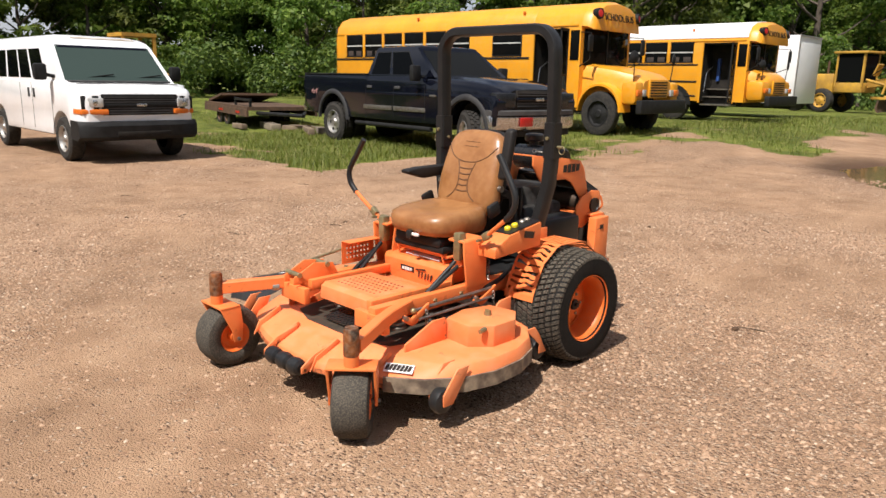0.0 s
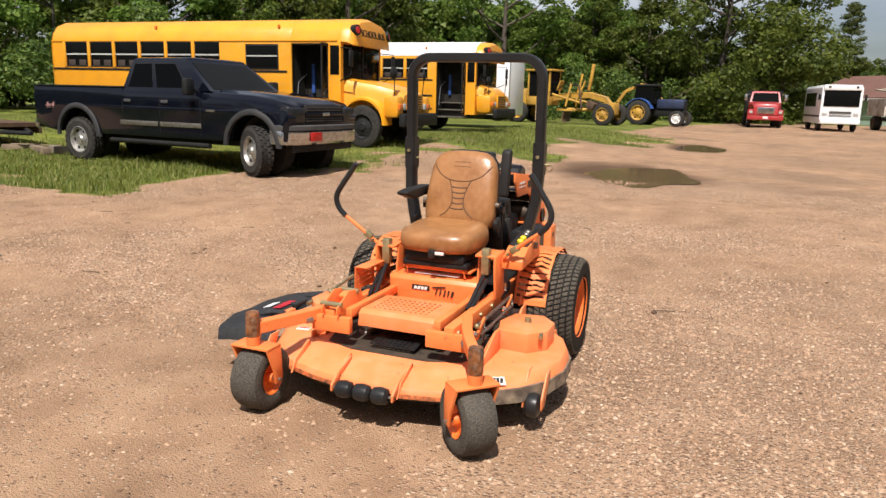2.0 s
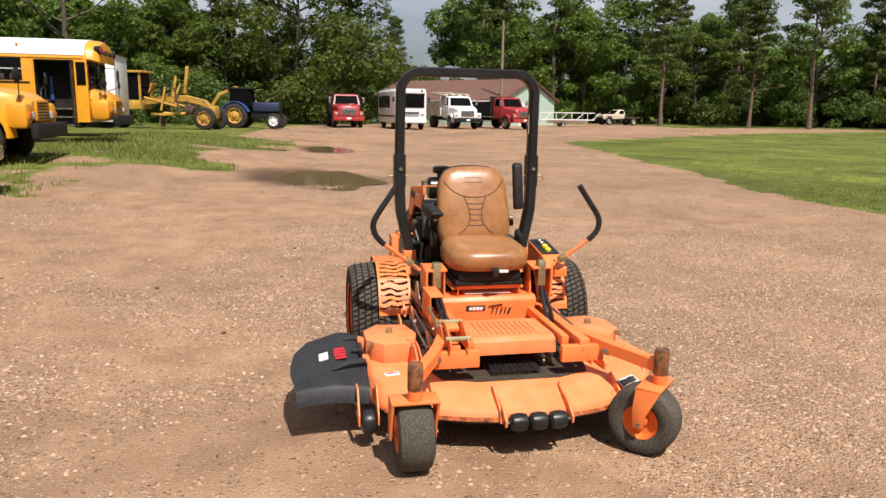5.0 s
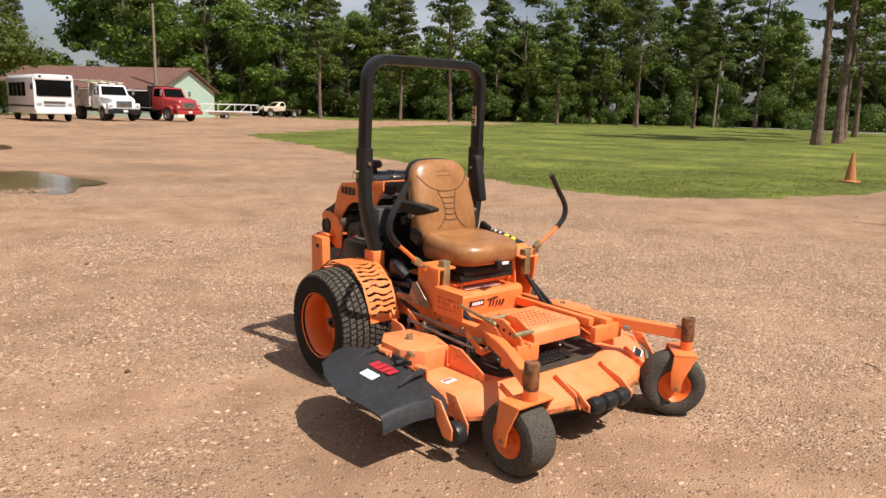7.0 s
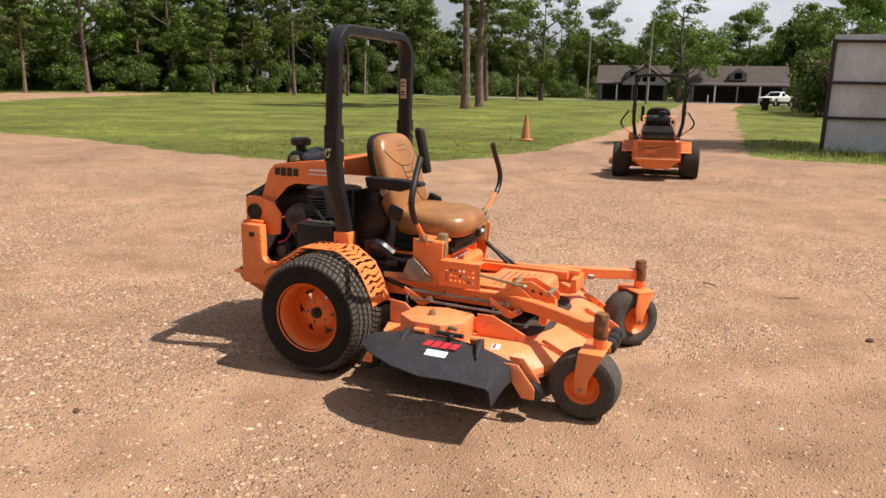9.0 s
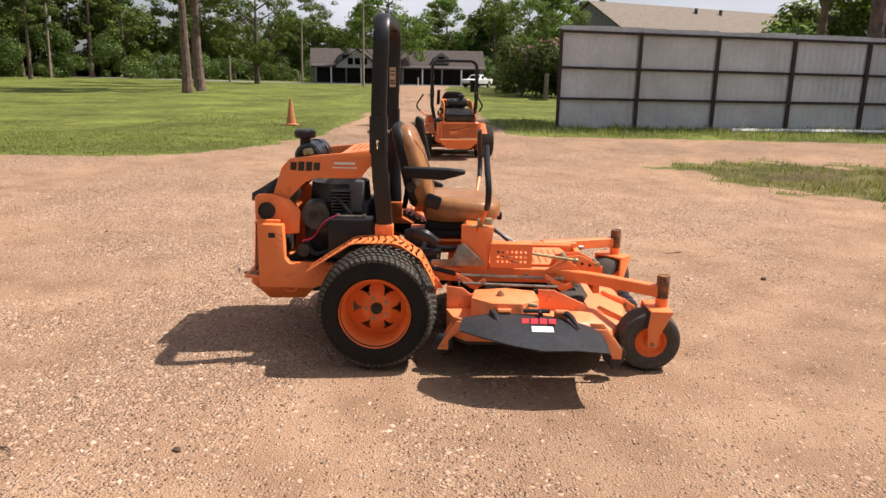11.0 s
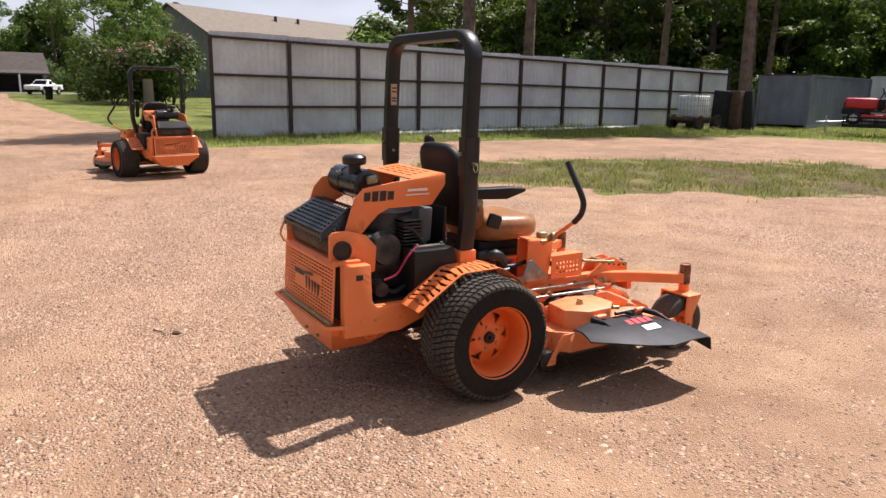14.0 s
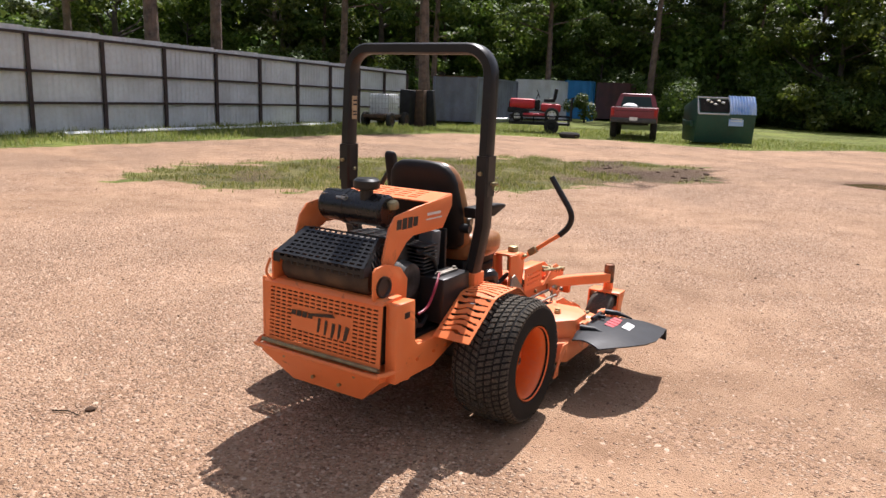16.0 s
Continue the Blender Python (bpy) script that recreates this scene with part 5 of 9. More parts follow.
    part("battery_cable", B().tube(smooth_path([(-0.315, 0.67, 0.72), (-0.345, 0.74, 0.68), (-0.345, 0.80, 0.60), (-0.335, 0.86, 0.575)]), 0.006, 6), M_WIRE, bat, "dark red battery cable")
    part("fuel_tank", B().box((0.31, 0.62, 0.60), (0.14, 0.34, 0.24), bevel=0.03), M_BLACK, mo)
    part("firewall", B().box((0, 0.45, 0.68), (0.42, 0.02, 0.40), bevel=0.005), M_BLACK, mo)
    part("tool_tube", B().cyl((-0.33, 0.30, 0.52), (-0.33, 0.12, 0.54), 0.014, seg=10).box((-0.30, 0.27, 0.60), (0.06, 0.10, 0.10), (0, 0, 0), 0.02), M_BLACK, mo)
    seat(mo)
    rops(mo)
    for s in (-1, 1):
        lever(mo, s)
    return mo


M_MUFF = surf("sooty_muffler", (0.12, 0.085, 0.06), (0.05, 0.04, 0.035), 0.5, 0.7, scale=12)
M_DUCT = surf("grey_plastic_duct", (0.09, 0.095, 0.1), None, 0.5)
mower = mower_thing(pose(-0.011, 0, 0.0, 0, 0, 0.35), "orange zero-turn mower with tan seat on gravel")

# ---- parked vehicles ----
M_TIREV = surf("road_tyre_rubber", (0.02, 0.02, 0.02), (0.035, 0.033, 0.03), 0.8, scale=6, fine=30, dust=0.3, dustcol=(0.12, 0.1, 0.08), bump=0.003, spec=0.2)
M_CHROME = surf("dull_chrome", (0.6, 0.6, 0.6), (0.45, 0.44, 0.42), 0.18, 0.95, scale=8)
M_ALLOY = surf("alloy_wheel", (0.5, 0.49, 0.47), (0.3, 0.28, 0.25), 0.35, 0.8, scale=14)
M_VANW = surf("white_van_paint", (0.82, 0.83, 0.84), (0.77, 0.78, 0.79), 0.25, scale=2.5, fine=14, dust=0.05, coat=0.3)
M_NAVY = surf("black_blue_paint", (0.0028, 0.0036, 0.008), (0.004, 0.005, 0.010), 0.08, scale=2, fine=12, dust=0.02, dustcol=(0.05, 0.045, 0.04), coat=0.12, spec=0.3, rough2=0.15)
M_GREYTRIM = surf("grey_plastic_trim", (0.06, 0.06, 0.062), (0.09, 0.088, 0.085), 0.6, scale=6, spec=0.2)
M_BLACKTRIM = surf("black_trim", (0.012, 0.012, 0.012), (0.02, 0.02, 0.02), 0.5, scale=6, spec=0.2)
# near-black for recesses, puts the shade of doorways and openings into colour
M_DARKIN = surf("unlit_recess_black", (0.015, 0.014, 0.013), (0.03, 0.026, 0.022), 0.8, scale=4, spec=0.2)
M_TINT = glass("tinted_glass", (0.0022, 0.0026, 0.003), 1.0)
M_PANE = glass("vehicle_glass", (0.006, 0.0065, 0.0065), 1.0)
M_PANEG = glass("greenish_windscreen", (0.045, 0.066, 0.06), 1.0)
M_CLEAR = glass("clear_glass", (0.75, 0.82, 0.80), 0.0)
M_BUSY = surf("school_bus_yellow", (0.80, 0.34, 0.012), (0.70, 0.29, 0.012), 0.3, scale=1.6, fine=10, dust=0.22, dustcol=(0.55, 0.36, 0.12), coat=0.2)
M_BUSROOF = surf("white_bus_roof", (0.8, 0.8, 0.79), (0.66, 0.66, 0.64), 0.4, scale=1.5, fine=8, dust=0.2, dustcol=(0.5, 0.48, 0.44))
M_CAGE_W = surf("pale_window_bar", (0.55, 0.55, 0.52), (0.42, 0.42, 0.4), 0.5, scale=8)
M_SEATB = surf("dark_brown_bus_seat", (0.05, 0.035, 0.028), (0.035, 0.026, 0.022), 0.7, scale=6)
M_AMBER = surf("amber_lens", (0.75, 0.18, 0.02), None, 0.2)
M_REDLENS = surf("red_lens", (0.5, 0.02, 0.015), None, 0.2)
M_LENS = surf("clear_lamp_lens", (0.6, 0.6, 0.58), (0.45, 0.45, 0.44), 0.12, 0.3, scale=20)
M_FLARE = surf("dark_grey_flare", (0.028, 0.028, 0.030), (0.042, 0.041, 0.04), 0.55, scale=6, spec=0.2)
M_SMOKE = surf("smoked_lamp_lens", (0.10, 0.10, 0.11), (0.05, 0.05, 0.055), 0.08, 0.4, scale=20)
M_BADGE = surf("pale_red_badge", (0.5, 0.22, 0.2), (0.45, 0.3, 0.28), 0.3, 0.3, scale=20)
M_CATY = surf("machine_yellow", (0.58, 0.32, 0.035), (0.34, 0.18, 0.03), 0.45, scale=2.2, fine=12, dust=0.4, dustcol=(0.4, 0.26, 0.1))
M_BLUE = surf("tractor_blue", (0.02, 0.10, 0.38), (0.02, 0.07, 0.28), 0.35, scale=3, dust=0.15)
M_DKBLUE = surf("dark_blue_hood", (0.012, 0.03, 0.09), (0.01, 0.02, 0.05), 0.35, scale=3, dust=0.12)
M_TRUCKRED = surf("truck_red", (0.42, 0.025, 0.03), (0.32, 0.02, 0.025), 0.28, scale=2, fine=12, dust=0.15, coat=0.3)
M_MAROON = surf("faded_maroon", (0.26, 0.03, 0.035), (0.2, 0.025, 0.03), 0.3, scale=2, dust=0.15)
M_BEIGE = surf("beige_paint", (0.6, 0.53, 0.4), (0.5, 0.44, 0.33), 0.4, scale=3)
M_RUSTW = surf("rusty_white", (0.62, 0.58, 0.52), (0.34, 0.24, 0.16), 0.6, scale=3, fine=12)
M_RUST = surf("rusty_steel", (0.13, 0.075, 0.045), (0.07, 0.045, 0.03), 0.75, 0.3, scale=5, fine=25, bump=0.002)


def panel(b, quad, u0, u1, v0, v1, off=0.006, thick=0.012):
    """A thin pane lying on a four-cornered face (bottom a, b; top c, d)."""
    A, Bq, C, D = (Vector(p) for p in quad)
    n = (Bq - A).cross(D - A).normalized()

    def at(u, v):
        return A.lerp(Bq, u).lerp(D.lerp(C, u), v)
    ring = [at(u0, v0), at(u1, v0), at(u1, v1), at(u0, v1)]
    return b.loft([[p - n * thick for p in ring], [p + n * off for p in ring]])


def road_wheel(parent, c, s, r, w, rimmat=None, seg=28, yaw=0.0, lugs=False):
    """A wheel on the side s; yaw steers it; lugs cuts a chunky tread."""
    c = Vector(c)
    h = w / 2
    turn = Matrix.Translation(c) @ Matrix.Rotation(radians(yaw), 4, "Z")
    o = Vector((0, 0, 0))
    ty = part("tyre", B().lathe(o, (0, s, 0), [(r * 0.6, -h), (r * 0.85, -h), (r * 0.97, -h * 0.8), (r, -h * 0.5), (r, h * 0.5), (r * 0.97, h * 0.8), (r * 0.85, h), (r * 0.6, h * 0.92)], seg).move(turn), M_TIREV, parent)
    if lugs:
        tr = B()
        for k in range(26):
            for row, off in ((-0.62, 0.0), (-0.2, 0.5), (0.2, 0.0), (0.62, 0.5)):
                a = 360 * (k + off) / 26
                q = Matrix.Rotation(radians(a), 3, "Y") @ Vector((0, 0, r * 1.002))
                tr.box((q.x, row * h, q.z), (r * 0.17, h * 0.36, r * 0.055), (0, a, 14 if row < 0 else -14))
        part("tread", tr.move(turn), M_TIREV, ty)
    rim = part("rim", B().lathe(o, (0, s, 0), [(r * 0.62, h * 0.9), (r * 0.58, h * 0.96), (r * 0.54, h * 0.6), (r * 0.46, h * 0.45), (r * 0.3, h * 0.62), (r * 0.2, h * 0.7), (r * 0.15, h * 0.9), (0, h * 0.92)], seg).move(turn), rimmat or M_ALLOY, ty)
    for k in range(6):
        a = 2 * math.pi * k / 6
        q = Vector((math.cos(a) * r * 0.43, s * h * 0.48, math.sin(a) * r * 0.43))
        part("rim_hole", B().cyl(q, q + Vector((0, s * 0.012, 0)), r * 0.08, seg=7).move(turn), M_BLACKTRIM, rim)
    return ty


def arch(x, r, z, n=9, zc=None):
    """Points of a wheel arch along a sill at height z, front to back."""
    zc = z if zc is None else zc
    a0 = math.asin(max(-1, min(1, (z - zc) / r)))
    return [(x + r * math.cos(a0 + (math.pi - 2 * a0) * k / n), zc + r * math.sin(a0 + (math.pi - 2 * a0) * k / n)) for k in range(n + 1)]


def house_of_glass(parent, x0, x1, r0, r1, z0, z1, w0, w1, mat, panes, screen, back=True, rearmat=None):
    """Cabin: a tapered box with window panes. x0..x1 at the belt, r0..r1 at the roof; panes: side windows as (from, to) shares."""
    base = [Vector(p) for p in ((x0, -w0, z0), (x1, -w0, z0), (x1, w0, z0), (x0, w0, z0))]
    top = [Vector(p) for p in ((r0, -w1, z1), (r1, -w1, z1), (r1, w1, z1), (r0, w1, z1))]
    rm = (r0 + r1) / 2
    roof = [[Vector((rm + (p.x - rm) * kx, p.y * ky, p.z + dz)) for p in top] for kx, ky, dz in ((0.985, 0.965, 0.028), (0.955, 0.90, 0.048), (0.90, 0.78, 0.062), (0.7, 0.4, 0.070))]
    belt_ = [b_.lerp(t_, 0.045) + Vector((0, math.copysign(0.006, b_.y), 0)) for b_, t_ in zip(base, top)]
    cab = part("cab", B().loft([base, belt_, top] + roof), mat, parent, "", 42)
    for s in (-1, 1):
        q = (base[0], base[1], top[1], top[0]) if s < 0 else (base[2], base[3], top[3], top[2])
        for u0, u1 in panes:
            if s > 0:
                u0, u1 = 1 - u1, 1 - u0
            part("window_seal", panel(B(), q, u0 - 0.012, u1 + 0.012, 0.05, 0.91, 0.004), M_BLACKTRIM, cab)
            part("side_window", panel(B(), q, u0, u1, 0.08, 0.88), M_TINT, cab)
    part("windscreen", panel(B(), (base[1], base[2], top[2], top[1]), 0.06, 0.94, 0.06, 0.93), screen, cab)
    if back:
        part("rear_window", panel(B(), (base[3], base[0], top[0], top[3]), 0.12, 0.88, 0.1, 0.88), rearmat or M_TINT, cab)
    return cab


def crew_pickup(m):
    t = thing("pickup_truck", m, "black crew-cab pickup with chrome bumper, parked on grass", "pickup truck")
    lower = [(3.0, 0.62), (3.03, 1.02), (2.98, 1.12), (-3.36, 1.12), (-3.38, 0.72), (-3.0, 0.60)] + list(reversed(arch(-2.12, 0.53, 0.56, 12, 0.5))) + list(reversed(arch(2.24, 0.53, 0.56, 12, 0.5))) + [(2.80, 0.56)]
    body = part("body", B().prism(lower, "y", -0.985, 0.985, 0.02, 2), M_NAVY, t)
    # shoulders roll inward above the door handles
    for name, x0, x1, z1 in (("bed_side", -3.38, -0.84, 1.44), ("cab_side", -0.835, 1.12, 1.41)):
        rings = [[Vector((x, y * k, z)) for y, k, z in ((-1, 0.983, 1.10), (-1, 0.978, 1.24), (-1, 0.965, z1 - 0.05), (-1, 0.945, z1), (1, 0.945, z1), (1, 0.965, z1 - 0.05), (1, 0.978, 1.24), (1, 0.983, 1.10))] for x in (x0, x1)]
        part(name, B().loft(rings), M_NAVY, body, "", 42)
    hood = []
    for x, hw, z1 in ((1.125, 0.945, 1.415), (1.6, 0.945, 1.40), (2.2, 0.935, 1.365), (2.65, 0.91, 1.31), (2.9, 0.88, 1.25), (3.0, 0.85, 1.185)):
        hood.append([Vector((x, y * hw, z)) for y, z in ((-1.04, 1.08), (-1.03, z1 - 0.14), (-1.0, z1 - 0.05), (-0.92, z1 - 0.01), (-0.78, z1 - 0.016), (-0.68, z1 + 0.022), (-0.3, z1 + 0.04), (0.3, z1 + 0.04), (0.68, z1 + 0.022), (0.78, z1 - 0.016), (0.92, z1 - 0.01), (1.0, z1 - 0.05), (1.03, z1 - 0.14), (1.04, 1.08))])
    part("hood", B().loft(hood), M_NAVY, body, "", 45)
    part("hood_gap", B().box((1.13, 0, 1.435), (0.02, 1.7, 0.02)), M_BLACKTRIM, body)
    cab = house_of_glass(t, -0.86, 1.32, -0.74, 0.60, 1.40, 1.93, 0.935, 0.76, M_NAVY, [(0.06, 0.36), (0.41, 0.76)], M_PANE)
    for k in range(5):
        part("roof_marker", B().box((0.42, -0.44 + 0.22 * k, 1.985), (0.10, 0.06, 0.03), bevel=0.01), M_AMBER, cab)
    part("bed_floor", B().box((-2.08, 0, 1.44), (2.4, 1.72, 0.02)), M_BLACKTRIM, t)
    part("bed_rail_cap", B().box((-2.1, -0.945, 1.447), (2.5, 0.07, 0.025), bevel=0.008).box((-2.1, 0.945, 1.447), (2.5, 0.07, 0.025), bevel=0.008), M_BLACKTRIM, t)
    for s in (-1, 1):
        for x in (-2.12, 2.24):
            road_wheel(t, (x, s * 0.86, 0.42), s, 0.42, 0.28, yaw=-24 if x > 0 else 0, lugs=True)
            fl = B()
            fl.loft([[Vector((x + rr * math.cos(a), s * (0.965 + dy), 0.5 + rr * math.sin(a))) for rr, dy in ((0.525, 0), (0.535, 0.045), (0.575, 0.055), (0.625, 0.03), (0.635, 0))] for a in [math.pi * (0.0 + 1.0 * k / 18) for k in range(19)]])
            part("wheel_flare", fl, M_FLARE, t, "dark grey plastic wheel flare", 50)
            part("wheel_well", B().cyl((x, s * 0.45, 0.5), (x, s * 0.70, 0.5), 0.52, seg=24), M_DARKIN, t)
        part("side_trim", B().box((0.62, s * 0.992, 0.80), (1.0, 0.022, 0.085), bevel=0.008), M_STEEL, t)
        part("side_trim", B().box((-0.42, s * 0.992, 0.80), (0.98, 0.022, 0.085), bevel=0.008), M_STEEL, t)
        part("side_step", B().cyl((-1.2, s * 0.98, 0.46), (1.3, s * 0.98, 0.46), 0.045, seg=12), M_BLACKTRIM, t)
        part("mirror", B().box((0.98, s * 1.12, 1.47), (0.12, 0.2, 0.29), bevel=0.035).cyl((1.0, s * 0.9, 1.40), (0.99, s * 1.08, 1.42), 0.03, seg=8), M_BLACKTRIM, t)
        for x in (1.10, 0.12, -0.84):
            part("door_gap", B().box((x, s * 0.984, 0.93), (0.010, 0.008, 0.62)), M_BLACKTRIM, t)
        for x in (0.25, -0.70):
            part("door_handle", B().box((x, s * 0.988, 1.20), (0.17, 0.035, 0.055), bevel=0.012), M_GREYTRIM, t)
        part("fender_emblem", B().box((1.34, s * 0.988, 1.07), (0.2, 0.01, 0.035), bevel=0.003), M_STEEL, t)
        pod = part("lamp_housing", B().box((2.93, s * 0.76, 1.045), (0.2, 0.42, 0.25), (0, 0, s * 7), 0.03), M_GLOSSK, t, "smoked black lamp housing")
        part("headlamp", B().box((3.022, s * 0.70, 1.10), (0.03, 0.26, 0.08), (0, 0, s * 7), 0.012), M_SMOKE, pod)
        part("headlamp", B().box((3.024, s * 0.69, 0.985), (0.03, 0.24, 0.07), (0, 0, s * 7), 0.012), M_SMOKE, pod)
        part("turn_lamp", B().box((2.955, s * 0.925, 1.0), (0.12, 0.07, 0.12), (0, 0, s * 12), 0.015), M_REDLENS, pod)
        part("tow_hook", B().tube([(3.05, s * 0.45, 0.56), (3.17, s * 0.45, 0.55), (3.17, s * 0.38, 0.55), (3.05, s * 0.38, 0.56)], 0.018, 6), M_BLACKTRIM, t)
    letters("bed_badge", "4x4", 0.17, M_BADGE, t, pose(-2.92, -0.990, 1.06, 90, 0, 0), 0.004, 0.2)
    grille = part("grille", B().box((2.99, 0, 1.06), (0.09, 1.08, 0.30), bevel=0.02), M_DARKIN, t)
    for z in (0.95, 0.99, 1.13, 1.17):
        part("grille_bar", B().box((3.035, 0, z), (0.02, 1.04, 0.014)), M_GREYTRIM, grille)
    part("grille_band", B().box((3.045, 0, 1.06), (0.035, 1.10, 0.055), bevel=0.012), M_NAVY, grille)
    part("badge", B().box((3.068, 0, 1.06), (0.014, 0.20, 0.055), bevel=0.006), M_CHROME, grille)
    bump = []
    for y, dx in ((-1.0, -0.30), (-0.96, -0.14), (-0.8, -0.04), (-0.4, 0.0), (0.4, 0.0), (0.8, -0.04), (0.96, -0.14), (1.0, -0.30)):
        bump.append([Vector((px + dx, y, pz)) for px, pz in ((2.95, 0.57), (3.12, 0.56), (3.16, 0.60), (3.165, 0.76), (3.10, 0.79), (2.95, 0.79))])
    part("front_bumper", B().loft(bump), M_CHROME, t, "dented chrome bumper", 40)
    pad = [[p + Vector((-0.012, 0, 0)) if i_ in (1, 2, 3) else p.copy() for i_, p in enumerate(r_)] for r_ in bump]
    part("bumper_pad", B().loft([[Vector((p.x, p.y, 0.785 + (p.z - 0.56) * 0.42)) for p in r_] for r_ in pad]), M_GREYTRIM, t, "", 40)
    part("air_dam", B().box((2.98, 0, 0.50), (0.1, 1.7, 0.14), bevel=0.03), M_BLACKTRIM, t)
    part("front_plate", B().box((3.172, -0.42, 0.69), (0.016, 0.3, 0.15), bevel=0.004), M_REDLENS, t, "small red front plate")
    part("rear_bumper", B().box((-3.42, 0, 0.68), (0.14, 1.9, 0.16), bevel=0.03), M_CHROME, t)
    part("underbody", B().box((0, 0, 0.55), (5.6, 1.0, 0.2)), M_BLACKTRIM, t)
    return t


def van(m):
    t = thing("passenger_van", m, "white passenger van with black bumper on gravel", "van")
    outline = [(0.47, 0.46), (0.47, 1.27), (-0.12, 1.32)] + [(-4.75, 1.30), (-4.8, 0.52)] + [(-4.0, 0.42)] + list(reversed(arch(-3.43, 0.42, 0.42, 9, 0.40))) + list(reversed(arch(0, 0.43, 0.42, 9, 0.40)))
    body = part("body", B().prism(outline, "y", -0.985, 0.985, 0.035, 2), M_VANW, t)
    nose = []
    for x, hw, z1 in ((0.44, 0.985, 1.275), (0.58, 0.975, 1.255), (0.72, 0.95, 1.225), (0.82, 0.91, 1.18), (0.865, 0.87, 1.13), (0.88, 0.84, 1.08)):
        nose.append([Vector((x, y * hw, z)) for y, z in ((-1, 0.50), (1, 0.50), (1, z1 - 0.16), (0.985, z1 - 0.06), (0.93, z1 - 0.015), (0.7, z1), (0.3, z1 + 0.012), (-0.3, z1 + 0.012), (-0.7, z1), (-0.93, z1 - 0.015), (-0.985, z1 - 0.06), (-1, z1 - 0.16))])
    part("hood", B().loft(nose), M_VANW, body, "", 50)
    part("hood_gap", B().box((0.46, 0, 1.285), (0.012, 1.7, 0.012)), M_GREYTRIM, body)
    rings = []
    for x0, x1, hw, z in ((-4.78, 0.10, 0.965, 1.29), (-4.74, -0.58, 0.865, 1.93), (-4.72, -0.68, 0.83, 2.0), (-4.68, -0.84, 0.76, 2.06), (-4.6, -1.1, 0.62, 2.10), (-4.5, -1.5, 0.3, 2.125)):
        rings.append([Vector((x0, -hw, z)), Vector((x1, -hw, z)), Vector((x1, hw, z)), Vector((x0, hw, z))])
    part("upper_body", B().loft(rings), M_VANW, t, "white van top with peeling roof paint", 40)
    part("peeling_edge", B().box((-0.80, 0.1, 2.052), (0.05, 1.1, 0.012), (0, 22, 0)), M_RUSTW, t, "rusty peeled patch above the windscreen")
    base, mid = rings[0], rings[1]
    for s in (-1, 1):
        q = (base[0], base[1], mid[1], mid[0]) if s < 0 else (base[2], base[3], mid[3], mid[2])
        for u0, u1 in ((0.03, 0.20), (0.225, 0.40), (0.425, 0.56), (0.58, 0.70), (0.725, 0.86)):
            if s > 0:
                u0, u1 = 1 - u1, 1 - u0
            part("side_window", panel(B(), q, u0, u1, 0.10, 0.88), M_TINT, body)
        for x in (-3.43, 0.0):
            road_wheel(t, (x, s * 0.86, 0.37), s, 0.37, 0.25)
        for x in (-0.35, -1.35, -2.0):
            part("door_gap", B().box((x, s * 0.9855, 0.88), (0.012, 0.006, 0.78)), M_GREYTRIM, t)
        for x in (-1.22, -1.5):
            part("door_handle", B().box((x, s * 0.995, 1.10), (0.05, 0.03, 0.16), bevel=0.01), M_GREYTRIM, t)
        part("mirror", B().box((-0.25, s * 1.16, 1.46), (0.13, 0.2, 0.27), bevel=0.04).cyl((-0.2, s * 0.92, 1.38), (-0.25, s * 1.1, 1.42), 0.03, seg=8), M_BLACKTRIM, t)
        lamp = part("headlamp", B().box((0.868, s * 0.73, 0.99), (0.07, 0.24, 0.15), (0, 0, s * 14), 0.02), M_LENS, t)
        part("lamp_core", B().ball((0.902, s * 0.73, 0.99), (0.01, 0.06, 0.05), 10, 6), M_CHROME, lamp)
        part("turn_lamp", B().box((0.862, s * 0.74, 0.845), (0.08, 0.40, 0.085), (0, 0, s * 14), 0.02), M_AMBER, t)
        part("side_marker", B().box((0.70, s * 0.952, 0.845), (0.22, 0.02, 0.08), (0, 0, -s * 12), 0.006), M_AMBER, t)
        part("grille_end", B().box((0.83, s * 0.80, 0.98), (0.08, 0.26, 0.24), (0, 0, s * 14), 0.02), M_BLACKTRIM, t)
    part("windscreen", panel(B(), (base[1], base[2], mid[2], mid[1]), 0.04, 0.96, 0.06, 0.97), M_PANEG, body)
    part("screen_band", panel(B(), (base[1], base[2], mid[2], mid[1]), 0.06, 0.94, 0.90, 0.965, 0.009), M_NAVY, body)
    part("cowl", B().box((0.12, 0, 1.318), (0.20, 1.7, 0.03), bevel=0.01), M_GREYTRIM, t)
    for s in (-0.42, 0.42):
        part("wiper", B().box((0.0, s, 1.385), (0.02, 0.72, 0.02), (8, 0, 0)), M_BLACKTRIM, t)
    part("grille", B().box((0.868, 0, 0.955), (0.06, 1.28, 0.34), bevel=0.025), M_BLACKTRIM, t)
    for z in (0.82, 0.86, 0.90, 1.0, 1.04, 1.08):
        part("grille_bar", B().box((0.90, 0, z), (0.012, 1.2, 0.014)), M_GREYTRIM, t)
    part("grille_band", B().box((0.902, 0, 0.95), (0.02, 1.25, 0.05), bevel=0.008), M_BLACKTRIM, t)
    part("badge", B().box((0.918, 0, 0.95), (0.012, 0.17, 0.045), bevel=0.006), M_CHROME, t)
    bump = []
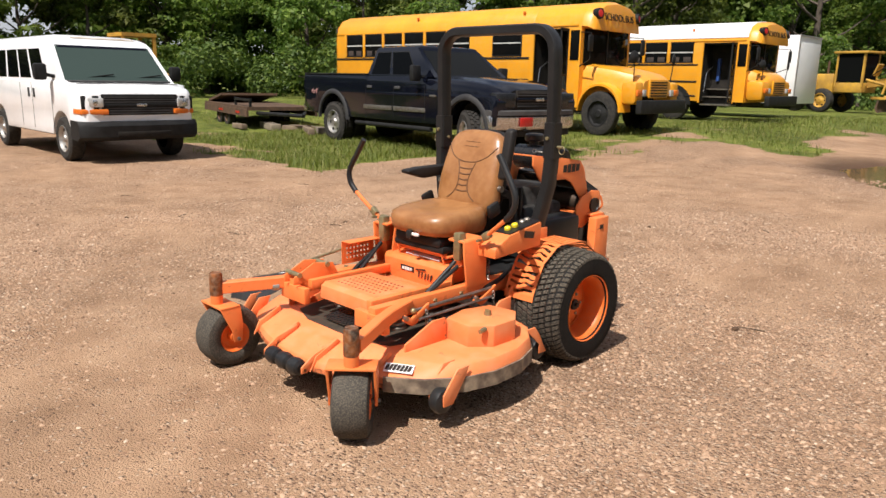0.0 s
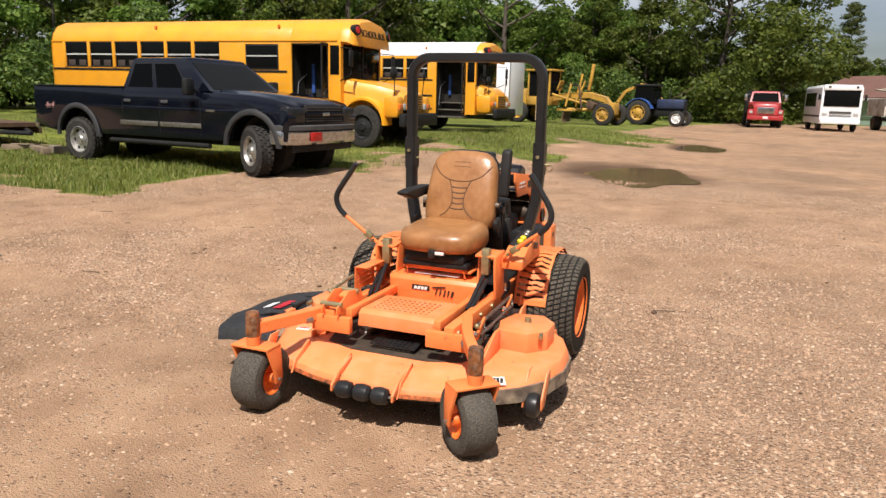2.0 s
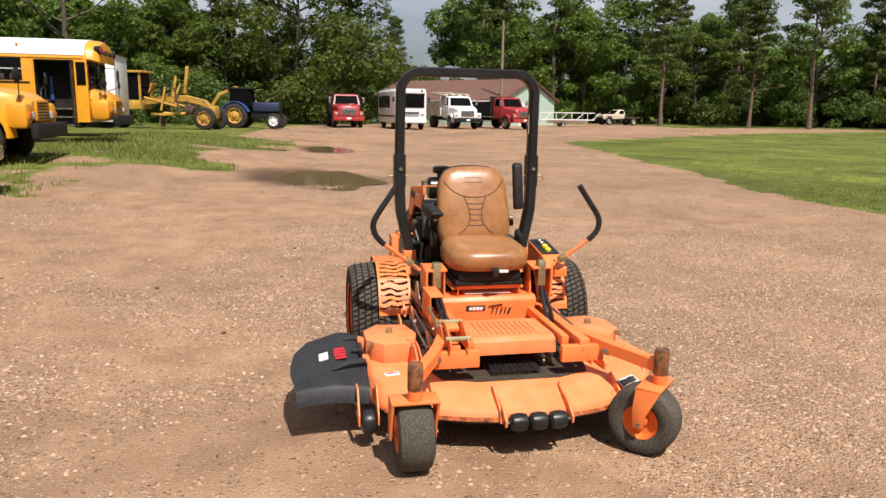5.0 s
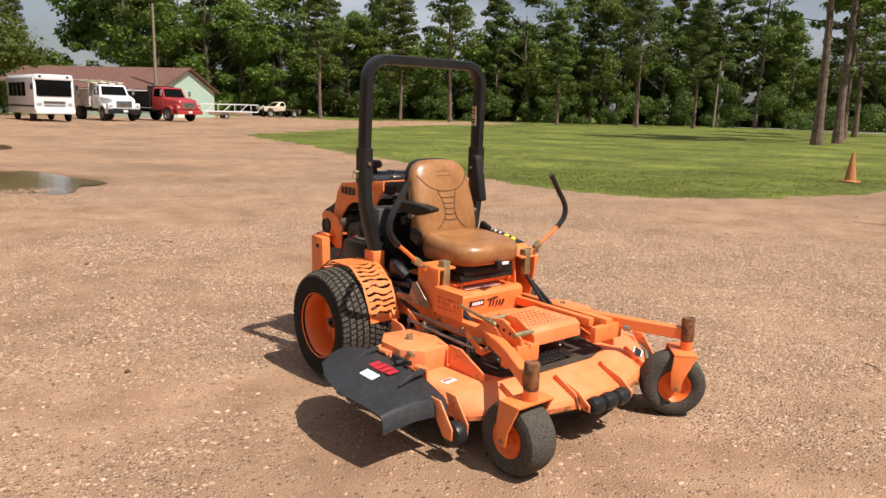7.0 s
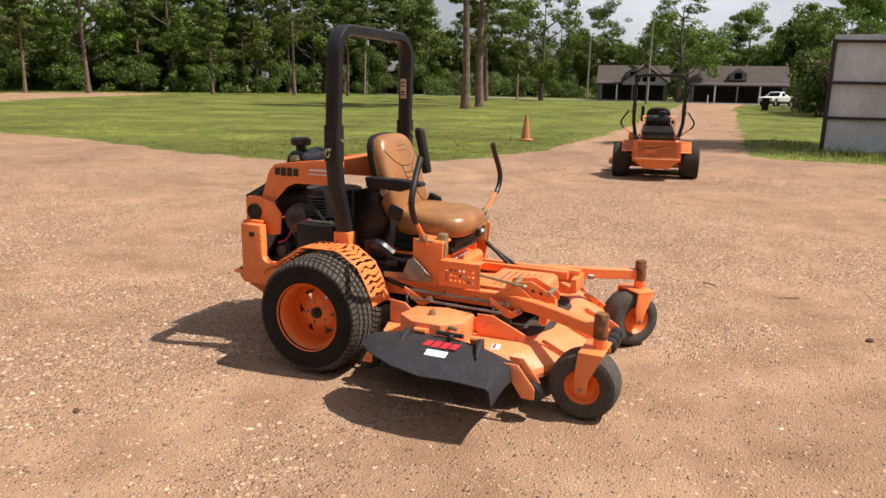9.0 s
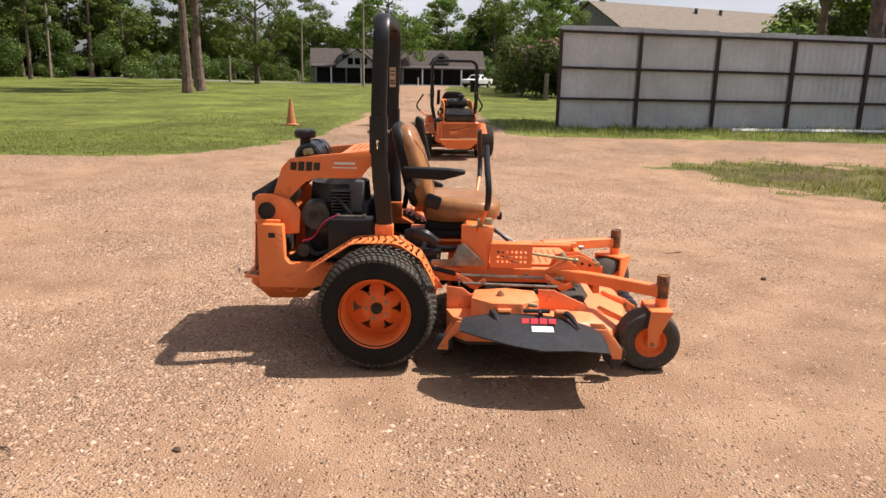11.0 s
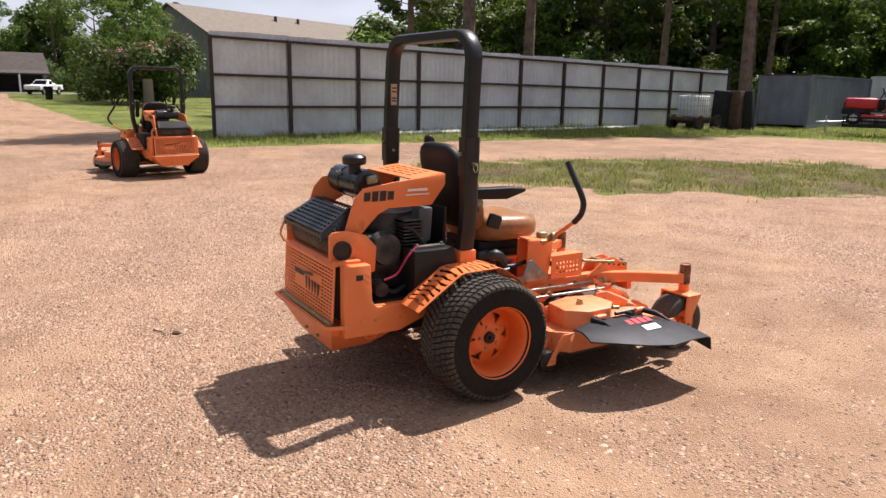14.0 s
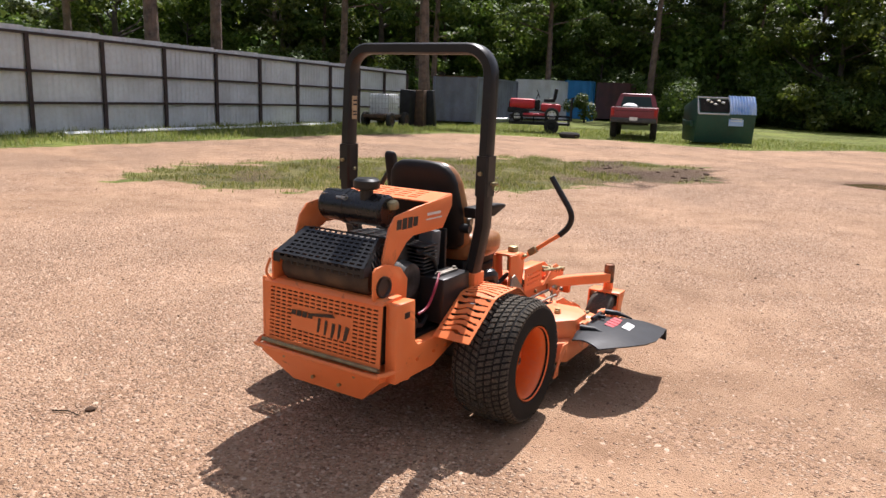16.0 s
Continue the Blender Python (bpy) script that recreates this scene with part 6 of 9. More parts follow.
    for y, dx in ((-1.0, -0.14), (-0.9, -0.04), (-0.6, 0.02), (0.0, 0.03), (0.6, 0.02), (0.9, -0.04), (1.0, -0.14)):
        bump.append([Vector((px + dx, y, pz)) for px, pz in ((0.6, 0.40), (0.88, 0.38), (0.96, 0.44), (0.97, 0.62), (0.91, 0.69), (0.6, 0.70))])
    part("front_bumper", B().loft(bump), M_BLACKTRIM, t, "black plastic bumper")
    part("air_slot", B().box((0.985, 0, 0.49), (0.03, 0.9, 0.07), bevel=0.01), M_DARKIN, t)
    part("underbody", B().box((-2, 0, 0.45), (5.0, 1.4, 0.2)), M_BLACKTRIM, t)
    return t


def school_bus(m, label, nose, roofmat, length, side_stripes=True):
    """Origin under the front axle; x points ahead; the door is on the -y side and stands open."""
    t = thing("school_bus", m, label, "school bus", "parked school buses")
    lo, wl = 0.62, 1.2
    sec = lambda top, y0=-1.2: [(y0, lo), (1.2, lo), (1.2, 2.42), (1.14, 2.66), (0.98, 2.85), (0.65, 2.98), (0, top), (-0.65, 2.98), (-0.98, 2.85), (-1.14, 2.66), (y0 if y0 == -1.2 else -1.2, 2.42)]
    rear, d0, d1, front = -length, -1.76, -0.62, -0.28
    ax = 0.3 if nose > 1 else d0 - 0.85
    b = B()
    b.prism(sec(3.05), "x", rear + 0.1, d0, 0.02)
    b.prism([(p[0], p[1]) for p in [(-0.45, lo), (1.2, lo), (1.2, 2.42), (-0.45, 2.42)]], "x", d0, d1)
    b.prism([(1.2, 2.40), (1.14, 2.66), (0.98, 2.85), (0.65, 2.98), (0, 3.05), (-0.65, 2.98), (-0.98, 2.85), (-1.14, 2.66), (-1.2, 2.40)], "x", d0, d1)
    b.prism(sec(3.05), "x", d1, front)
    body = part("body", b, M_BUSY, t)
    ring = lambda x, k, dz: [Vector((x, y * k, z * 1.0 - dz)) for y, z in [(1.2, 2.44), (1.14, 2.66), (0.98, 2.85), (0.65, 2.98), (0, 3.05), (-0.65, 2.98), (-0.98, 2.85), (-1.14, 2.66), (-1.2, 2.44)]]
    part("front_cap", B().loft([ring(front, 1.0, 0), ring(front + 0.18, 0.985, 0.02), ring(front + 0.30, 0.94, 0.07), [Vector((front + 0.34, p.y, 2.44 + (p.z - 2.44) * 0.75)) for p in ring(0, 0.88, 0.1)]]), M_BUSY, body)
    if roofmat is not M_BUSY:
        part("roof", B().loft([[Vector((x, y, z)) for y, z in [(1.188, 2.54), (1.158, 2.672), (0.99, 2.868), (0.655, 2.998), (0, 3.07), (-0.655, 2.998), (-0.99, 2.868), (-1.158, 2.672), (-1.188, 2.54), (-1.12, 2.56), (0, 3.0), (1.12, 2.56)]] for x in (rear + 0.1, front - 0.05)]), roofmat, body, "white painted roof")
    for word, y in (("SCHOOL", -0.25), ("BUS", 0.48)):
        letters("front_lettering", word, 0.24, M_BLACKTRIM, body, pose(front + 0.355, y, 2.66, 78, 0, 90), 0.006)
    part("rear_cap", B().loft([[Vector((rear + 0.1, y, z)) for y, z in sec(3.05)], [Vector((rear, y * 0.95, lo + (z - lo) * 0.965)) for y, z in sec(3.05)]]), M_BUSY, body)
    # windscreen, header lamps
    part("windscreen", B().box((front + 0.012, 0, 1.98), (0.03, 2.12, 0.82), bevel=0.01), M_PANE, body)
    part("screen_post", B().box((front + 0.03, 0, 1.98), (0.03, 0.05, 0.86)), M_BLACKTRIM, body)
    for s in (-1, 1):
        part("hood_lamp", B().lathe((front + 0.22, s * 0.92, 2.70), (1, s * 0.25, 0.1), [(0.13, 0), (0.13, 0.1), (0.12, 0.16), (0.10, 0.165), (0, 0.14)], 18), M_BLACKTRIM, body)
        part("flasher", B().lathe((front + 0.36, s * 0.955, 2.715), (1, s * 0.25, 0.1), [(0.095, 0), (0.08, 0.02), (0, 0.025)], 16), M_REDLENS, body)
        # side windows: two sliding panes in each frame
        last = d0 - (2.0 if nose > 1 else 0.25)
        for k in range(12):
            x = rear + 0.62 + 0.92 * k
            if x + 0.82 > last:
                break
            w = part("side_window", B().box((x + 0.41, s * 1.200, 2.12), (0.80, 0.016, 0.62), bevel=0.004), M_PANE, body)
            part("window_bar", B().box((x + 0.41, s * 1.212, 2.12), (0.78, 0.014, 0.035)), M_CAGE_W, w)
            for z in (2.425, 1.815):
                part("window_rail", B().box((x + 0.41, s * 1.206, z), (0.82, 0.016, 0.03)), M_BLACKTRIM, w)
            part("window_post", B().box((x - 0.05, s * 1.212, 2.12), (0.10, 0.024, 0.66), bevel=0.006), M_BUSY, w)
            for q, z in ((-0.2, 2.02), (0.2, 2.02)):
                part("seat_top", B().box((x + 0.41 + q, s * 1.203, z - 0.12), (0.26, 0.012, 0.16), bevel=0.005), M_SEATB, w)
        for z, h in ((1.74, 0.05), (1.22, 0.06), (0.78, 0.05)):
            if side_stripes:
                part("rub_rail", B().box(((rear + d0) / 2, s * 1.207, z), (d0 - rear - 0.2, 0.02, h), bevel=0.006), M_BLACKTRIM, body)
        part("drip_rail", B().box(((rear + front) / 2, s * 1.207, 2.46), (front - rear - 0.2, 0.025, 0.03)), M_BUSY, body)
        road_wheel(t, (rear + 2.6, s * 1.07, 0.5), s, 0.5, 0.3, M_RUST)
        road_wheel(t, (ax, s * (1.02 if nose > 1 else 1.08), 0.5), s, 0.5, 0.28, M_BLACKTRIM)
        wa = B().loft([[Vector((rr * math.cos(a) + rear + 2.6, s * (1.2 + dy), 0.5 + rr * math.sin(a))) for rr, dy in ((0.0, 0.004), (0.62, 0.004))] for a in [math.pi * k / 12 for k in range(13)]], cap=False, closed=False)
        part("wheel_well", wa, M_BLACKTRIM, body)
        if nose <= 1:
            part("wheel_well", B().loft([[Vector((rr * math.cos(a) + ax, s * 1.204, 0.5 + rr * math.sin(a))) for rr in (0.0, 0.62)] for a in [math.pi * k / 12 for k in range(13)]], cap=False, closed=False), M_BLACKTRIM, body)
        part("mirror", B().box((front + 0.35, s * 1.30, 2.05), (0.05, 0.2, 0.36), bevel=0.02).tube([(front, s * 1.2, 2.3), (front + 0.35, s * 1.3, 2.28), (front + 0.35, s * 1.3, 1.7), (front, s * 1.2, 1.55)], 0.014, 6), M_BLACKTRIM, body)
    part("entry_post", B().box((d0 + 0.02, -1.19, 1.5), (0.05, 0.04, 1.85)).box((d1 - 0.02, -1.19, 1.5), (0.05, 0.04, 1.85)), M_BUSY, body)
    if nose > 1:
        dp = part("driver_panel", B().box((d0 - 0.86, -1.203, 2.08), (1.02, 0.02, 0.60), bevel=0.04), M_BLACKTRIM, body)
        part("pane", B().box((d0 - 0.86, -1.211, 2.08), (0.94, 0.012, 0.52), bevel=0.004), M_PANE, dp)
        part("window_bar", B().box((d0 - 0.86, -1.219, 2.10), (0.94, 0.012, 0.03)), M_CAGE_W, dp)
    part("corner_pane", B().box(((d1 + front) / 2, -1.206, 2.02), (0.26, 0.02, 0.66), bevel=0.02), M_PANE, body)
    part("stop_sign_bracket", B().box((d0 - 1.2, 1.22, 1.55), (0.3, 0.03, 0.3), bevel=0.02), M_REDLENS, body)
    door = part("door", B().box((d1 - 0.03, -1.36, 2.36), (0.04, 0.34, 0.06)).box((d1 - 0.03, -1.36, 0.60), (0.04, 0.34, 0.06)).box((d1 - 0.03, -1.51, 1.48), (0.04, 0.04, 1.8)).box((d1 - 0.03, -1.21, 1.48), (0.04, 0.04, 1.8)).box((d1 - 0.03, -1.36, 1.35), (0.04, 0.3, 0.05)), M_BLACKTRIM, body, "open folding door with glass")
    for z, h in ((1.86, 0.95), (0.98, 0.70)):
        part("door_glass", B().box((d1 - 0.03, -1.36, z), (0.012, 0.27, h)), M_CLEAR, door)
    for k in range(3):
        part("entry_step", B().box(((d0 + d1) / 2, -0.95 + 0.2 * k, 0.52 + 0.24 * k), (1.08, 0.32, 0.04)), M_STEEL, body)
    # dark sheets over the yellow walls stand in for the unlit bus interior
    part("entry_shade_sheet", B().box(((d0 + d1) / 2, -0.464, 1.5), (1.12, 0.02, 1.75)), M_DARKIN, body)
    for x in (d0 + 0.012, d1 - 0.012):
        part("entry_shade_sheet", B().box((x, -0.80, 1.5), (0.02, 0.70, 1.75)), M_DARKIN, body)
    part("entry_shade_sheet", B().box(((d0 + d1) / 2, -0.82, 2.385), (1.12, 0.74, 0.02)), M_DARKIN, body)
    part("grab_rail", B().tube([(d0 + 0.12, -1.1, 0.9), (d0 + 0.12, -1.0, 1.5), (d0 + 0.12, -0.6, 1.7)], 0.018, 6), M_CHROME, body)
    part("seat_back", B().box((d0 + 0.3, -0.5, 1.6), (0.1, 0.1, 0.7), bevel=0.02), M_BLUE, body)
    # nose
    nl = nose
    hood = B()
    rings = []
    for x, hw, z0, z1 in ((front, 1.02, 0.9, 1.62), (front + nl * 0.5, 0.94, 0.9, 1.52), (front + nl * 0.88, 0.82, 0.9, 1.40), (front + nl, 0.74, 0.92, 1.28)):
        rings.append([Vector((x, y * hw, z)) for y, z in ((-1, z0), (1, z0), (1.0, z1 - 0.2), (0.9, z1 - 0.05), (0.6, z1), (-0.6, z1), (-0.9, z1 - 0.05), (-1.0, z1 - 0.2))])
    part("hood", hood.loft(rings), M_BUSY, body)
    gx = front + nl
    if nl <= 0.9:
        part("lower_nose", B().box((front + nl * 0.5, 0, 0.98), (nl, 2.3, 0.62), bevel=0.14), M_BUSY, body)
    part("grille", B().box((gx + 0.02, 0, 1.08), (0.05, 0.95, 0.42), bevel=0.02), M_BUSY, body)
    for k in range(6):
        part("grille_slot", B().box((gx + 0.048, 0, 0.92 + 0.06 * k), (0.012, 0.84, 0.026)), M_BLACKTRIM, body)
    for s in (-1, 1):
        fw = B()
        fx = ax
        fw.loft([[Vector((fx + rr * math.cos(a), y, 0.55 + rr * math.sin(a) * 0.98)) for rr, y in ((0.60, s * 0.70), (0.66, s * 0.70), (0.66, s * 1.12), (0.63, s * 1.17), (0.58, s * 1.17))] for a in [math.pi * (0.0 + 1.0 * k / 14) for k in range(15)]])
        if nl > 0.9:
            part("front_fender", fw, M_BUSY, body)
        else:
            fw.bm.free()
        if nl > 0.9:
            part("fender_front", B().box((gx - 0.18, s * 0.92, 0.98), (0.42, 0.42, 0.5), bevel=0.09), M_BUSY, body)
        part("headlamp", B().box((gx + 0.03, s * 0.72, 0.98), (0.06, 0.17, 0.15), bevel=0.02), M_LENS, body)
        part("turn_lamp", B().box((gx + 0.02, s * 0.96, 0.98), (0.08, 0.24, 0.14), bevel=0.02), M_AMBER, body)
        part("cross_mirror", B().lathe((gx - 0.15, s * 1.02, 1.75), (1, s * 0.3, 0), [(0.14, 0), (0.14, 0.02), (0.08, 0.06), (0, 0.07)], 16).tube([(gx - 0.15, s * 0.95, 1.2), (gx - 0.12, s * 1.02, 1.75)], 0.014, 6), M_BLACKTRIM, body)
    part("front_bumper", B().box((gx + 0.16, 0, 0.68), (0.16, 2.36, 0.30), bevel=0.03), M_BLACKTRIM, body)
    part("underbody", B().box((rear / 2, 0, 0.6), (length - 1, 1.6, 0.2)), M_BLACKTRIM, t)
    for k in range(2):
        part("roof_lamp", B().box((d0 - 0.4 - 4 * k, -1.08, 2.80), (0.06, 0.06, 0.08), bevel=0.01), M_AMBER, body)
    return t


def small_pickup(m, mat, label, flat=False, lift=0.0):
    """Seen far off; x ahead."""
    t = thing("pickup_truck", m, label, "pickup truck")
    z = lift
    outline = [(2.45, 0.55 + z), (2.45, 0.95 + z), (2.3, 1.02 + z), (0.95, 1.08 + z), (-0.35, 1.08 + z)] + ([(-0.35, 0.6 + z)] if flat else [(-2.5, 1.08 + z), (-2.52, 0.55 + z)] + [(-2.1, 0.5 + z)] + list(reversed(arch(-1.6, 0.42, 0.5 + z, 8, 0.45 + z)))) + list(reversed(arch(1.6, 0.42, 0.5 + z, 8, 0.45 + z)))
    part("body", B().prism(outline, "y", -0.88, 0.88, 0.035), mat, t)
    house_of_glass(t, -0.45, 1.0, -0.32, 0.35, 1.06 + z, 1.55 + z, 0.84, 0.68, mat, [(0.1, 0.62)], M_PANE, True, M_PANEG)
    for s in (-1, 1):
        for x in (-1.6, 1.6):
            road_wheel(t, (x, s * 0.76, 0.37 + z * 0.3), s, 0.37 + z * 0.3, 0.25)
        part("tail_lamp" if not flat else "headlamp", B().box((-2.52 if not flat else 2.46, s * 0.80, 0.9 + z), (0.03, 0.12, 0.26)), M_REDLENS if not flat else M_LENS, t)
    if flat:
        part("flat_bed", B().box((-1.45, 0, 0.72 + z), (2.1, 1.7, 0.1)), M_RUST, t)
    else:
        part("bed_floor", B().box((-1.45, 0, 1.085 + z), (2.0, 1.5, 0.02)), M_BLACKTRIM, t)
        part("rear_bumper", B().box((-2.6, 0, 0.60 + z), (0.12, 1.7, 0.18), bevel=0.03), M_GREYTRIM, t)
        part("rear_plate", B().box((-2.67, 0, 0.66 + z), (0.02, 0.3, 0.13)), M_WHITE, t)
        part("tailgate_gap", B().box((-2.523, 0, 0.95 + z), (0.01, 1.4, 0.012)), M_BLACKTRIM, t)
        part("bed_load", B().ball((-1.6, 0.2, 1.12 + z), (0.4, 0.3, 0.12), 10, 6), M_WHITE, t)
    part("underbody", B().box((0, 0, 0.5 + z), (4.4, 1.1, 0.18)), M_BLACKTRIM, t)
    part("front_bumper", B().box((2.5, 0, 0.6 + z), (0.14, 1.7, 0.18), bevel=0.03), M_BLACKTRIM if flat else M_CHROME, t)
    return t


def work_truck(m, mat, label, bed, boards=False):
    """Medium dump truck; x ahead, origin under the front axle."""
    t = thing("dump_truck", m, label, "truck", "parked work trucks")
    hood = [[Vector((x, y * hw, z)) for y, z in ((-1, 0.85), (1, 0.85), (1, z1 - 0.15), (0.85, z1), (-0.85, z1), (-1, z1 - 0.15))] for x, hw, z1 in ((-0.5, 0.98, 1.72), (0.4, 0.86, 1.66), (0.95, 0.78, 1.55), (1.02, 0.74, 1.45))]
    part("hood", B().loft(hood), mat, t)
    for s in (-1, 1):
        part("front_fender", B().loft([[Vector((rr * math.cos(a), y, 0.5 + rr * math.sin(a))) for rr, y in ((0.56, s * 0.6), (0.62, s * 0.6), (0.62, s * 1.08), (0.55, s * 1.1))] for a in [math.pi * k / 12 for k in range(13)]]), mat, t)
        part("lamp_pod", B().box((0.85, s * 0.92, 1.0), (0.4, 0.32, 0.4), bevel=0.06), mat, t)
        part("headlamp", B().box((1.06, s * 0.9, 1.02), (0.04, 0.2, 0.16), bevel=0.02), M_LENS, t)
        road_wheel(t, (0, s * 0.95, 0.48), s, 0.48, 0.28, M_STEEL)
        road_wheel(t, (-3.9, s * 0.95, 0.48), s, 0.48, 0.5, M_RUST)
        part("mirror", B().box((-0.35, s * 1.25, 2.0), (0.06, 0.18, 0.4), bevel=0.02).tube([(-0.5, s * 1.0, 2.2), (-0.35, s * 1.25, 2.2), (-0.35, s * 1.25, 1.75), (-0.5, s * 1.0, 1.7)], 0.015, 6), M_CHROME, t)
    part("lower_cab", B().box((-1.1, 0, 1.25), (1.3, 2.0, 0.9), bevel=0.04), mat, t)
    house_of_glass(t, -1.75, -0.42, -1.68, -0.72, 1.68, 2.35, 0.98, 0.86, mat, [(0.15, 0.85)], M_PANE)
    part("grille", B().box((1.03, 0, 1.14), (0.05, 1.05, 0.42), bevel=0.02), M_CHROME, t)
    for k in range(5):
        part("grille_bar", B().box((1.06, 0, 0.98 + 0.08 * k), (0.012, 0.95, 0.025)), M_BLACKTRIM, t)
    part("front_bumper", B().box((1.12, 0, 0.66), (0.16, 2.2, 0.28), bevel=0.03), mat if mat is not M_VANW else M_BLACKTRIM, t)
    part("front_plate", B().box((1.21, 0.0, 0.68), (0.02, 0.3, 0.15)), M_WHITE, t)
    part("chassis", B().box((-2.3, 0, 0.75), (5.4, 0.9, 0.25)), M_BLACKTRIM, t)
    part("dump_body", B().box((-3.7, 0, 1.0), (3.6, 2.3, 0.1)).box((-3.7, -1.12, 1.55), (3.6, 0.06, 1.1)).box((-3.7, 1.12, 1.55), (3.6, 0.06, 1.1)).box((-1.93, 0, 1.75), (0.08, 2.3, 1.5)), bed, t)
    if boards:
        for k in range(4):
            part("board", B().box((-3.3 + 0.02 * k, -0.8 + 0.5 * k, 2.62 + 0.05 * (k % 2)), (4.0, 0.4, 0.09), (0, 3, 2 * k - 3)), M_BEIGE, t)
    return t


def shuttle_bus(m):
    t = thing("shuttle_bus", m, "boxy white shuttle bus with large windscreen", "bus")
    part("body", B().prism([(-1.12, 0.45), (1.12, 0.45), (1.12, 2.6), (1.0, 2.78), (-1.0, 2.78), (-1.12, 2.6)], "x", -6.4, 0.0, 0.03), M_VANW, t)
    part("roof_fairing", B().box((0.0, 0, 2.62), (0.25, 2.1, 0.34), bevel=0.08), M_VANW, t)
    part("windscreen", B().box((0.02, 0, 1.98), (0.06, 1.95, 0.95), bevel=0.03), M_PANE, t)
    for z, h, mat in ((1.15, 0.12, M_GREYTRIM), (0.95, 0.05, M_GREYTRIM)):
        part("grille", B().box((0.03, 0, z), (0.05, 1.2, h), bevel=0.01), mat, t)
    for s in (-1, 1):
        part("headlamp", B().box((0.03, s * 0.85, 1.05), (0.06, 0.26, 0.16), bevel=0.02), M_LENS, t)
        part("marker_lamp", B().box((0.13, s * 0.75, 2.66), (0.03, 0.14, 0.12)), M_BLACKTRIM, t)
        road_wheel(t, (-1.0, s * 0.98, 0.42), s, 0.42, 0.25, M_RUST)
        road_wheel(t, (-4.8, s * 0.98, 0.42), s, 0.42, 0.25, M_RUST)
        for k in range(4):
            part("side_window", B().box((-2.3 - 1.05 * k, s * 1.124, 1.9), (0.95, 0.02, 0.85), bevel=0.02), M_TINT, t)
        part("mirror", B().box((0.15, s * 1.25, 2.05), (0.06, 0.14, 0.34), bevel=0.02), M_BLACKTRIM, t)
    part("door", B().box((-0.85, 1.124, 1.5), (0.8, 0.02, 1.9), bevel=0.01), M_TINT, t)
    part("side_trim", B().box((-3.2, -1.125, 0.9), (6.3, 0.02, 0.12)), M_GREYTRIM, t)
    part("front_bumper", B().box((0.1, 0, 0.6), (0.2, 2.2, 0.3), bevel=0.05), M_VANW, t)
    return t


def grader(m):
    """x ahead."""
    t = thing("road_grader", m, "yellow motor grader with glazed cab on grass", "grader")
    part("engine_house", B().box((-3.4, 0, 1.5), (2.2, 1.2, 1.0), bevel=0.08).box((-4.3, 0, 1.35), (0.5, 1.1, 0.8), bevel=0.1), M_CATY, t)
    for s in (-1, 1):
        for x in (-4.1, -2.6):
            road_wheel(t, (x, s * 0.95, 0.62), s, 0.62, 0.4, M_CATY)
        road_wheel(t, (2.9, s * 0.95, 0.62), s, 0.62, 0.36, M_CATY)
        for x in (-2.15, -0.75):
            part("cab_post", B().box((x, s * 0.62, 2.2), (0.1, 0.1, 1.75)), M_CATY, t)
        part("cab_glass", B().box((-1.45, s * 0.63, 2.3), (1.3, 0.02, 1.4)), M_PANE, t)
        part("lift_arm", B().cyl((0.6, s * 0.5, 2.3), (0.4, s * 0.7, 1.0), 0.06, seg=10), M_CATY, t)
    part("cab_roof", B().box((-1.45, 0, 3.08), (1.8, 1.55, 0.12), bevel=0.03), M_CATY, t)
    part("cab_base", B().box((-1.45, 0, 1.3), (1.5, 1.3, 0.5), bevel=0.04), M_CATY, t)
    part("windscreen", B().box((-0.74, 0, 2.3), (0.02, 1.15, 1.4)), M_PANE, t)
    part("rear_window", B().box((-2.16, 0, 2.3), (0.02, 1.15, 1.4)), M_PANE, t)
    part("main_beam", sweep(B(), [(-0.8, 0, 1.45), (0.3, 0, 1.62), (1.6, 0, 1.68), (2.6, 0, 1.45), (3.0, 0, 0.9)], (0, 1, 0), 0.34, 0.36, 0.15), M_CATY, t)
    part("front_axle", B().box((2.9, 0, 0.72), (0.3, 1.8, 0.25), bevel=0.04).box((3.15, 0, 0.95), (0.25, 0.8, 0.7), bevel=0.05), M_CATY, t)
    part("draw_bar", B().cyl((2.6, 0, 0.85), (0.4, 0.45, 0.85), 0.09, seg=8).cyl((2.6, 0, 0.85), (0.4, -0.45, 0.85), 0.09, seg=8).lathe((0.3, 0, 0.75), (0, 0, 1), [(0.75, 0), (0.75, 0.12), (0.6, 0.12), (0.6, 0)], 20), M_CATY, t)
    part("blade", B().prism([(0.15, 0.12), (0.05, 0.35), (0.12, 0.72), (0.2, 0.72), (0.14, 0.35), (0.22, 0.12)], "y", -1.8, 1.8).move(pose(0, 0, 0, 0, 0, 20)), M_RUST, t, "rusty curved grader blade")
    part("cylinder", B().cyl((0.9, 0.3, 2.9), (0.7, 0.2, 1.6), 0.07, seg=10).cyl((1.4, -0.3, 2.5), (0.9, -0.5, 1.2), 0.06, seg=10), M_CATY, t)
    part("exhaust", B().cyl((-3.2, 0.3, 2.0), (-3.2, 0.3, 2.7), 0.06, seg=10), M_RUST, t)
    part("control_post", B().box((-0.35, 0, 2.2), (0.08, 0.5, 0.6), (0, 20, 0)), M_CATY, t)
    part("front_mast", B().box((1.5, 0.25, 2.7), (0.16, 0.16, 1.5), (0, 8, 0), 0.02), M_CATY, t)
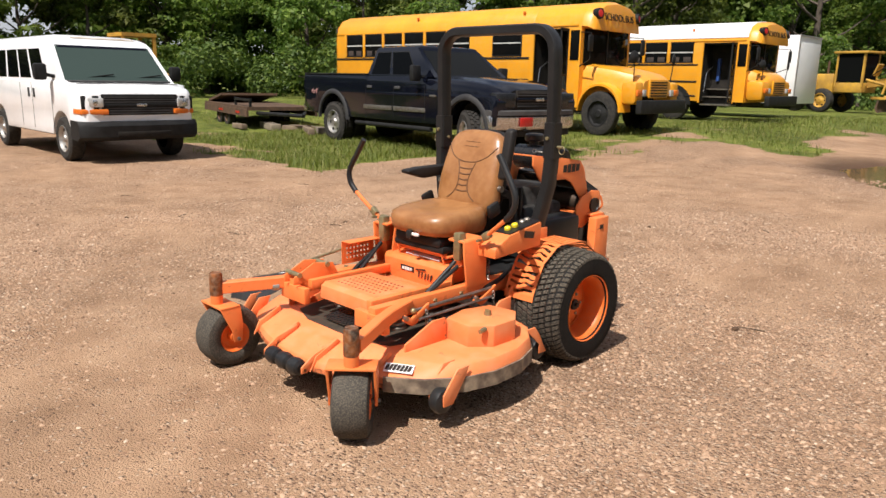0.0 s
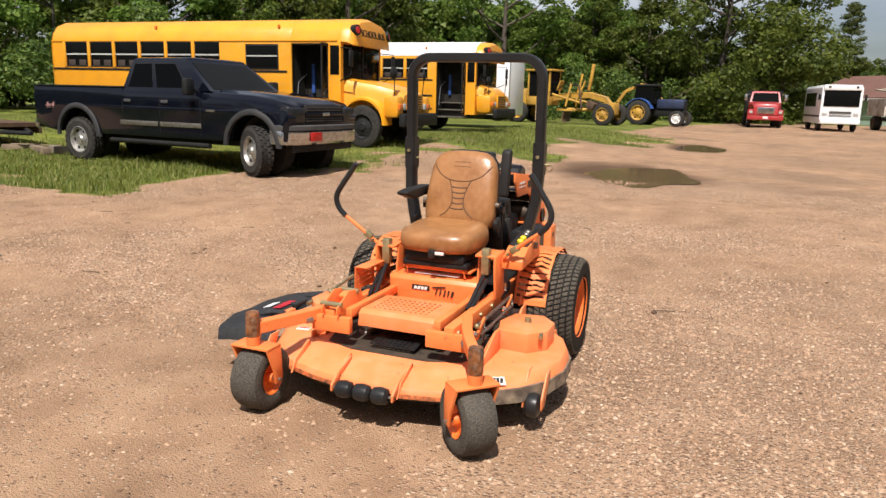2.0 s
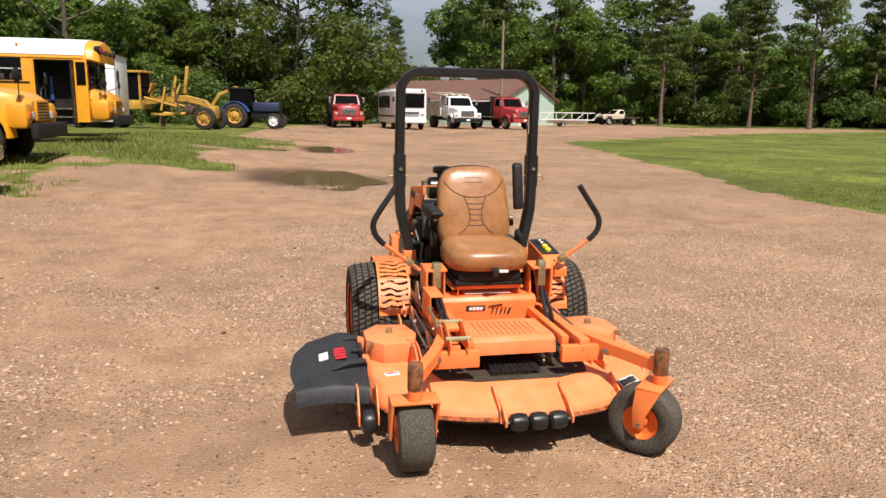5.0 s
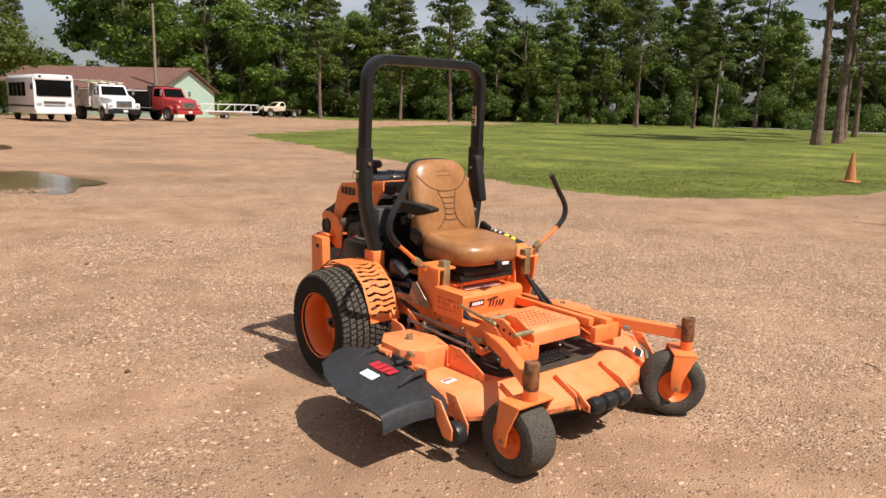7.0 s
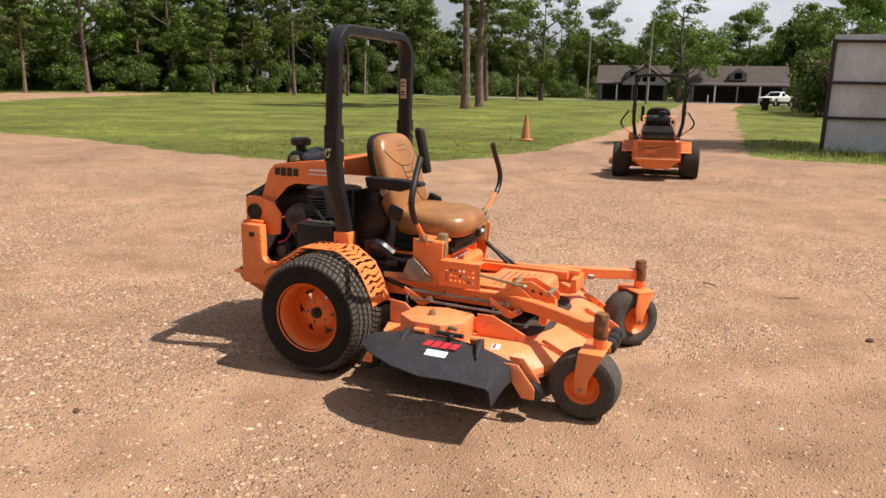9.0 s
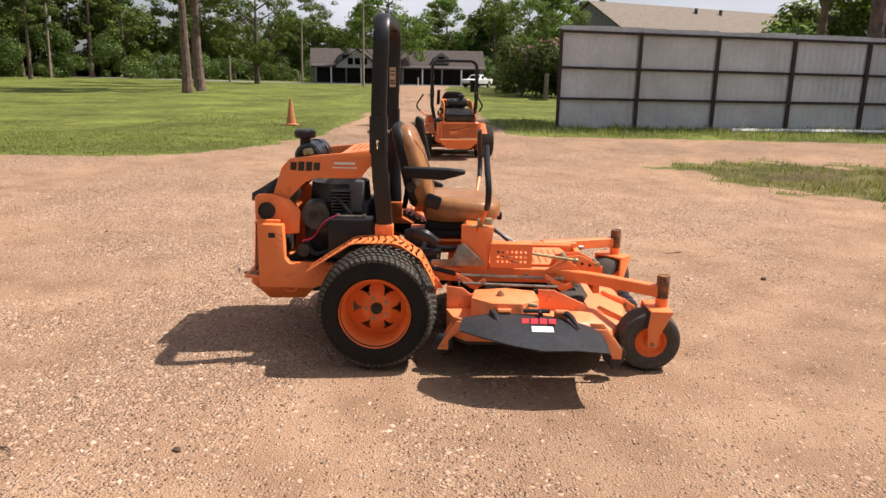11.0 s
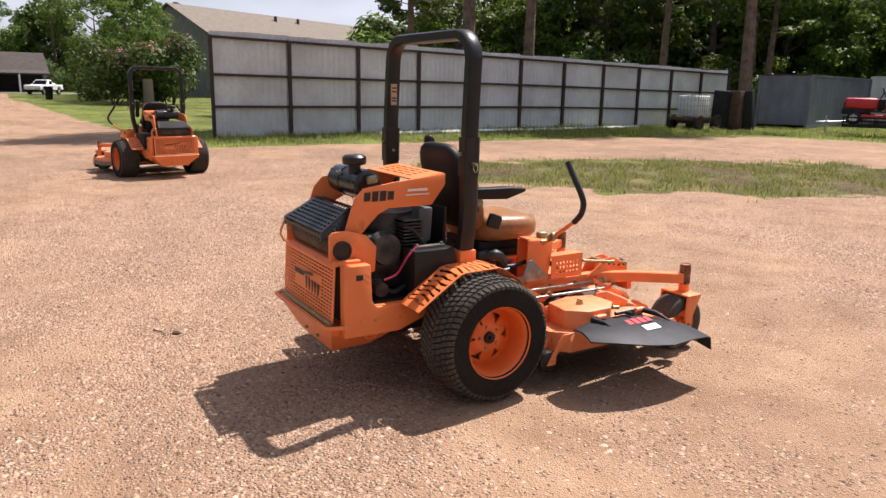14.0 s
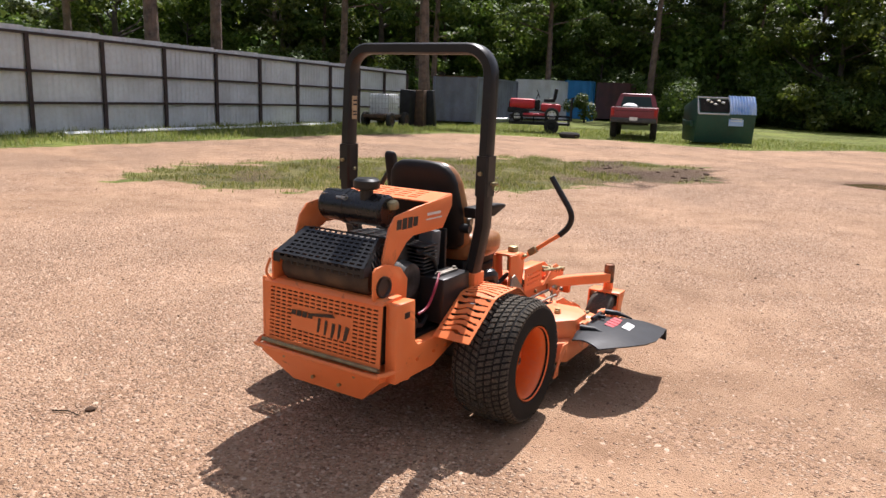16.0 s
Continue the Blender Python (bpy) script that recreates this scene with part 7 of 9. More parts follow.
    part("scarifier", B().box((1.9, 0, 1.1), (0.5, 1.3, 0.4), (0, 20, 0), 0.04), M_RUST, t)
    for s in (-1, 1):
        part("hydraulic_ram", B().cyl((1.1, s * 0.55, 2.25), (1.5, s * 0.8, 0.9), 0.055, seg=8), M_RUST, t)
        part("side_link", B().cyl((-0.6, s * 0.5, 1.7), (1.4, s * 0.6, 1.2), 0.07, seg=8), M_CATY, t)
        part("hose", B().tube(smooth_path([(-0.5, s * 0.3, 1.9), (0.3, s * 0.5, 2.3), (1.0, s * 0.4, 2.2)]), 0.025, 6), M_BLACKTRIM, t)
    return t


def farm_tractor(m):
    t = thing("farm_tractor", m, "blue farm tractor with yellow loader arms", "tractor")
    part("hood", B().box((0.9, 0, 1.35), (1.7, 0.75, 0.6), bevel=0.1), M_DKBLUE, t)
    part("nose", B().box((1.75, 0, 1.3), (0.1, 0.6, 0.5), bevel=0.03), M_BLACKTRIM, t)
    part("chassis", B().box((0.3, 0, 0.85), (3.0, 0.5, 0.5), bevel=0.05), M_BLACKTRIM, t)
    part("cab_glass", B().loft([[Vector(p) for p in ((-1.3, -0.7, 1.35), (0.1, -0.7, 1.35), (0.1, 0.7, 1.35), (-1.3, 0.7, 1.35))], [Vector(p) for p in ((-1.2, -0.75, 2.4), (-0.1, -0.75, 2.4), (-0.1, 0.75, 2.4), (-1.2, 0.75, 2.4))]]), M_PANE, t)
    part("cab_roof", B().box((-0.65, 0, 2.47), (1.4, 1.6, 0.14), bevel=0.05), M_BLACKTRIM, t)
    for s in (-1, 1):
        road_wheel(t, (-0.9, s * 0.85, 0.78), s, 0.78, 0.45, M_CATY)
        road_wheel(t, (1.5, s * 0.8, 0.48), s, 0.48, 0.3, M_WHITE)
        part("rear_fender", B().loft([[Vector((-0.9 + rr * math.cos(a), y, 0.78 + rr * math.sin(a))) for rr, y in ((0.86, s * 0.5), (0.9, s * 0.5), (0.9, s * 1.05), (0.86, s * 1.05))] for a in [math.pi * (0.1 + 0.75 * k / 10) for k in range(11)]]), M_BLUE, t)
        part("loader_arm", sweep(B(), [(-0.2, s * 0.6, 2.35), (-0.9, s * 0.6, 2.5), (-1.9, s * 0.6, 2.1), (-2.4, s * 0.6, 1.4)] if s < 0 else [(0.2, s * 0.6, 1.3), (-0.5, s * 0.6, 2.45), (-1.2, s * 0.6, 2.5)], (0, 1, 0), 0.14, 0.2, 0.2), M_CATY, t)
    part("exhaust", B().cyl((0.7, 0.2, 1.6), (0.7, 0.2, 2.3), 0.04, seg=8), M_BLACKTRIM, t)
    part("boom", B().cyl((0.9, -0.3, 1.6), (2.2, -0.3, 2.4), 0.03, seg=6), M_RUST, t)
    return t


def on(x, y, rz, dz=0.0):
    return pose(x, y, rise(x, y) + dz, 0, 0, rz)


van(on(-10.45, 2.33, 1))
crew_pickup(on(-8.96, 8.38, -4.6, -0.02) @ Matrix.Scale(1.065, 4))
school_bus(on(-7.62, 13.5, 2.6, -0.06) @ Matrix.Diagonal((0.96, 0.98, 1.055, 1)), "yellow school bus with long hood and open door", 1.55, M_BUSY, 10.0)
school_bus(on(-6.8, 21.2, 1) @ Matrix.Diagonal((1, 1, 1.02, 1)), "yellow school bus with white roof and short nose", 0.55, M_BUSROOF, 9.0)
grader(on(-8.4, 39.5, -14))
farm_tractor(on(-3.6, 44.5, -12))
work_truck(on(2.8, 50.5, -88), M_TRUCKRED, "red work truck parked under a tree", M_BLACKTRIM)
shuttle_bus(on(6.9, 46.6, -86))
work_truck(on(11.4, 50.0, -82), M_VANW, "white dump truck loaded with pale boards", M_RUSTW, True)
work_truck(on(15.9, 51.0, -70), M_TRUCKRED, "red dump truck with black bed", M_BLACKTRIM)
small_pickup(on(36.0, 76.0, 186), M_BEIGE, "beige flatbed pickup by the road", True, 0.15)
small_pickup(on(8.3, -28.9, 286) @ Matrix.Scale(1.08, 4), M_MAROON, "maroon pickup parked on grass", False, 0.16)
mower_two = copy_thing(mower, on(9.7, 0.2, 99, -0.01))
for ob in [c for c in mower_two.children if c.name.startswith("discharge_chute")]:
    for sub_part in list(ob.children_recursive):
        bpy.data.objects.remove(sub_part)
    bpy.data.objects.remove(ob)
tagged(mower_two, "second orange zero-turn mower parked farther along the drive", "lawn mower", "zero-turn mowers")

# ---- fence, yard things, buildings ----
M_SHEET = surf("weathered_white_sheet_metal", (0.68, 0.69, 0.70), (0.55, 0.55, 0.55), 0.45, 0.1, scale=1.1, fine=9, dust=0.3, dustcol=(0.48, 0.44, 0.4), vary=0.05)
M_FPOST = surf("dark_rusty_post", (0.07, 0.045, 0.04), (0.045, 0.032, 0.03), 0.7, 0.2, scale=5)
M_CONTBLUE = surf("grey_blue_container", (0.19, 0.21, 0.27), (0.13, 0.14, 0.18), 0.6, 0.1, scale=1.2, fine=8, dust=0.25, dustcol=(0.16, 0.13, 0.12))
M_CONTTEAL = surf("bright_blue_container", (0.02, 0.20, 0.45), (0.02, 0.15, 0.36), 0.5, scale=1.5)
M_CONTRUST = surf("brown_container", (0.09, 0.03, 0.025), (0.06, 0.025, 0.02), 0.65, scale=1.5)
M_DUMP = surf("dark_green_dumpster", (0.012, 0.07, 0.045), (0.01, 0.05, 0.033), 0.45, scale=2, fine=12, dust=0.25, dustcol=(0.07, 0.07, 0.05))
M_TARP = surf("blue_white_lid", (0.55, 0.66, 0.85), (0.25, 0.42, 0.72), 0.4, scale=3)
M_CONE = surf("faded_orange_cone", (0.55, 0.19, 0.05), (0.42, 0.16, 0.06), 0.6, scale=9, dust=0.4, dustcol=(0.35, 0.22, 0.13))
M_WOODP = surf("grey_pole_wood", (0.27, 0.22, 0.16), (0.18, 0.145, 0.11), 0.85, scale=6, fine=30, bump=0.004)
M_LOG = surf("weathered_timber", (0.24, 0.18, 0.12), (0.14, 0.1, 0.07), 0.85, scale=4, fine=30, bump=0.003)
M_SIDING = surf("pale_green_siding", (0.42, 0.55, 0.46), (0.38, 0.50, 0.42), 0.6, scale=2)
M_ROOFB = surf("brown_metal_roof", (0.17, 0.08, 0.055), (0.13, 0.062, 0.045), 0.5, scale=1.5, fine=10)
M_ROOFG = surf("brown_grey_shingles", (0.075, 0.058, 0.048), (0.05, 0.04, 0.034), 0.85, scale=2, fine=20, bump=0.01)
M_HOUSEW = surf("grey_house_siding", (0.22, 0.22, 0.21), (0.16, 0.16, 0.155), 0.7, scale=2)
M_GABLE = surf("pale_grey_boards", (0.42, 0.42, 0.42), (0.34, 0.34, 0.34), 0.7, scale=2)
M_CAGE = surf("galvanised_cage", (0.5, 0.5, 0.5), (0.35, 0.35, 0.35), 0.4, 0.7, scale=10)
M_TOTE = surf("milky_plastic", (0.72, 0.74, 0.74), (0.62, 0.64, 0.64), 0.4, scale=4)
M_TOYRED = surf("red_mower_paint", (0.55, 0.015, 0.02), (0.42, 0.012, 0.018), 0.3, scale=5)
M_ROAD = surf("pale_asphalt", (0.26, 0.25, 0.23), (0.2, 0.19, 0.175), 0.9, scale=0.6, fine=8)
M_WATER = surf("muddy_water", (0.20, 0.13, 0.07), (0.14, 0.095, 0.052), 0.04, scale=1.5, rough2=0.12)

FX, FY, FD = 18.224, -2.94, Vector((0.12, -1.0, 0)).normalized()
FN = 11
fence = thing("metal_fence", pose(FX, FY, 0), "tall white sheet-metal fence on dark steel posts", "fence")
fence["kind"] = "structure"


def ftop(k):
    return 2.94 - 0.034 * k


def fbase(k):
    p = Vector((FX, FY, 0)) + FD * 2.44 * k
    return rise(p.x, p.y) - 0.03


FNRM = Vector((-FD.y, FD.x, 0)) * -1
for k in range(FN + 1):
    p = FD * 2.44 * k
    q = p + FNRM * 0.06
    part("post", B().box((q.x, q.y, (ftop(k) - 0.12 + fbase(k)) / 2), (0.10, 0.10, ftop(k) - 0.12 - fbase(k)), (0, 0, -6.8)), M_FPOST, fence)
    if k == FN:
        break
    p2 = FD * 2.44 * (k + 1)
    for f in (0.055, 0.40, 0.70):
        a = p + FNRM * 0.055 + Vector((0, 0, ftop(k) + (fbase(k) - ftop(k)) * f))
        c = p2 + FNRM * 0.055 + Vector((0, 0, ftop(k + 1) + (fbase(k + 1) - ftop(k + 1)) * f))
        part("rail", sweep(B(), [a, c], (0, 0, 1), 0.075, 0.06, 0.05), M_FPOST, fence)
    # three ribbed sheets to a bay, at slightly uneven heights
    for j in range(3):
        u0, u1 = j / 3, (j + 1) / 3
        sh = B()
        n = 8
        dz = 0.012 * math.sin(k * 2.3 + j * 1.7)
        line = []
        for i in range(n + 1):
            u = u0 + (u1 - u0) * i / n
            c = p + FD * 2.44 * u
            line.append(c - FNRM * (0.0 if i % 2 else 0.022) - FNRM * 0.004 * (j % 2))
        for i in range(n):
            a, c = line[i], line[i + 1]
            zb, zt = fbase(k) + 0.02, ftop(k) + dz
            v = [sh.bm.verts.new((a.x, a.y, zb)), sh.bm.verts.new((c.x, c.y, zb)), sh.bm.verts.new((c.x, c.y, zt)), sh.bm.verts.new((a.x, a.y, zt))]
            w = [sh.bm.verts.new((x.co - Vector(FNRM) * 0.004)) for x in v]
            sh.bm.faces.new(v)
            sh.bm.faces.new(w[::-1])
            for e0, e1 in ((0, 1), (1, 2), (2, 3), (3, 0)):
                sh.bm.faces.new((v[e0], v[e1], w[e1], w[e0]))
        part("sheet", sh, M_SHEET, fence)
# fallen sheet along its foot
solid("fallen_trim", B().cyl((0, 0, 0.05), (0.75, -6.0, 0.05), 0.07, seg=6).cyl((0.7, -6.1, 0.04), (1.9, -13.5, 0.03), 0.06, seg=6), M_SHEET, "long white pipe lying at the fence foot", "pipe", m=pose(17.6, -8.0, rise(17.6, -9)))


def container(m, l, w, h, mat, label, roof=None):
    t = thing("shipping_container", m, label, "container", "storage containers")
    for name, a, c in (("side_wall", (-l / 2, -w / 2), (l / 2, -w / 2)), ("side_wall", (l / 2, w / 2), (-l / 2, w / 2)), ("end_wall", (l / 2, -w / 2), (l / 2, w / 2)), ("end_wall", (-l / 2, w / 2), (-l / 2, -w / 2))):
        b = B()
        a, c = Vector((*a, 0)), Vector((*c, 0))
        n = int((c - a).length / 0.14)
        nrm = (c - a).normalized().cross(Vector((0, 0, 1)))
        pts = [a.lerp(c, i / n) - nrm * (0.045 if (i // 2) % 2 else 0.0) for i in range(n + 1)]
        for i in range(n):
            b._new([(*pts[i].xy, 0.15), (*pts[i + 1].xy, 0.15), (*pts[i + 1].xy, h), (*pts[i].xy, h), (*(pts[i] - nrm * 0.06).xy, 0.15), (*(pts[i + 1] - nrm * 0.06).xy, 0.15), (*(pts[i + 1] - nrm * 0.06).xy, h), (*(pts[i] - nrm * 0.06).xy, h)], [(0, 1, 2, 3), (5, 4, 7, 6), (3, 2, 6, 7)])
        bmesh.ops.remove_doubles(b.bm, verts=b.bm.verts, dist=0.001)
        part(name, b, mat, t)
    for y in (-w / 2, w / 2):
        part("bottom_rail", B().box((0, y, 0.08), (l - 0.12, 0.1, 0.16)), mat, t)
        part("top_rail", B().box((0, y, h), (l - 0.12, 0.08, 0.1)), mat, t)
        for x in (-l / 2, l / 2):
            part("corner_post", B().box((x, y, h / 2), (0.12, 0.12, h)), mat, t)
    part("roof", B().box((0, 0, h + 0.02), (l, w, 0.06)), roof or mat, t)
    return t


container(on(20.0, -35.2, 104), 9.6, 2.4, 2.5, M_CONTBLUE, "long grey-blue ribbed storage container", M_RUST)
container(on(20.2, -44.5, 96), 4.0, 2.4, 2.7, M_SHEET, "white storage container behind the yard")
container(on(18.6, -47.5, 100), 1.6, 1.8, 2.8, M_CONTTEAL, "bright blue storage container")
container(on(17.4, -52.0, 100), 3.0, 2.4, 2.8, M_CONTRUST, "dark brown container in the trees")


def dumpster(m):
    t = thing("dumpster", m, "dark green dumpster with one lid thrown open", "dumpster")
    part("bin", B().prism([(-0.85, 0.08), (0.85, 0.08), (0.95, 1.05), (0.62, 1.62), (-0.95, 1.30), (-0.95, 0.6)], "x", -1.0, 1.0, 0.01), M_DUMP, t)
    part("mouth", B().prism([(0.90, 1.14), (0.66, 1.56), (0.68, 1.575), (0.93, 1.15)], "x", -0.1, 0.88), M_DARKIN, t)
    part("rim", B().tube([(0.95, 0.95, 1.07), (0.95, 0.63, 1.63), (-0.1, 0.63, 1.63), (-0.1, 0.95, 1.07), (0.95, 0.95, 1.07)], 0.03, 6), M_SHEET, t)
    lid = pierced(B(), lambda i, j: (Vector((-0.10 - 0.9 * i / 36, 0.985 - 0.38 * j / 4, 1.09 + 0.62 * j / 4)) + Vector((0, 0.85, 0.52)) * (0.03 * math.sin(i * math.pi / 2) + 0.06 * math.sin(math.pi * j / 4)), (0, 0.85, 0.52)), 36, 4, lambda i, j: False, 0.02)
    part("lid", lid, M_TARP, t, "blue and white ribbed plastic lid")
    part("notice", B().box((-0.35, 0.936, 0.85), (0.5, 0.01, 0.34), (6, 0, 0)), M_TARP, t, "pale blue notice with white lines")
    for z in (0.93, 0.85, 0.77):
        part("notice_line", B().box((-0.35, 0.944, z), (0.38, 0.008, 0.03), (6, 0, 0)), M_WHITE, t)
    for s in (-1, 1):
        part("fork_pocket", B().box((s * 1.05, 0.0, 0.7), (0.12, 1.2, 0.2), bevel=0.02), M_DUMP, t)
    for k in range(7):
        part("rubbish", B().ball((-0.02 + 0.13 * k, 0.72 + 0.05 * (k % 2), 1.40 + 0.06 * (k % 3)), (0.07, 0.06, 0.04), 8, 5), M_CAGE_W if k % 2 else M_BEIGE, t)
    return t


dumpster(on(4.6, -28.1, 28) @ Matrix.Scale(1.14, 4))


def utility_trailer(m):
    t = thing("utility_trailer", m, "black mesh-sided utility trailer on grass", "trailer")
    part("bed", B().box((0, 0, 0.47), (3.0, 1.7, 0.12), bevel=0.01), M_BLACKTRIM, t)
    for s in (-1, 1):
        part("side_rail", B().box((0, s * 0.85, 0.83), (3.0, 0.06, 0.06)).box((0, s * 0.85, 0.66), (3.0, 0.04, 0.04)), M_BLACKTRIM, t)
        for k in range(6):
            part("rail_post", B().box((-1.45 + 0.58 * k, s * 0.85, 0.66), (0.05, 0.05, 0.38)), M_BLACKTRIM, t)
        road_wheel(t, (-0.6, s * 1.0, 0.36), s, 0.36, 0.22, M_BLACKTRIM)
    part("ramp", B().box((-1.55, 0, 1.2), (0.05, 1.7, 1.1)).box((-1.58, 0, 1.75), (0.06, 1.7, 0.06)), M_BLACKTRIM, t)
    part("tongue", B().cyl((1.5, -0.7, 0.6), (2.6, 0, 0.55), 0.05, seg=8).cyl((1.5, 0.7, 0.6), (2.6, 0, 0.55), 0.05, seg=8).cyl((2.2, 0, 0.1), (2.2, 0, 0.85), 0.04, seg=8), M_CAGE, t)
    return t


def garden_tractor(m):
    t = thing("garden_tractor", m, "red lawn tractor loaded on the trailer", "lawn tractor")
    part("hood", B().box((0.55, 0, 0.62), (0.9, 0.6, 0.36), bevel=0.1), M_TOYRED, t)
    part("grille", B().box((0.98, 0, 0.55), (0.08, 0.5, 0.3), bevel=0.04), M_BLACKTRIM, t)
    part("bumper", B().prism([(1.02, 0.30), (1.06, 0.34), (1.04, 0.48), (0.80, 0.50), (0.3, 0.42), (0.3, 0.30)], "y", -0.36, 0.36, 0.03), M_BLACKTRIM, t)
    part("cutter_deck", B().box((0.1, 0, 0.24), (0.8, 1.05, 0.14), bevel=0.04), M_TOYRED, t)
    part("foot_board", B().box((0.05, 0, 0.40), (0.6, 0.78, 0.06), bevel=0.02).box((0.02, 0, 0.6), (0.2, 0.4, 0.36), bevel=0.05), M_BLACKTRIM, t)
    part("rear_body", B().box((-0.45, 0, 0.5), (0.7, 0.8, 0.3), bevel=0.08), M_TOYRED, t)
    part("seat", B().box((-0.4, 0, 0.76), (0.4, 0.42, 0.12), bevel=0.04).box((-0.6, 0, 0.98), (0.12, 0.42, 0.4), (0, -8, 0), 0.05), M_BLACKTRIM, t)
    part("steering_wheel", B().tube([(0.0 + 0.05 * math.sin(a), 0.17 * math.cos(a), 0.98 + 0.13 * math.sin(a)) for a in [k * math.pi / 7 for k in range(15)]], 0.015, 6).cyl((0.1, 0, 0.7), (0.0, 0, 0.98), 0.02, seg=6), M_BLACKTRIM, t)
    for s in (-1, 1):
        road_wheel(t, (-0.5, s * 0.45, 0.26), s, 0.26, 0.24, M_WHITE)
        road_wheel(t, (0.7, s * 0.4, 0.19), s, 0.19, 0.15, M_WHITE)
    return t


utility_trailer(on(12.4, -27.6, 25) @ Matrix.Scale(0.92, 4))
garden_tractor(on(12.5, -27.55, 25, 0.485) @ Matrix.Scale(1.3, 4))


def ibc_tote(m):
    t = thing("water_tote", m, "milky plastic tote in a wire cage on a cart", "tank")
    part("bottle", B().box((0, 0, 1.02), (1.05, 0.95, 0.85), bevel=0.06), M_TOTE, t)
    cage = B()
    for k in range(7):
        u = -0.54 + 0.18 * k
        for s in (-1, 1):
            cage.cyl((u, s * 0.5, 0.55), (u, s * 0.5, 1.5), 0.012, seg=5)
            cage.cyl((s * 0.55, u * 0.9, 0.55), (s * 0.55, u * 0.9, 1.5), 0.012, seg=5)
    for k in range(5):
        z = 0.6 + 0.22 * k
        cage.tube([(-0.55, -0.5, z), (0.55, -0.5, z), (0.55, 0.5, z), (-0.55, 0.5, z), (-0.55, -0.5, z)], 0.012, 5)
    part("cage", cage, M_CAGE, t)
    part("cart", B().box((0, 0, 0.48), (2.0, 1.1, 0.12)).box((0, 0, 0.35), (1.4, 0.8, 0.15)), M_RUST, t)
    for s in (-1, 1):
        road_wheel(t, (0.6, s * 0.62, 0.33), s, 0.33, 0.2, M_RUST)
        road_wheel(t, (-0.9, s * 0.62, 0.33), s, 0.33, 0.2, M_RUST)
    return t


ibc_tote(on(18.2, -23.4, 100))
for k, (dx, dy, mat, lab) in enumerate(((0.0, 0.0, M_BLACKTRIM, "dark cabinet standing on end at the fence"), (-0.35, -0.5, M_RUST, "rusty upright cabinet beside a trunk"), (-0.6, -0.95, M_BLACKTRIM, "dark cabinet standing on end at the fence"))):
    solid("metal_cabinet", B().box((0, 0, 0.85), (0.6, 0.45, 1.7), (0, 4 * k - 3, 0), 0.02), mat, lab, "cabinet", m=on(18.0 + dx, -24.9 + dy, 10 * k))
solid("old_tyre", B().lathe((0, 0, 0.12), (0, 0, 1), [(0.22, -0.08), (0.34, -0.11), (0.42, -0.05), (0.42, 0.05), (0.34, 0.11), (0.22, 0.08), (0.22, -0.08)], 24), M_TIREV, "worn black tyre lying on grass", "tyre", m=on(9.6, -24.6, 0))

cone = thing("traffic_cone", on(16.9, 4.87, 0) @ Matrix.Scale(1.07, 4), "faded orange traffic cone at the lawn edge", "traffic cone")
part("base", B().box((0, 0, 0.02), (0.36, 0.36, 0.04), bevel=0.01), M_CONE, cone)
part("cone_body", B().lathe((0, 0, 0.035), (0, 0, 1), [(0.15, 0), (0.13, 0.02), (0.035, 0.64), (0.03, 0.665), (0.02, 0.665)], 24), M_CONE, cone)

# flat trailer and scrap timber behind the van
ft = thing("flatbed_trailer", on(-17.6, 9.2, -14, -0.1), "rusty low flatbed trailer in the grass", "trailer")
part("deck", B().box((0, 0, 0.62), (5.0, 2.0, 0.1)).box((0, -1.0, 0.5), (5.0, 0.06, 0.2)).box((0, 1.0, 0.5), (5.0, 0.06, 0.2)), M_RUST, ft)
part("rack", B().box((1.7, -0.9, 0.85), (1.6, 0.06, 0.06)).box((0.95, -0.9, 0.75), (0.06, 0.06, 0.3)).box((2.45, -0.9, 0.75), (0.06, 0.06, 0.3)), M_BLACKTRIM, ft)
part("ramp", B().box((-1.6, 0, 0.82), (1.7, 1.8, 0.07), (0, -8, 0)), M_RUST, ft)
part("tongue", B().cyl((2.4, 0.7, 0.5), (4.2, 0, 0.5), 0.05, seg=8).cyl((2.4, -0.7, 0.5), (4.2, 0, 0.5), 0.05, seg=8), M_BLACKTRIM, ft)
part("side_marker", B().box((-0.3, -1.035, 0.5), (0.5, 0.01, 0.06)).box((1.6, -1.035, 0.5), (0.4, 0.01, 0.06)), M_REDLENS, ft)
for x in (-0.9, 0.0):
    for s in (-1, 1):
        road_wheel(ft, (x, s * 0.85, 0.33), s, 0.33, 0.22, M_RUST)
random.seed(4)
for k in range(9):
    l = random.uniform(0.5, 1.5)
    solid("timber_offcut", B().box((0, 0, 0), (l, random.uniform(0.14, 0.3), random.uniform(0.08, 0.2)), bevel=0.01), M_WOODP if k % 4 == 1 else M_LOG, "weathered timber offcut lying in the grass", "timber", group="timber offcuts", m=on(-15.6 + 0.55 * k + random.uniform(-0.3, 0.3), 8.3 + random.uniform(-0.8, 0.5), random.uniform(-40, 40), 0.09))

# white box body behind the second bus, yellow frame behind the van
bx = thing("box_trailer", on(-10.4, 26.0, 1), "white box trailer behind the buses", "trailer")
part("box", B().box((0, 0, 1.75), (6.0, 2.3, 2.4), bevel=0.03), M_VANW, bx)
part("edge_trim", B().box((3.01, 0, 2.93), (0.03, 2.3, 0.06)).box((3.01, -1.13, 1.75), (0.03, 0.06, 2.4)), M_CAGE, bx)
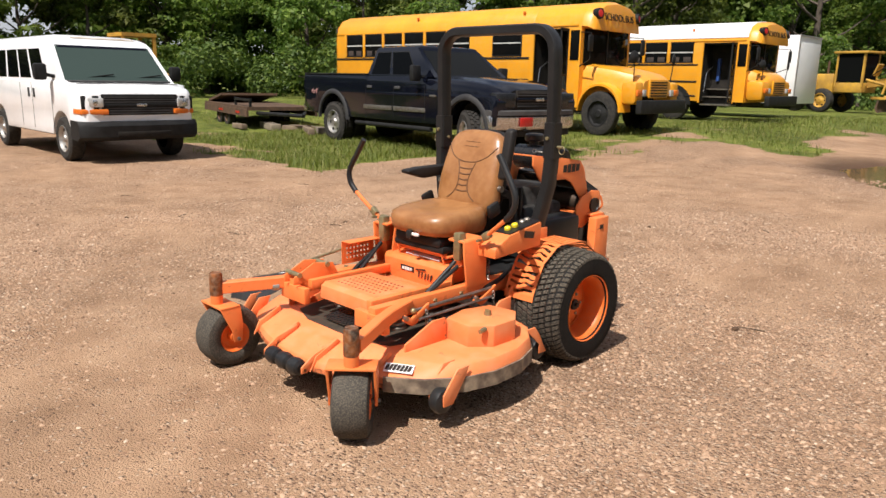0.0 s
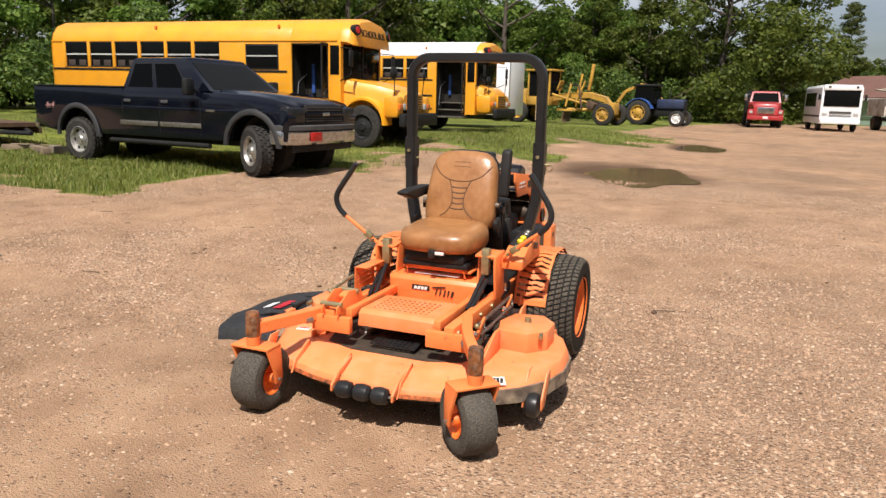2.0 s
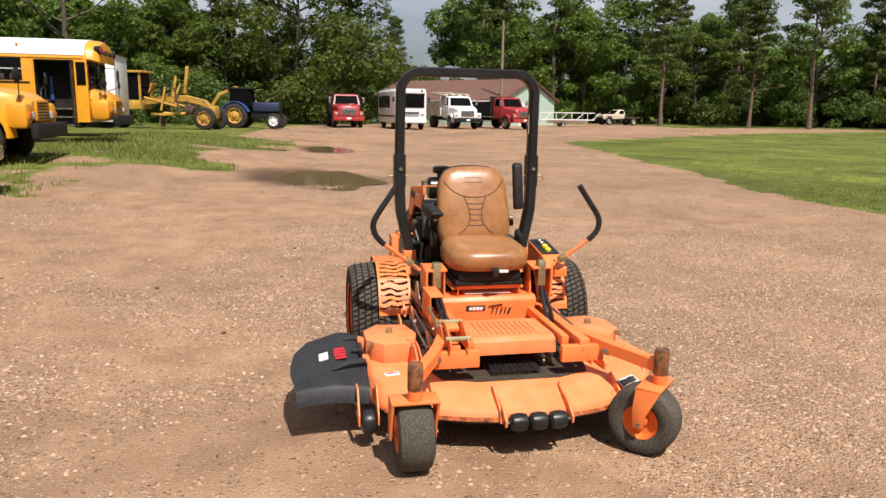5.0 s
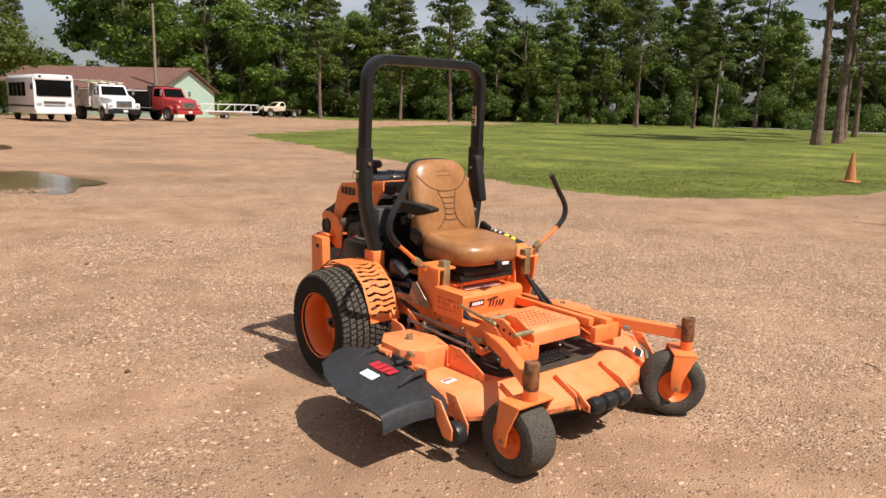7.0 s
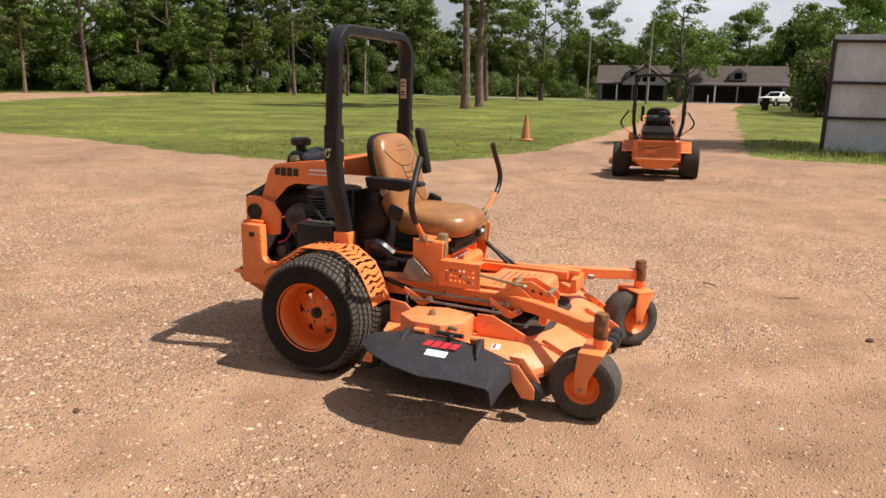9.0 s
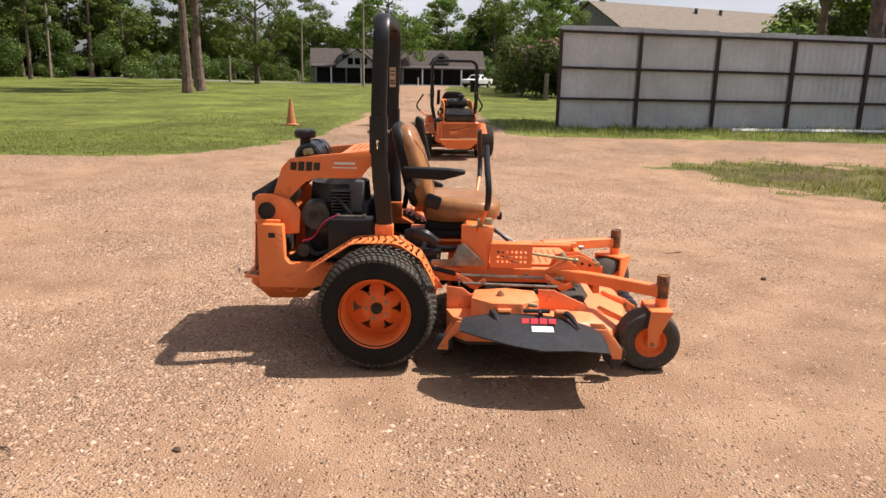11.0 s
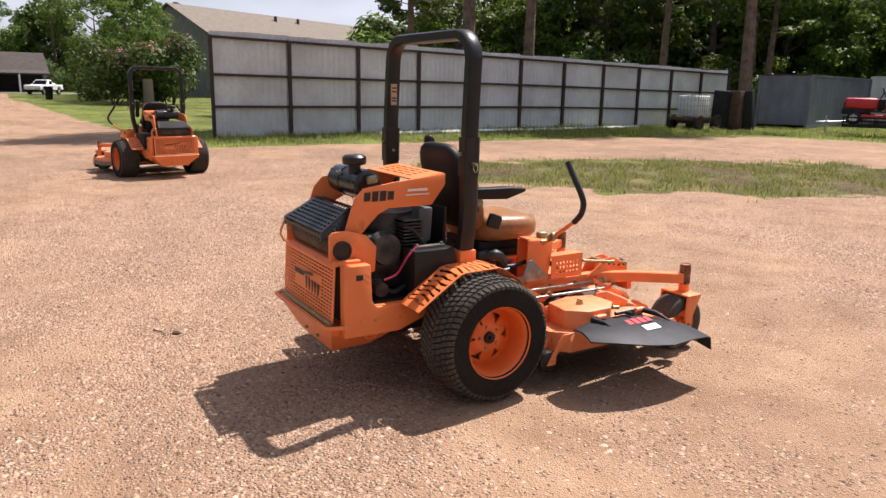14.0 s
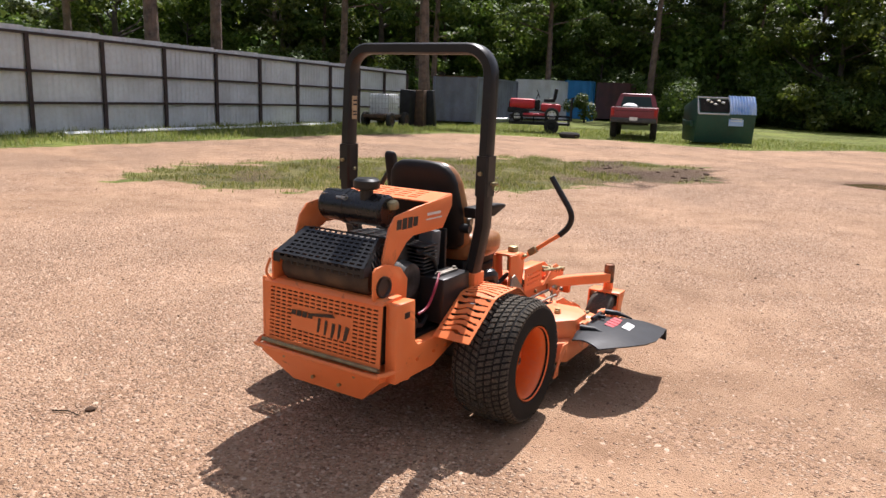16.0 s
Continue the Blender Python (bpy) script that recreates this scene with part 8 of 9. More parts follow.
for s in (-1, 1):
    road_wheel(bx, (-1.5, s * 1.0, 0.42), s, 0.42, 0.25)
part("skirt", B().box((0, 0, 0.5), (5.5, 1.2, 0.3)), M_BLACKTRIM, bx)
yl = thing("yellow_machine", on(-23.6, 7.9, 0), "old yellow machine cab behind the van", "machine")
part("cab_frame", B().box((0, 0, 2.75), (1.3, 1.2, 0.12)).box((-0.58, -0.52, 2.1), (0.1, 0.1, 1.3)).box((0.58, -0.52, 2.1), (0.1, 0.1, 1.3)).box((-0.58, 0.52, 2.1), (0.1, 0.1, 1.3)).box((0.58, 0.52, 2.1), (0.1, 0.1, 1.3)), M_CATY, yl)
part("seat_back", B().box((0.1, 0, 2.2), (0.7, 0.6, 0.7), bevel=0.05), M_RUST, yl)
part("machine_body", B().box((0, 0, 1.0), (2.6, 1.5, 1.0), bevel=0.1), M_CATY, yl)
for s in (-1, 1):
    road_wheel(yl, (-0.9, s * 0.9, 0.55), s, 0.55, 0.4)
    road_wheel(yl, (0.9, s * 0.9, 0.55), s, 0.55, 0.4)

# puddles
for (px, py), a, bb, r in PUDDLES:
    ring = [Vector((math.cos(q) * a, math.sin(q) * bb, 0)) * (1.2 + 0.45 * n2(math.cos(q), math.sin(q), 1.7, px + 4)) for q in [2 * math.pi * k / 40 for k in range(40)]]
    b = B()
    b._new(ring, [tuple(range(40))])
    solid("puddle", b, M_WATER, "shallow muddy rain puddle", "puddle", "structure", m=pose(px, py, rise(px, py) - 0.014, 0, 0, r))


def gable_house(m, l, w, eave, ridge, wall, roof, label, name="house"):
    """Ridge along x; gables at both ends."""
    t = thing(name, m, label, "house")
    part("wall", B().prism([(-w / 2, 0), (w / 2, 0), (w / 2, eave), (0, ridge - 0.1), (-w / 2, eave)], "x", -l / 2, l / 2), wall, t)
    e = 0.45
    k = (ridge - eave) / (w / 2)
    for s in (-1, 1):
        part("roof_slope", B().prism([(0, ridge), (s * (w / 2 + e), eave - e * k), (s * (w / 2 + e), eave - e * k + 0.12), (0, ridge + 0.12)], "x", -l / 2 - 0.35, l / 2 + 0.35), roof, t)
    return t


hs = gable_house(on(16.3, 72.0, -50), 17, 9.5, 2.5, 4.4, M_SIDING, M_ROOFB, "pale green gabled house with brown metal roof")
part("eave_board", B().box((0, -5.25, 2.25), (17.6, 0.06, 0.2)), M_WHITE, hs)
part("door", B().box((8.52, -1.5, 1.05), (0.06, 0.95, 2.1)), M_WHITE, hs)
for hx, hy, rz, l in ((108, 17.4, 100, 9.5), (107, 3.0, 94, 12)):
    h = gable_house(on(hx, hy, rz), l, 9, 2.4, 4.9, M_HOUSEW, M_ROOFG, "grey farmhouse with deep porch among trees")
    part("porch_roof", B().box((0, 5.4, 2.5), (l, 3.0, 0.15), (-8, 0, 0)), M_ROOFG, h)
    part("porch_shade", B().box((0, 4.55, 1.25), (l - 1, 0.08, 2.2)), M_DARKIN, h)
    for k in range(5):
        part("porch_post", B().box((-l / 2 + 0.5 + (l - 1) / 4 * k, 6.7, 1.2), (0.2, 0.2, 2.4)), M_WHITE if k % 2 else M_HOUSEW, h)
    if l < 10:
        gb = part("front_gable", B().prism([(-4.6, 2.2), (1.4, 2.2), (1.4, 2.5), (-1.6, 4.6), (-4.6, 2.5)], "y", 2.0, 6.9), M_GABLE, h, "pale board gable over the porch")
        for q in (-1, 1):
            part("gable_roof", B().prism([(-1.6, 4.72), (-1.6 + q * 3.5, 2.2), (-1.6 + q * 3.5, 2.36), (-1.6, 4.9)], "y", 1.5, 7.3), M_ROOFG, h)
        for x in (-2.6, -1.6, -0.6):
            part("window", B().box((x, 6.93, 3.1), (0.75, 0.08, 0.9)), M_PANE, gb)
    dm = part("dormer", B().prism([(-1.1, 3.0), (1.1, 3.0), (1.1, 3.9), (0, 4.6), (-1.1, 3.9)], "y", 1.2, 4.0), M_HOUSEW, h)
    part("dormer_window", B().box((0, 4.03, 3.6), (0.9, 0.06, 0.8)), M_PANE, dm)
barn = gable_house(on(92, -31.5, -64), 37, 17, 5.8, 10.1, M_HOUSEW, surf("tan_shingles", (0.20, 0.165, 0.125), (0.16, 0.13, 0.10), 0.85, scale=2, fine=15, bump=0.01), "low house with tan shingle roof behind the fence")
for y in (-4, 0):
    part("roof_vent", B().cyl((y, -1.6, 8.8), (y, -1.6, 10.0), 0.2, seg=10), M_GREYTRIM, barn)
ft2 = thing("boat_trailer", on(24.9, 63.5, -5) @ Matrix.Scale(0.66, 4), "white boat frame on a trailer", "trailer")
part("frame_rail", B().box((0, -1.2, 2.0), (7.5, 0.12, 0.12)).box((0, 1.2, 2.0), (7.5, 0.12, 0.12)).box((0, -1.2, 1.0), (7.5, 0.12, 0.12)).box((0, 1.2, 1.0), (7.5, 0.12, 0.12)), M_WHITE, ft2)
for k in range(4):
    part("brace", B().cyl((-3.7 + 2.4 * k, -1.2, 1.0), (-2.6 + 2.4 * k, -1.2, 2.0), 0.05, seg=6), M_WHITE, ft2)
    part("brace", B().cyl((-3.7 + 2.4 * k, 1.2, 1.0), (-3.7 + 2.4 * k, 1.2, 2.0), 0.05, seg=6), M_WHITE, ft2)
part("hull", B().loft([[Vector((x, y, z)) for y, z in ((-w, 0.95), (w, 0.95), (w * 0.5, 0.5), (-w * 0.5, 0.5))] for x, w in ((-3.0, 0.9), (1.0, 0.9), (3.2, 0.1))]), M_WHITE, ft2)
for s in (-1, 1):
    road_wheel(ft2, (-0.8, s * 1.0, 0.35), s, 0.35, 0.2)


def pole(x, y, h, r, lean=0.0, lamp=False, can=False):
    t = thing("utility_pole", on(x, y, 0), "weathered wooden utility pole", "pole", "utility poles")
    part("shaft", B().tube([(lean * z, 0, z) for z in (-0.1, h * 0.5, h)], [r, r * 0.85, r * 0.65], 12), M_WOODP, t)
    if lamp:
        part("lamp_arm", B().tube([(lean * h, 0, h - 0.6), (lean * h - 0.2, -0.6, h - 0.4), (lean * h - 0.2, -1.2, h - 0.5)], 0.04, 6).ball((lean * h - 0.2, -1.3, h - 0.55), (0.16, 0.2, 0.12), 10, 6), M_CAGE, t)
    if can:
        part("transformer", B().cyl((0.2, -0.35, h - 2.2), (0.2, -0.35, h - 1.3), 0.25, seg=14), M_CAGE, t)


pole(18.1, 63.1, 9.6, 0.15)
pole(85.2, 49.9, 8.6, 0.15, 0.05, False, True)
pole(96.9, 21.6, 8.4, 0.14, 0.05)
pole(80.7, 11.1, 9.4, 0.15, 0.04, True)
pole(92.0, 30.0, 8.0, 0.14)
# public road across the far side of the lawn
solid("road", B().loft([[Vector((x + 0.00006 * (y - 5) ** 2 * 30, y, rise(x, y) + z)) for x, z in ((94.5, 0.03), (100.5, 0.03), (100.5, -0.1), (94.5, -0.1))] for y in range(-70, 71, 10)]), M_ROAD, "pale grey public road past the farmhouses", "road", "structure")
solid("mail_post", B().box((0, 0, 0.55), (0.12, 0.12, 1.1)), M_WHITE, "white post beside the drive", "post", m=on(88, 5.2, 0))
wc = small_pickup(on(89.6, -2.2, 150), M_VANW, "white pickup parked by the road", False, 0.0)
bin_ = thing("wheelie_bin", on(63, -1.2, 0), "dark blue wheeled refuse bin", "bin")
part("bin_body", B().loft([[Vector(p) for p in ((-0.25, -0.25, 0.05), (0.25, -0.25, 0.05), (0.25, 0.25, 0.05), (-0.25, 0.25, 0.05))], [Vector(p) for p in ((-0.32, -0.3, 1.0), (0.32, -0.3, 1.0), (0.32, 0.3, 1.0), (-0.32, 0.3, 1.0))]]), M_NAVY, bin_)
part("lid", B().box((0, 0, 1.03), (0.68, 0.64, 0.06), bevel=0.02), M_NAVY, bin_)
wf = thing("wooden_fence", on(43, -5.6, -4), "grey board fence beside the drive", "fence")
for k in range(22):
    part("board", B().box((0.3 * k, 0, 0.85 + 0.02 * (k % 3)), (0.27, 0.03, 1.7)), M_WOODP, wf)

# ---- loose stones and grass blades ----
M_STONE = bpy.data.materials.new("pea_gravel_stones")
M_STONE.use_nodes = True
st, sp = M_STONE.node_tree, M_STONE.node_tree.nodes["Principled BSDF"]
sg, sr = st.nodes.new("ShaderNodeNewGeometry"), st.nodes.new("ShaderNodeValToRGB")
for k in range(4):
    sr.color_ramp.elements.new(0.5)
for e, pos, c in zip(sr.color_ramp.elements, (0.0, 0.16, 0.45, 0.74, 0.93, 1.0), ((0.12, 0.070, 0.043), (0.28, 0.170, 0.107), (0.410, 0.257, 0.165), (0.46, 0.304, 0.200), (0.50, 0.353, 0.243), (0.56, 0.445, 0.335))):
    e.position, e.color = pos, (*c, 1)
st.links.new(sg.outputs["Random Per Island"], sr.inputs[0])
st.links.new(sr.outputs[0], sp.inputs["Base Color"])
sp.inputs["Roughness"].default_value = 0.85
sp.inputs["Specular IOR Level"].default_value = 0.2


def quick_mesh(name, verts, faces, mat, smooth=False):
    """verts (n, 3), faces (m, k): all faces with k corners."""
    k = faces.shape[1]
    me = bpy.data.meshes.new(name)
    me.vertices.add(len(verts))
    me.vertices.foreach_set("co", verts.astype(np.float32).ravel())
    me.loops.add(faces.size)
    me.loops.foreach_set("vertex_index", faces.astype(np.int32).ravel())
    me.polygons.add(len(faces))
    me.polygons.foreach_set("loop_start", np.arange(0, faces.size, k, dtype=np.int32))
    if smooth:
        me.polygons.foreach_set("use_smooth", np.ones(len(faces), dtype=bool))
    me.update(calc_edges=True)
    me.materials.append(mat)
    return me


def ground_z(x, y):
    return rise(x, y) + 0.012 * n2(x, y, 0.7, 2) + (0.006 * n2(x, y, 3.1, 4) if abs(x) < 12 and abs(y) < 16 else 0) - (0.007 * ruts(x, y) if abs(x) < 16 and abs(y) < 18 else 0)


def scatter_stones(name, count, r0, r1, s0, s1, rng, label):
    """Low domed stones, five-sided, half sunk; thinner on worn earth."""
    pos, size = [], []
    a, r = rng.uniform(0, 2 * math.pi, count * 3), np.sqrt(rng.uniform(r0 * r0, r1 * r1, count * 3))
    xs, ys = r * np.cos(a), r * np.sin(a)
    ok = grassy(xs, ys) < -0.05
    for x, y in zip(xs[ok], ys[ok]):
        if len(pos) < count and rng.random() < 0.16 + 1.0 * (1 - bare(x, y)) ** 1.3:
            pos.append((x, y, ground_z(x, y)))
            size.append(s0 + (s1 - s0) * rng.random() ** 2.2)
    pos, size = np.array(pos), np.array(size)
    n = len(pos)
    ang = np.arange(5) * 2 * math.pi / 5
    yaw = rng.uniform(0, 2 * math.pi, n)
    sx, sy, sz = size * rng.uniform(0.8, 1.35, n), size * rng.uniform(0.6, 1.0, n), size * rng.uniform(0.4, 0.75, n)
    v = np.empty((n, 6, 3))
    for i in range(5):
        w = rng.uniform(0.75, 1.15, n)
        px, py = np.cos(ang[i]) * sx * w, np.sin(ang[i]) * sy * w
        v[:, i, 0] = px * np.cos(yaw) - py * np.sin(yaw)
        v[:, i, 1] = px * np.sin(yaw) + py * np.cos(yaw)
        v[:, i, 2] = sz * rng.uniform(-0.5, 0.15, n)
    v[:, 5] = rng.normal(size=(n, 3)) * (size * 0.25)[:, None]
    v[:, 5, 2] = sz * rng.uniform(0.8, 1.1, n)
    v += pos[:, None, :]
    f = np.array([(i, (i + 1) % 5, 5) for i in range(5)])
    f = (f[None] + (np.arange(n) * 6)[:, None, None]).reshape(-1, 3)
    tagged(new(name, quick_mesh(name, v.reshape(-1, 3), f, M_STONE, True)), label, "gravel", kind="stuff")


srng = np.random.default_rng(5)
scatter_stones("loose_gravel", 84000, 0.0, 5.6, 0.005, 0.0165, srng, "loose tan and white pea gravel")
scatter_stones("scattered_gravel", 40000, 5.6, 10.5, 0.008, 0.020, srng, "loose tan pea gravel farther out")

def blade_material(name, cols):
    m = bpy.data.materials.new(name)
    m.use_nodes = True
    nt, p = m.node_tree, m.node_tree.nodes["Principled BSDF"]
    L, N = nt.links.new, nt.nodes.new
    g, r = N("ShaderNodeNewGeometry"), N("ShaderNodeValToRGB")
    r.color_ramp.elements.new(0.5)
    r.color_ramp.elements.new(0.5)
    for e, pos, c in zip(r.color_ramp.elements, (0.0, 0.45, 0.8, 1.0), cols):
        e.position, e.color = pos, (*c, 1)
    L(g.outputs["Random Per Island"], r.inputs[0])
    L(r.outputs[0], p.inputs["Base Color"])
    p.inputs["Roughness"].default_value = 0.6
    t, x = N("ShaderNodeBsdfTranslucent"), N("ShaderNodeMixShader")
    x.inputs[0].default_value = 0.5
    L(r.outputs[0], t.inputs["Color"])
    L(p.outputs[0], x.inputs[1])
    L(t.outputs[0], x.inputs[2])
    L(x.outputs[0], nt.nodes["Material Output"].inputs[0])
    return m


M_BLADE = blade_material("grass_blades", ((0.105, 0.145, 0.022), (0.185, 0.23, 0.036), (0.275, 0.295, 0.06), (0.38, 0.33, 0.13)))
M_WEED = blade_material("dry_weed_blades", ((0.11, 0.128, 0.024), (0.19, 0.20, 0.04), (0.28, 0.255, 0.07), (0.37, 0.31, 0.14)))


def blades(name, boxes, h0, h1, w, label, seed, clump=0.0, edge=-0.12, mat=M_BLADE):
    """Bent grass blades over stretches (x0, y0, x1, y1, count) wherever grass grows; clump gathers them in tufts."""
    rng = np.random.default_rng(seed)
    pts = []
    for x0, y0, x1, y1, count in boxes:
        xs, ys = rng.uniform(x0, x1, count), rng.uniform(y0, y1, count)
        for x, y, g in zip(xs, ys, grassy(xs, ys)):
            if g > edge and (g > 0.7 or rng.random() < 0.25 + 1.05 * g) and puddle(x, y) < 0 and rng.random() > 1.3 * muddy(x, y) and n2(x, y, 1.6, 21) > clump - 0.5:
                pts.append((x, y, ground_z(x, y) - 0.01, 0.55 + 0.9 * max(0.0, 0.5 + n2(x, y, 1.6, 21))))
    p = np.array(pts)
    n = len(p)
    a = rng.uniform(0, 2 * math.pi, n)
    h = rng.uniform(h0, h1, n) * p[:, 3]
    lean = rng.uniform(0.3, 1.1, n) * h
    d = np.stack([np.cos(a), np.sin(a)], 1)
    s = np.stack([-d[:, 1], d[:, 0]], 1) * (w * rng.uniform(0.6, 1.3, n))[:, None]
    v = np.zeros((n, 5, 3))
    v[:, 0, :2], v[:, 1, :2] = p[:, :2] - s, p[:, :2] + s
    v[:, 2, :2], v[:, 3, :2] = p[:, :2] + s * 0.8 + d * (lean * 0.35)[:, None], p[:, :2] - s * 0.8 + d * (lean * 0.35)[:, None]
    v[:, 4, :2] = p[:, :2] + d * lean[:, None]
    v[:, :, 2] = p[:, 2][:, None]
    v[:, 2, 2] += h * 0.6
    v[:, 3, 2] += h * 0.6
    v[:, 4, 2] += h
    f = (np.array([(0, 1, 2), (0, 2, 3), (3, 2, 4)])[None] + (np.arange(n) * 5)[:, None, None]).reshape(-1, 3)
    tagged(new(name, quick_mesh(name, v.reshape(-1, 3), f, mat)), label, "grass", kind="stuff")


blades("verge_grass", [(-14, 3.2, -4.5, 10, 62000), (-8, 10, -1, 30, 22000), (-24, 8, -9, 20, 9000)], 0.035, 0.15, 0.0065, "rough green grass between the parked vehicles", 31, -0.1, -0.3)
blades("lawn_grass", [(7.5, 3.0, 13, 10, 26000), (13, 3.0, 22, 9, 14000), (8.5, 10, 16, 32, 14000)], 0.02, 0.05, 0.006, "mown lawn grass with a ragged edge", 32, 0.0)
blades("weed_grass", [(1.0, -14.5, 10.0, -3.6, 62000)], 0.025, 0.10, 0.0055, "patch of olive weeds in wet earth", 33, 0.22, -0.12, M_WEED)
blades("fence_grass", [(14.0, -24, 21, -1.0, 22000), (-8, -34, 20, -23, 26000)], 0.05, 0.18, 0.008, "long grass along the fence and the yard's end", 34, 0.15)

# fallen twigs and dark clods lying about
M_TWIG = surf("grey_brown_twig", (0.10, 0.065, 0.04), (0.06, 0.04, 0.028), 0.85, scale=20)
M_CLOD = surf("dark_earth_clod", (0.10, 0.055, 0.03), (0.06, 0.035, 0.02), 0.95, scale=30, bump=0.003)
for k in range(16):
    a, r = srng.uniform(0, 6.28), srng.uniform(1.9, 6.5)
    x, y = r * math.cos(a), r * math.sin(a)
    l, d = srng.uniform(0.06, 0.2), srng.uniform(0, 6.28)
    solid("twig", B().tube([(0, 0, 0.006), (l * 0.5, l * 0.08, 0.011), (l, 0, 0.006)], [0.004, 0.0035, 0.002], 5), M_TWIG, "small dry twig lying on gravel", "twig", group="fallen twigs", m=pose(x, y, ground_z(x, y), 0, 0, math.degrees(d)))
for k in range(14):
    a, r = srng.uniform(0, 6.28), srng.uniform(1.7, 5.5)
    x, y = r * math.cos(a), r * math.sin(a)
    s_ = srng.uniform(0.008, 0.022)
    solid("earth_clod", B().ball((0, 0, s_ * 0.3), (s_ * 1.3, s_, s_ * 0.7), 7, 5), M_CLOD, "dark clod of earth on gravel", "clod", group="earth clods", m=pose(x, y, ground_z(x, y), 0, 0, k * 50))

for k in range(26):
    x, y = srng.uniform(1.3, 3.8), srng.uniform(-14.2, -10.4)
    s_ = srng.uniform(0.022, 0.06)
    solid("mud_clod", B().ball((0, 0, s_ * 0.15), (s_ * 1.5, s_ * 1.1, s_ * 0.6), 8, 5), M_CLOD, "dark wet clod of churned mud", "clod", group="mud clods", m=pose(x, y, ground_z(x, y), 0, 0, k * 47))

# ---- trees ----
def leaf_material(name, dark, mid, light, thin=0.35):
    m = bpy.data.materials.new(name)
    m.use_nodes = True
    nt, p = m.node_tree, m.node_tree.nodes["Principled BSDF"]
    L, N = nt.links.new, nt.nodes.new
    g, oi = N("ShaderNodeNewGeometry"), N("ShaderNodeObjectInfo")
    r = N("ShaderNodeValToRGB")
    r.color_ramp.elements.new(0.5)
    for e, pos, c in zip(r.color_ramp.elements, (0.0, 0.55, 1.0), (dark, mid, light)):
        e.position, e.color = pos, (*c, 1)
    L(g.outputs["Random Per Island"], r.inputs[0])
    hs = N("ShaderNodeHueSaturation")
    mr, mh = N("ShaderNodeMapRange"), N("ShaderNodeMapRange")
    mr.inputs[3].default_value, mr.inputs[4].default_value = 0.7, 1.3
    mh.inputs[3].default_value, mh.inputs[4].default_value = 0.475, 0.515
    L(oi.outputs["Random"], mr.inputs[0])
    L(oi.outputs["Random"], mh.inputs[0])
    L(mr.outputs[0], hs.inputs["Value"])
    L(mh.outputs[0], hs.inputs["Hue"])
    L(r.outputs[0], hs.inputs["Color"])
    L(hs.outputs[0], p.inputs["Base Color"])
    p.inputs["Roughness"].default_value = 0.55
    p.inputs["Specular IOR Level"].default_value = 0.3
    tr, mx = N("ShaderNodeBsdfTranslucent"), N("ShaderNodeMixShader")
    L(hs.outputs[0], tr.inputs["Color"])
    mx.inputs[0].default_value = thin
    L(p.outputs[0], mx.inputs[1])
    L(tr.outputs[0], mx.inputs[2])
    L(mx.outputs[0], nt.nodes["Material Output"].inputs[0])
    return m


M_LEAF = leaf_material("broad_leaves", (0.05, 0.085, 0.012), (0.105, 0.165, 0.024), (0.20, 0.25, 0.045), 0.5)
M_PINE = leaf_material("pine_needles", (0.045, 0.075, 0.016), (0.09, 0.135, 0.026), (0.17, 0.205, 0.045), 0.42)
M_BUSH = leaf_material("shrub_leaves", (0.035, 0.062, 0.012), (0.075, 0.125, 0.022), (0.155, 0.205, 0.04))
M_BARK = surf("grey_brown_bark", (0.11, 0.085, 0.065), (0.06, 0.048, 0.038), 0.9, scale=4, fine=22, bump=0.02)
M_PBARK = surf("red_brown_pine_bark", (0.20, 0.125, 0.09), (0.065, 0.045, 0.035), 0.9, scale=3.2, fine=11, dust=0.5, dustcol=(0.23, 0.18, 0.15), bump=0.05)
M_BLOSSOM = surf("pink_blossom", (0.5, 0.14, 0.2), (0.42, 0.1, 0.15), 0.6)


def leaf_cloud(name, clumps, count, size, mat, rng, flat=0.6, per=1):
    """Many small bent leaf blades scattered through uneven clumps (centre, radius)."""
    n = count
    cs = np.array([c for c, _ in clumps])
    rs = np.array([r for _, r in clumps])
    w = rs ** 2 / (rs ** 2).sum()
    pick = rng.choice(len(clumps), n, p=w)
    d = rng.normal(size=(n, 3))
    d /= np.linalg.norm(d, axis=1)[:, None]
    rad = rs[pick] * rng.uniform(0.45, 1.0, n) ** 0.5 * rng.uniform(0.75, 1.12, n)
    pos = cs[pick] + d * rad[:, None] * np.array([1, 1, flat])
    nrm = d * 0.9 + rng.normal(size=(n, 3)) * 0.5 + np.array([0, 0, 0.55])
    nrm /= np.linalg.norm(nrm, axis=1)[:, None]
    a = np.cross(nrm, rng.normal(size=(n, 3)))
    a /= np.linalg.norm(a, axis=1)[:, None]
    b = np.cross(nrm, a)
    s = size * rng.uniform(0.55, 1.35, n)[:, None]
    v = np.empty((n, 3, 3))
    v[:, 0] = pos - a * s
    v[:, 1] = pos + a * s * 0.6 - b * s * 0.7
    v[:, 2] = pos + a * s * 0.6 + b * s * 0.7
    me = bpy.data.meshes.new(name)
    me.vertices.add(n * 3)
    me.vertices.foreach_set("co", v.reshape(-1))
    me.loops.add(n * 3)
    me.loops.foreach_set("vertex_index", np.arange(n * 3, dtype=np.int32))
    me.polygons.add(n)
    me.polygons.foreach_set("loop_start", np.arange(0, n * 3, 3, dtype=np.int32))
    me.update(calc_edges=True)
    me.materials.append(mat)
    return me


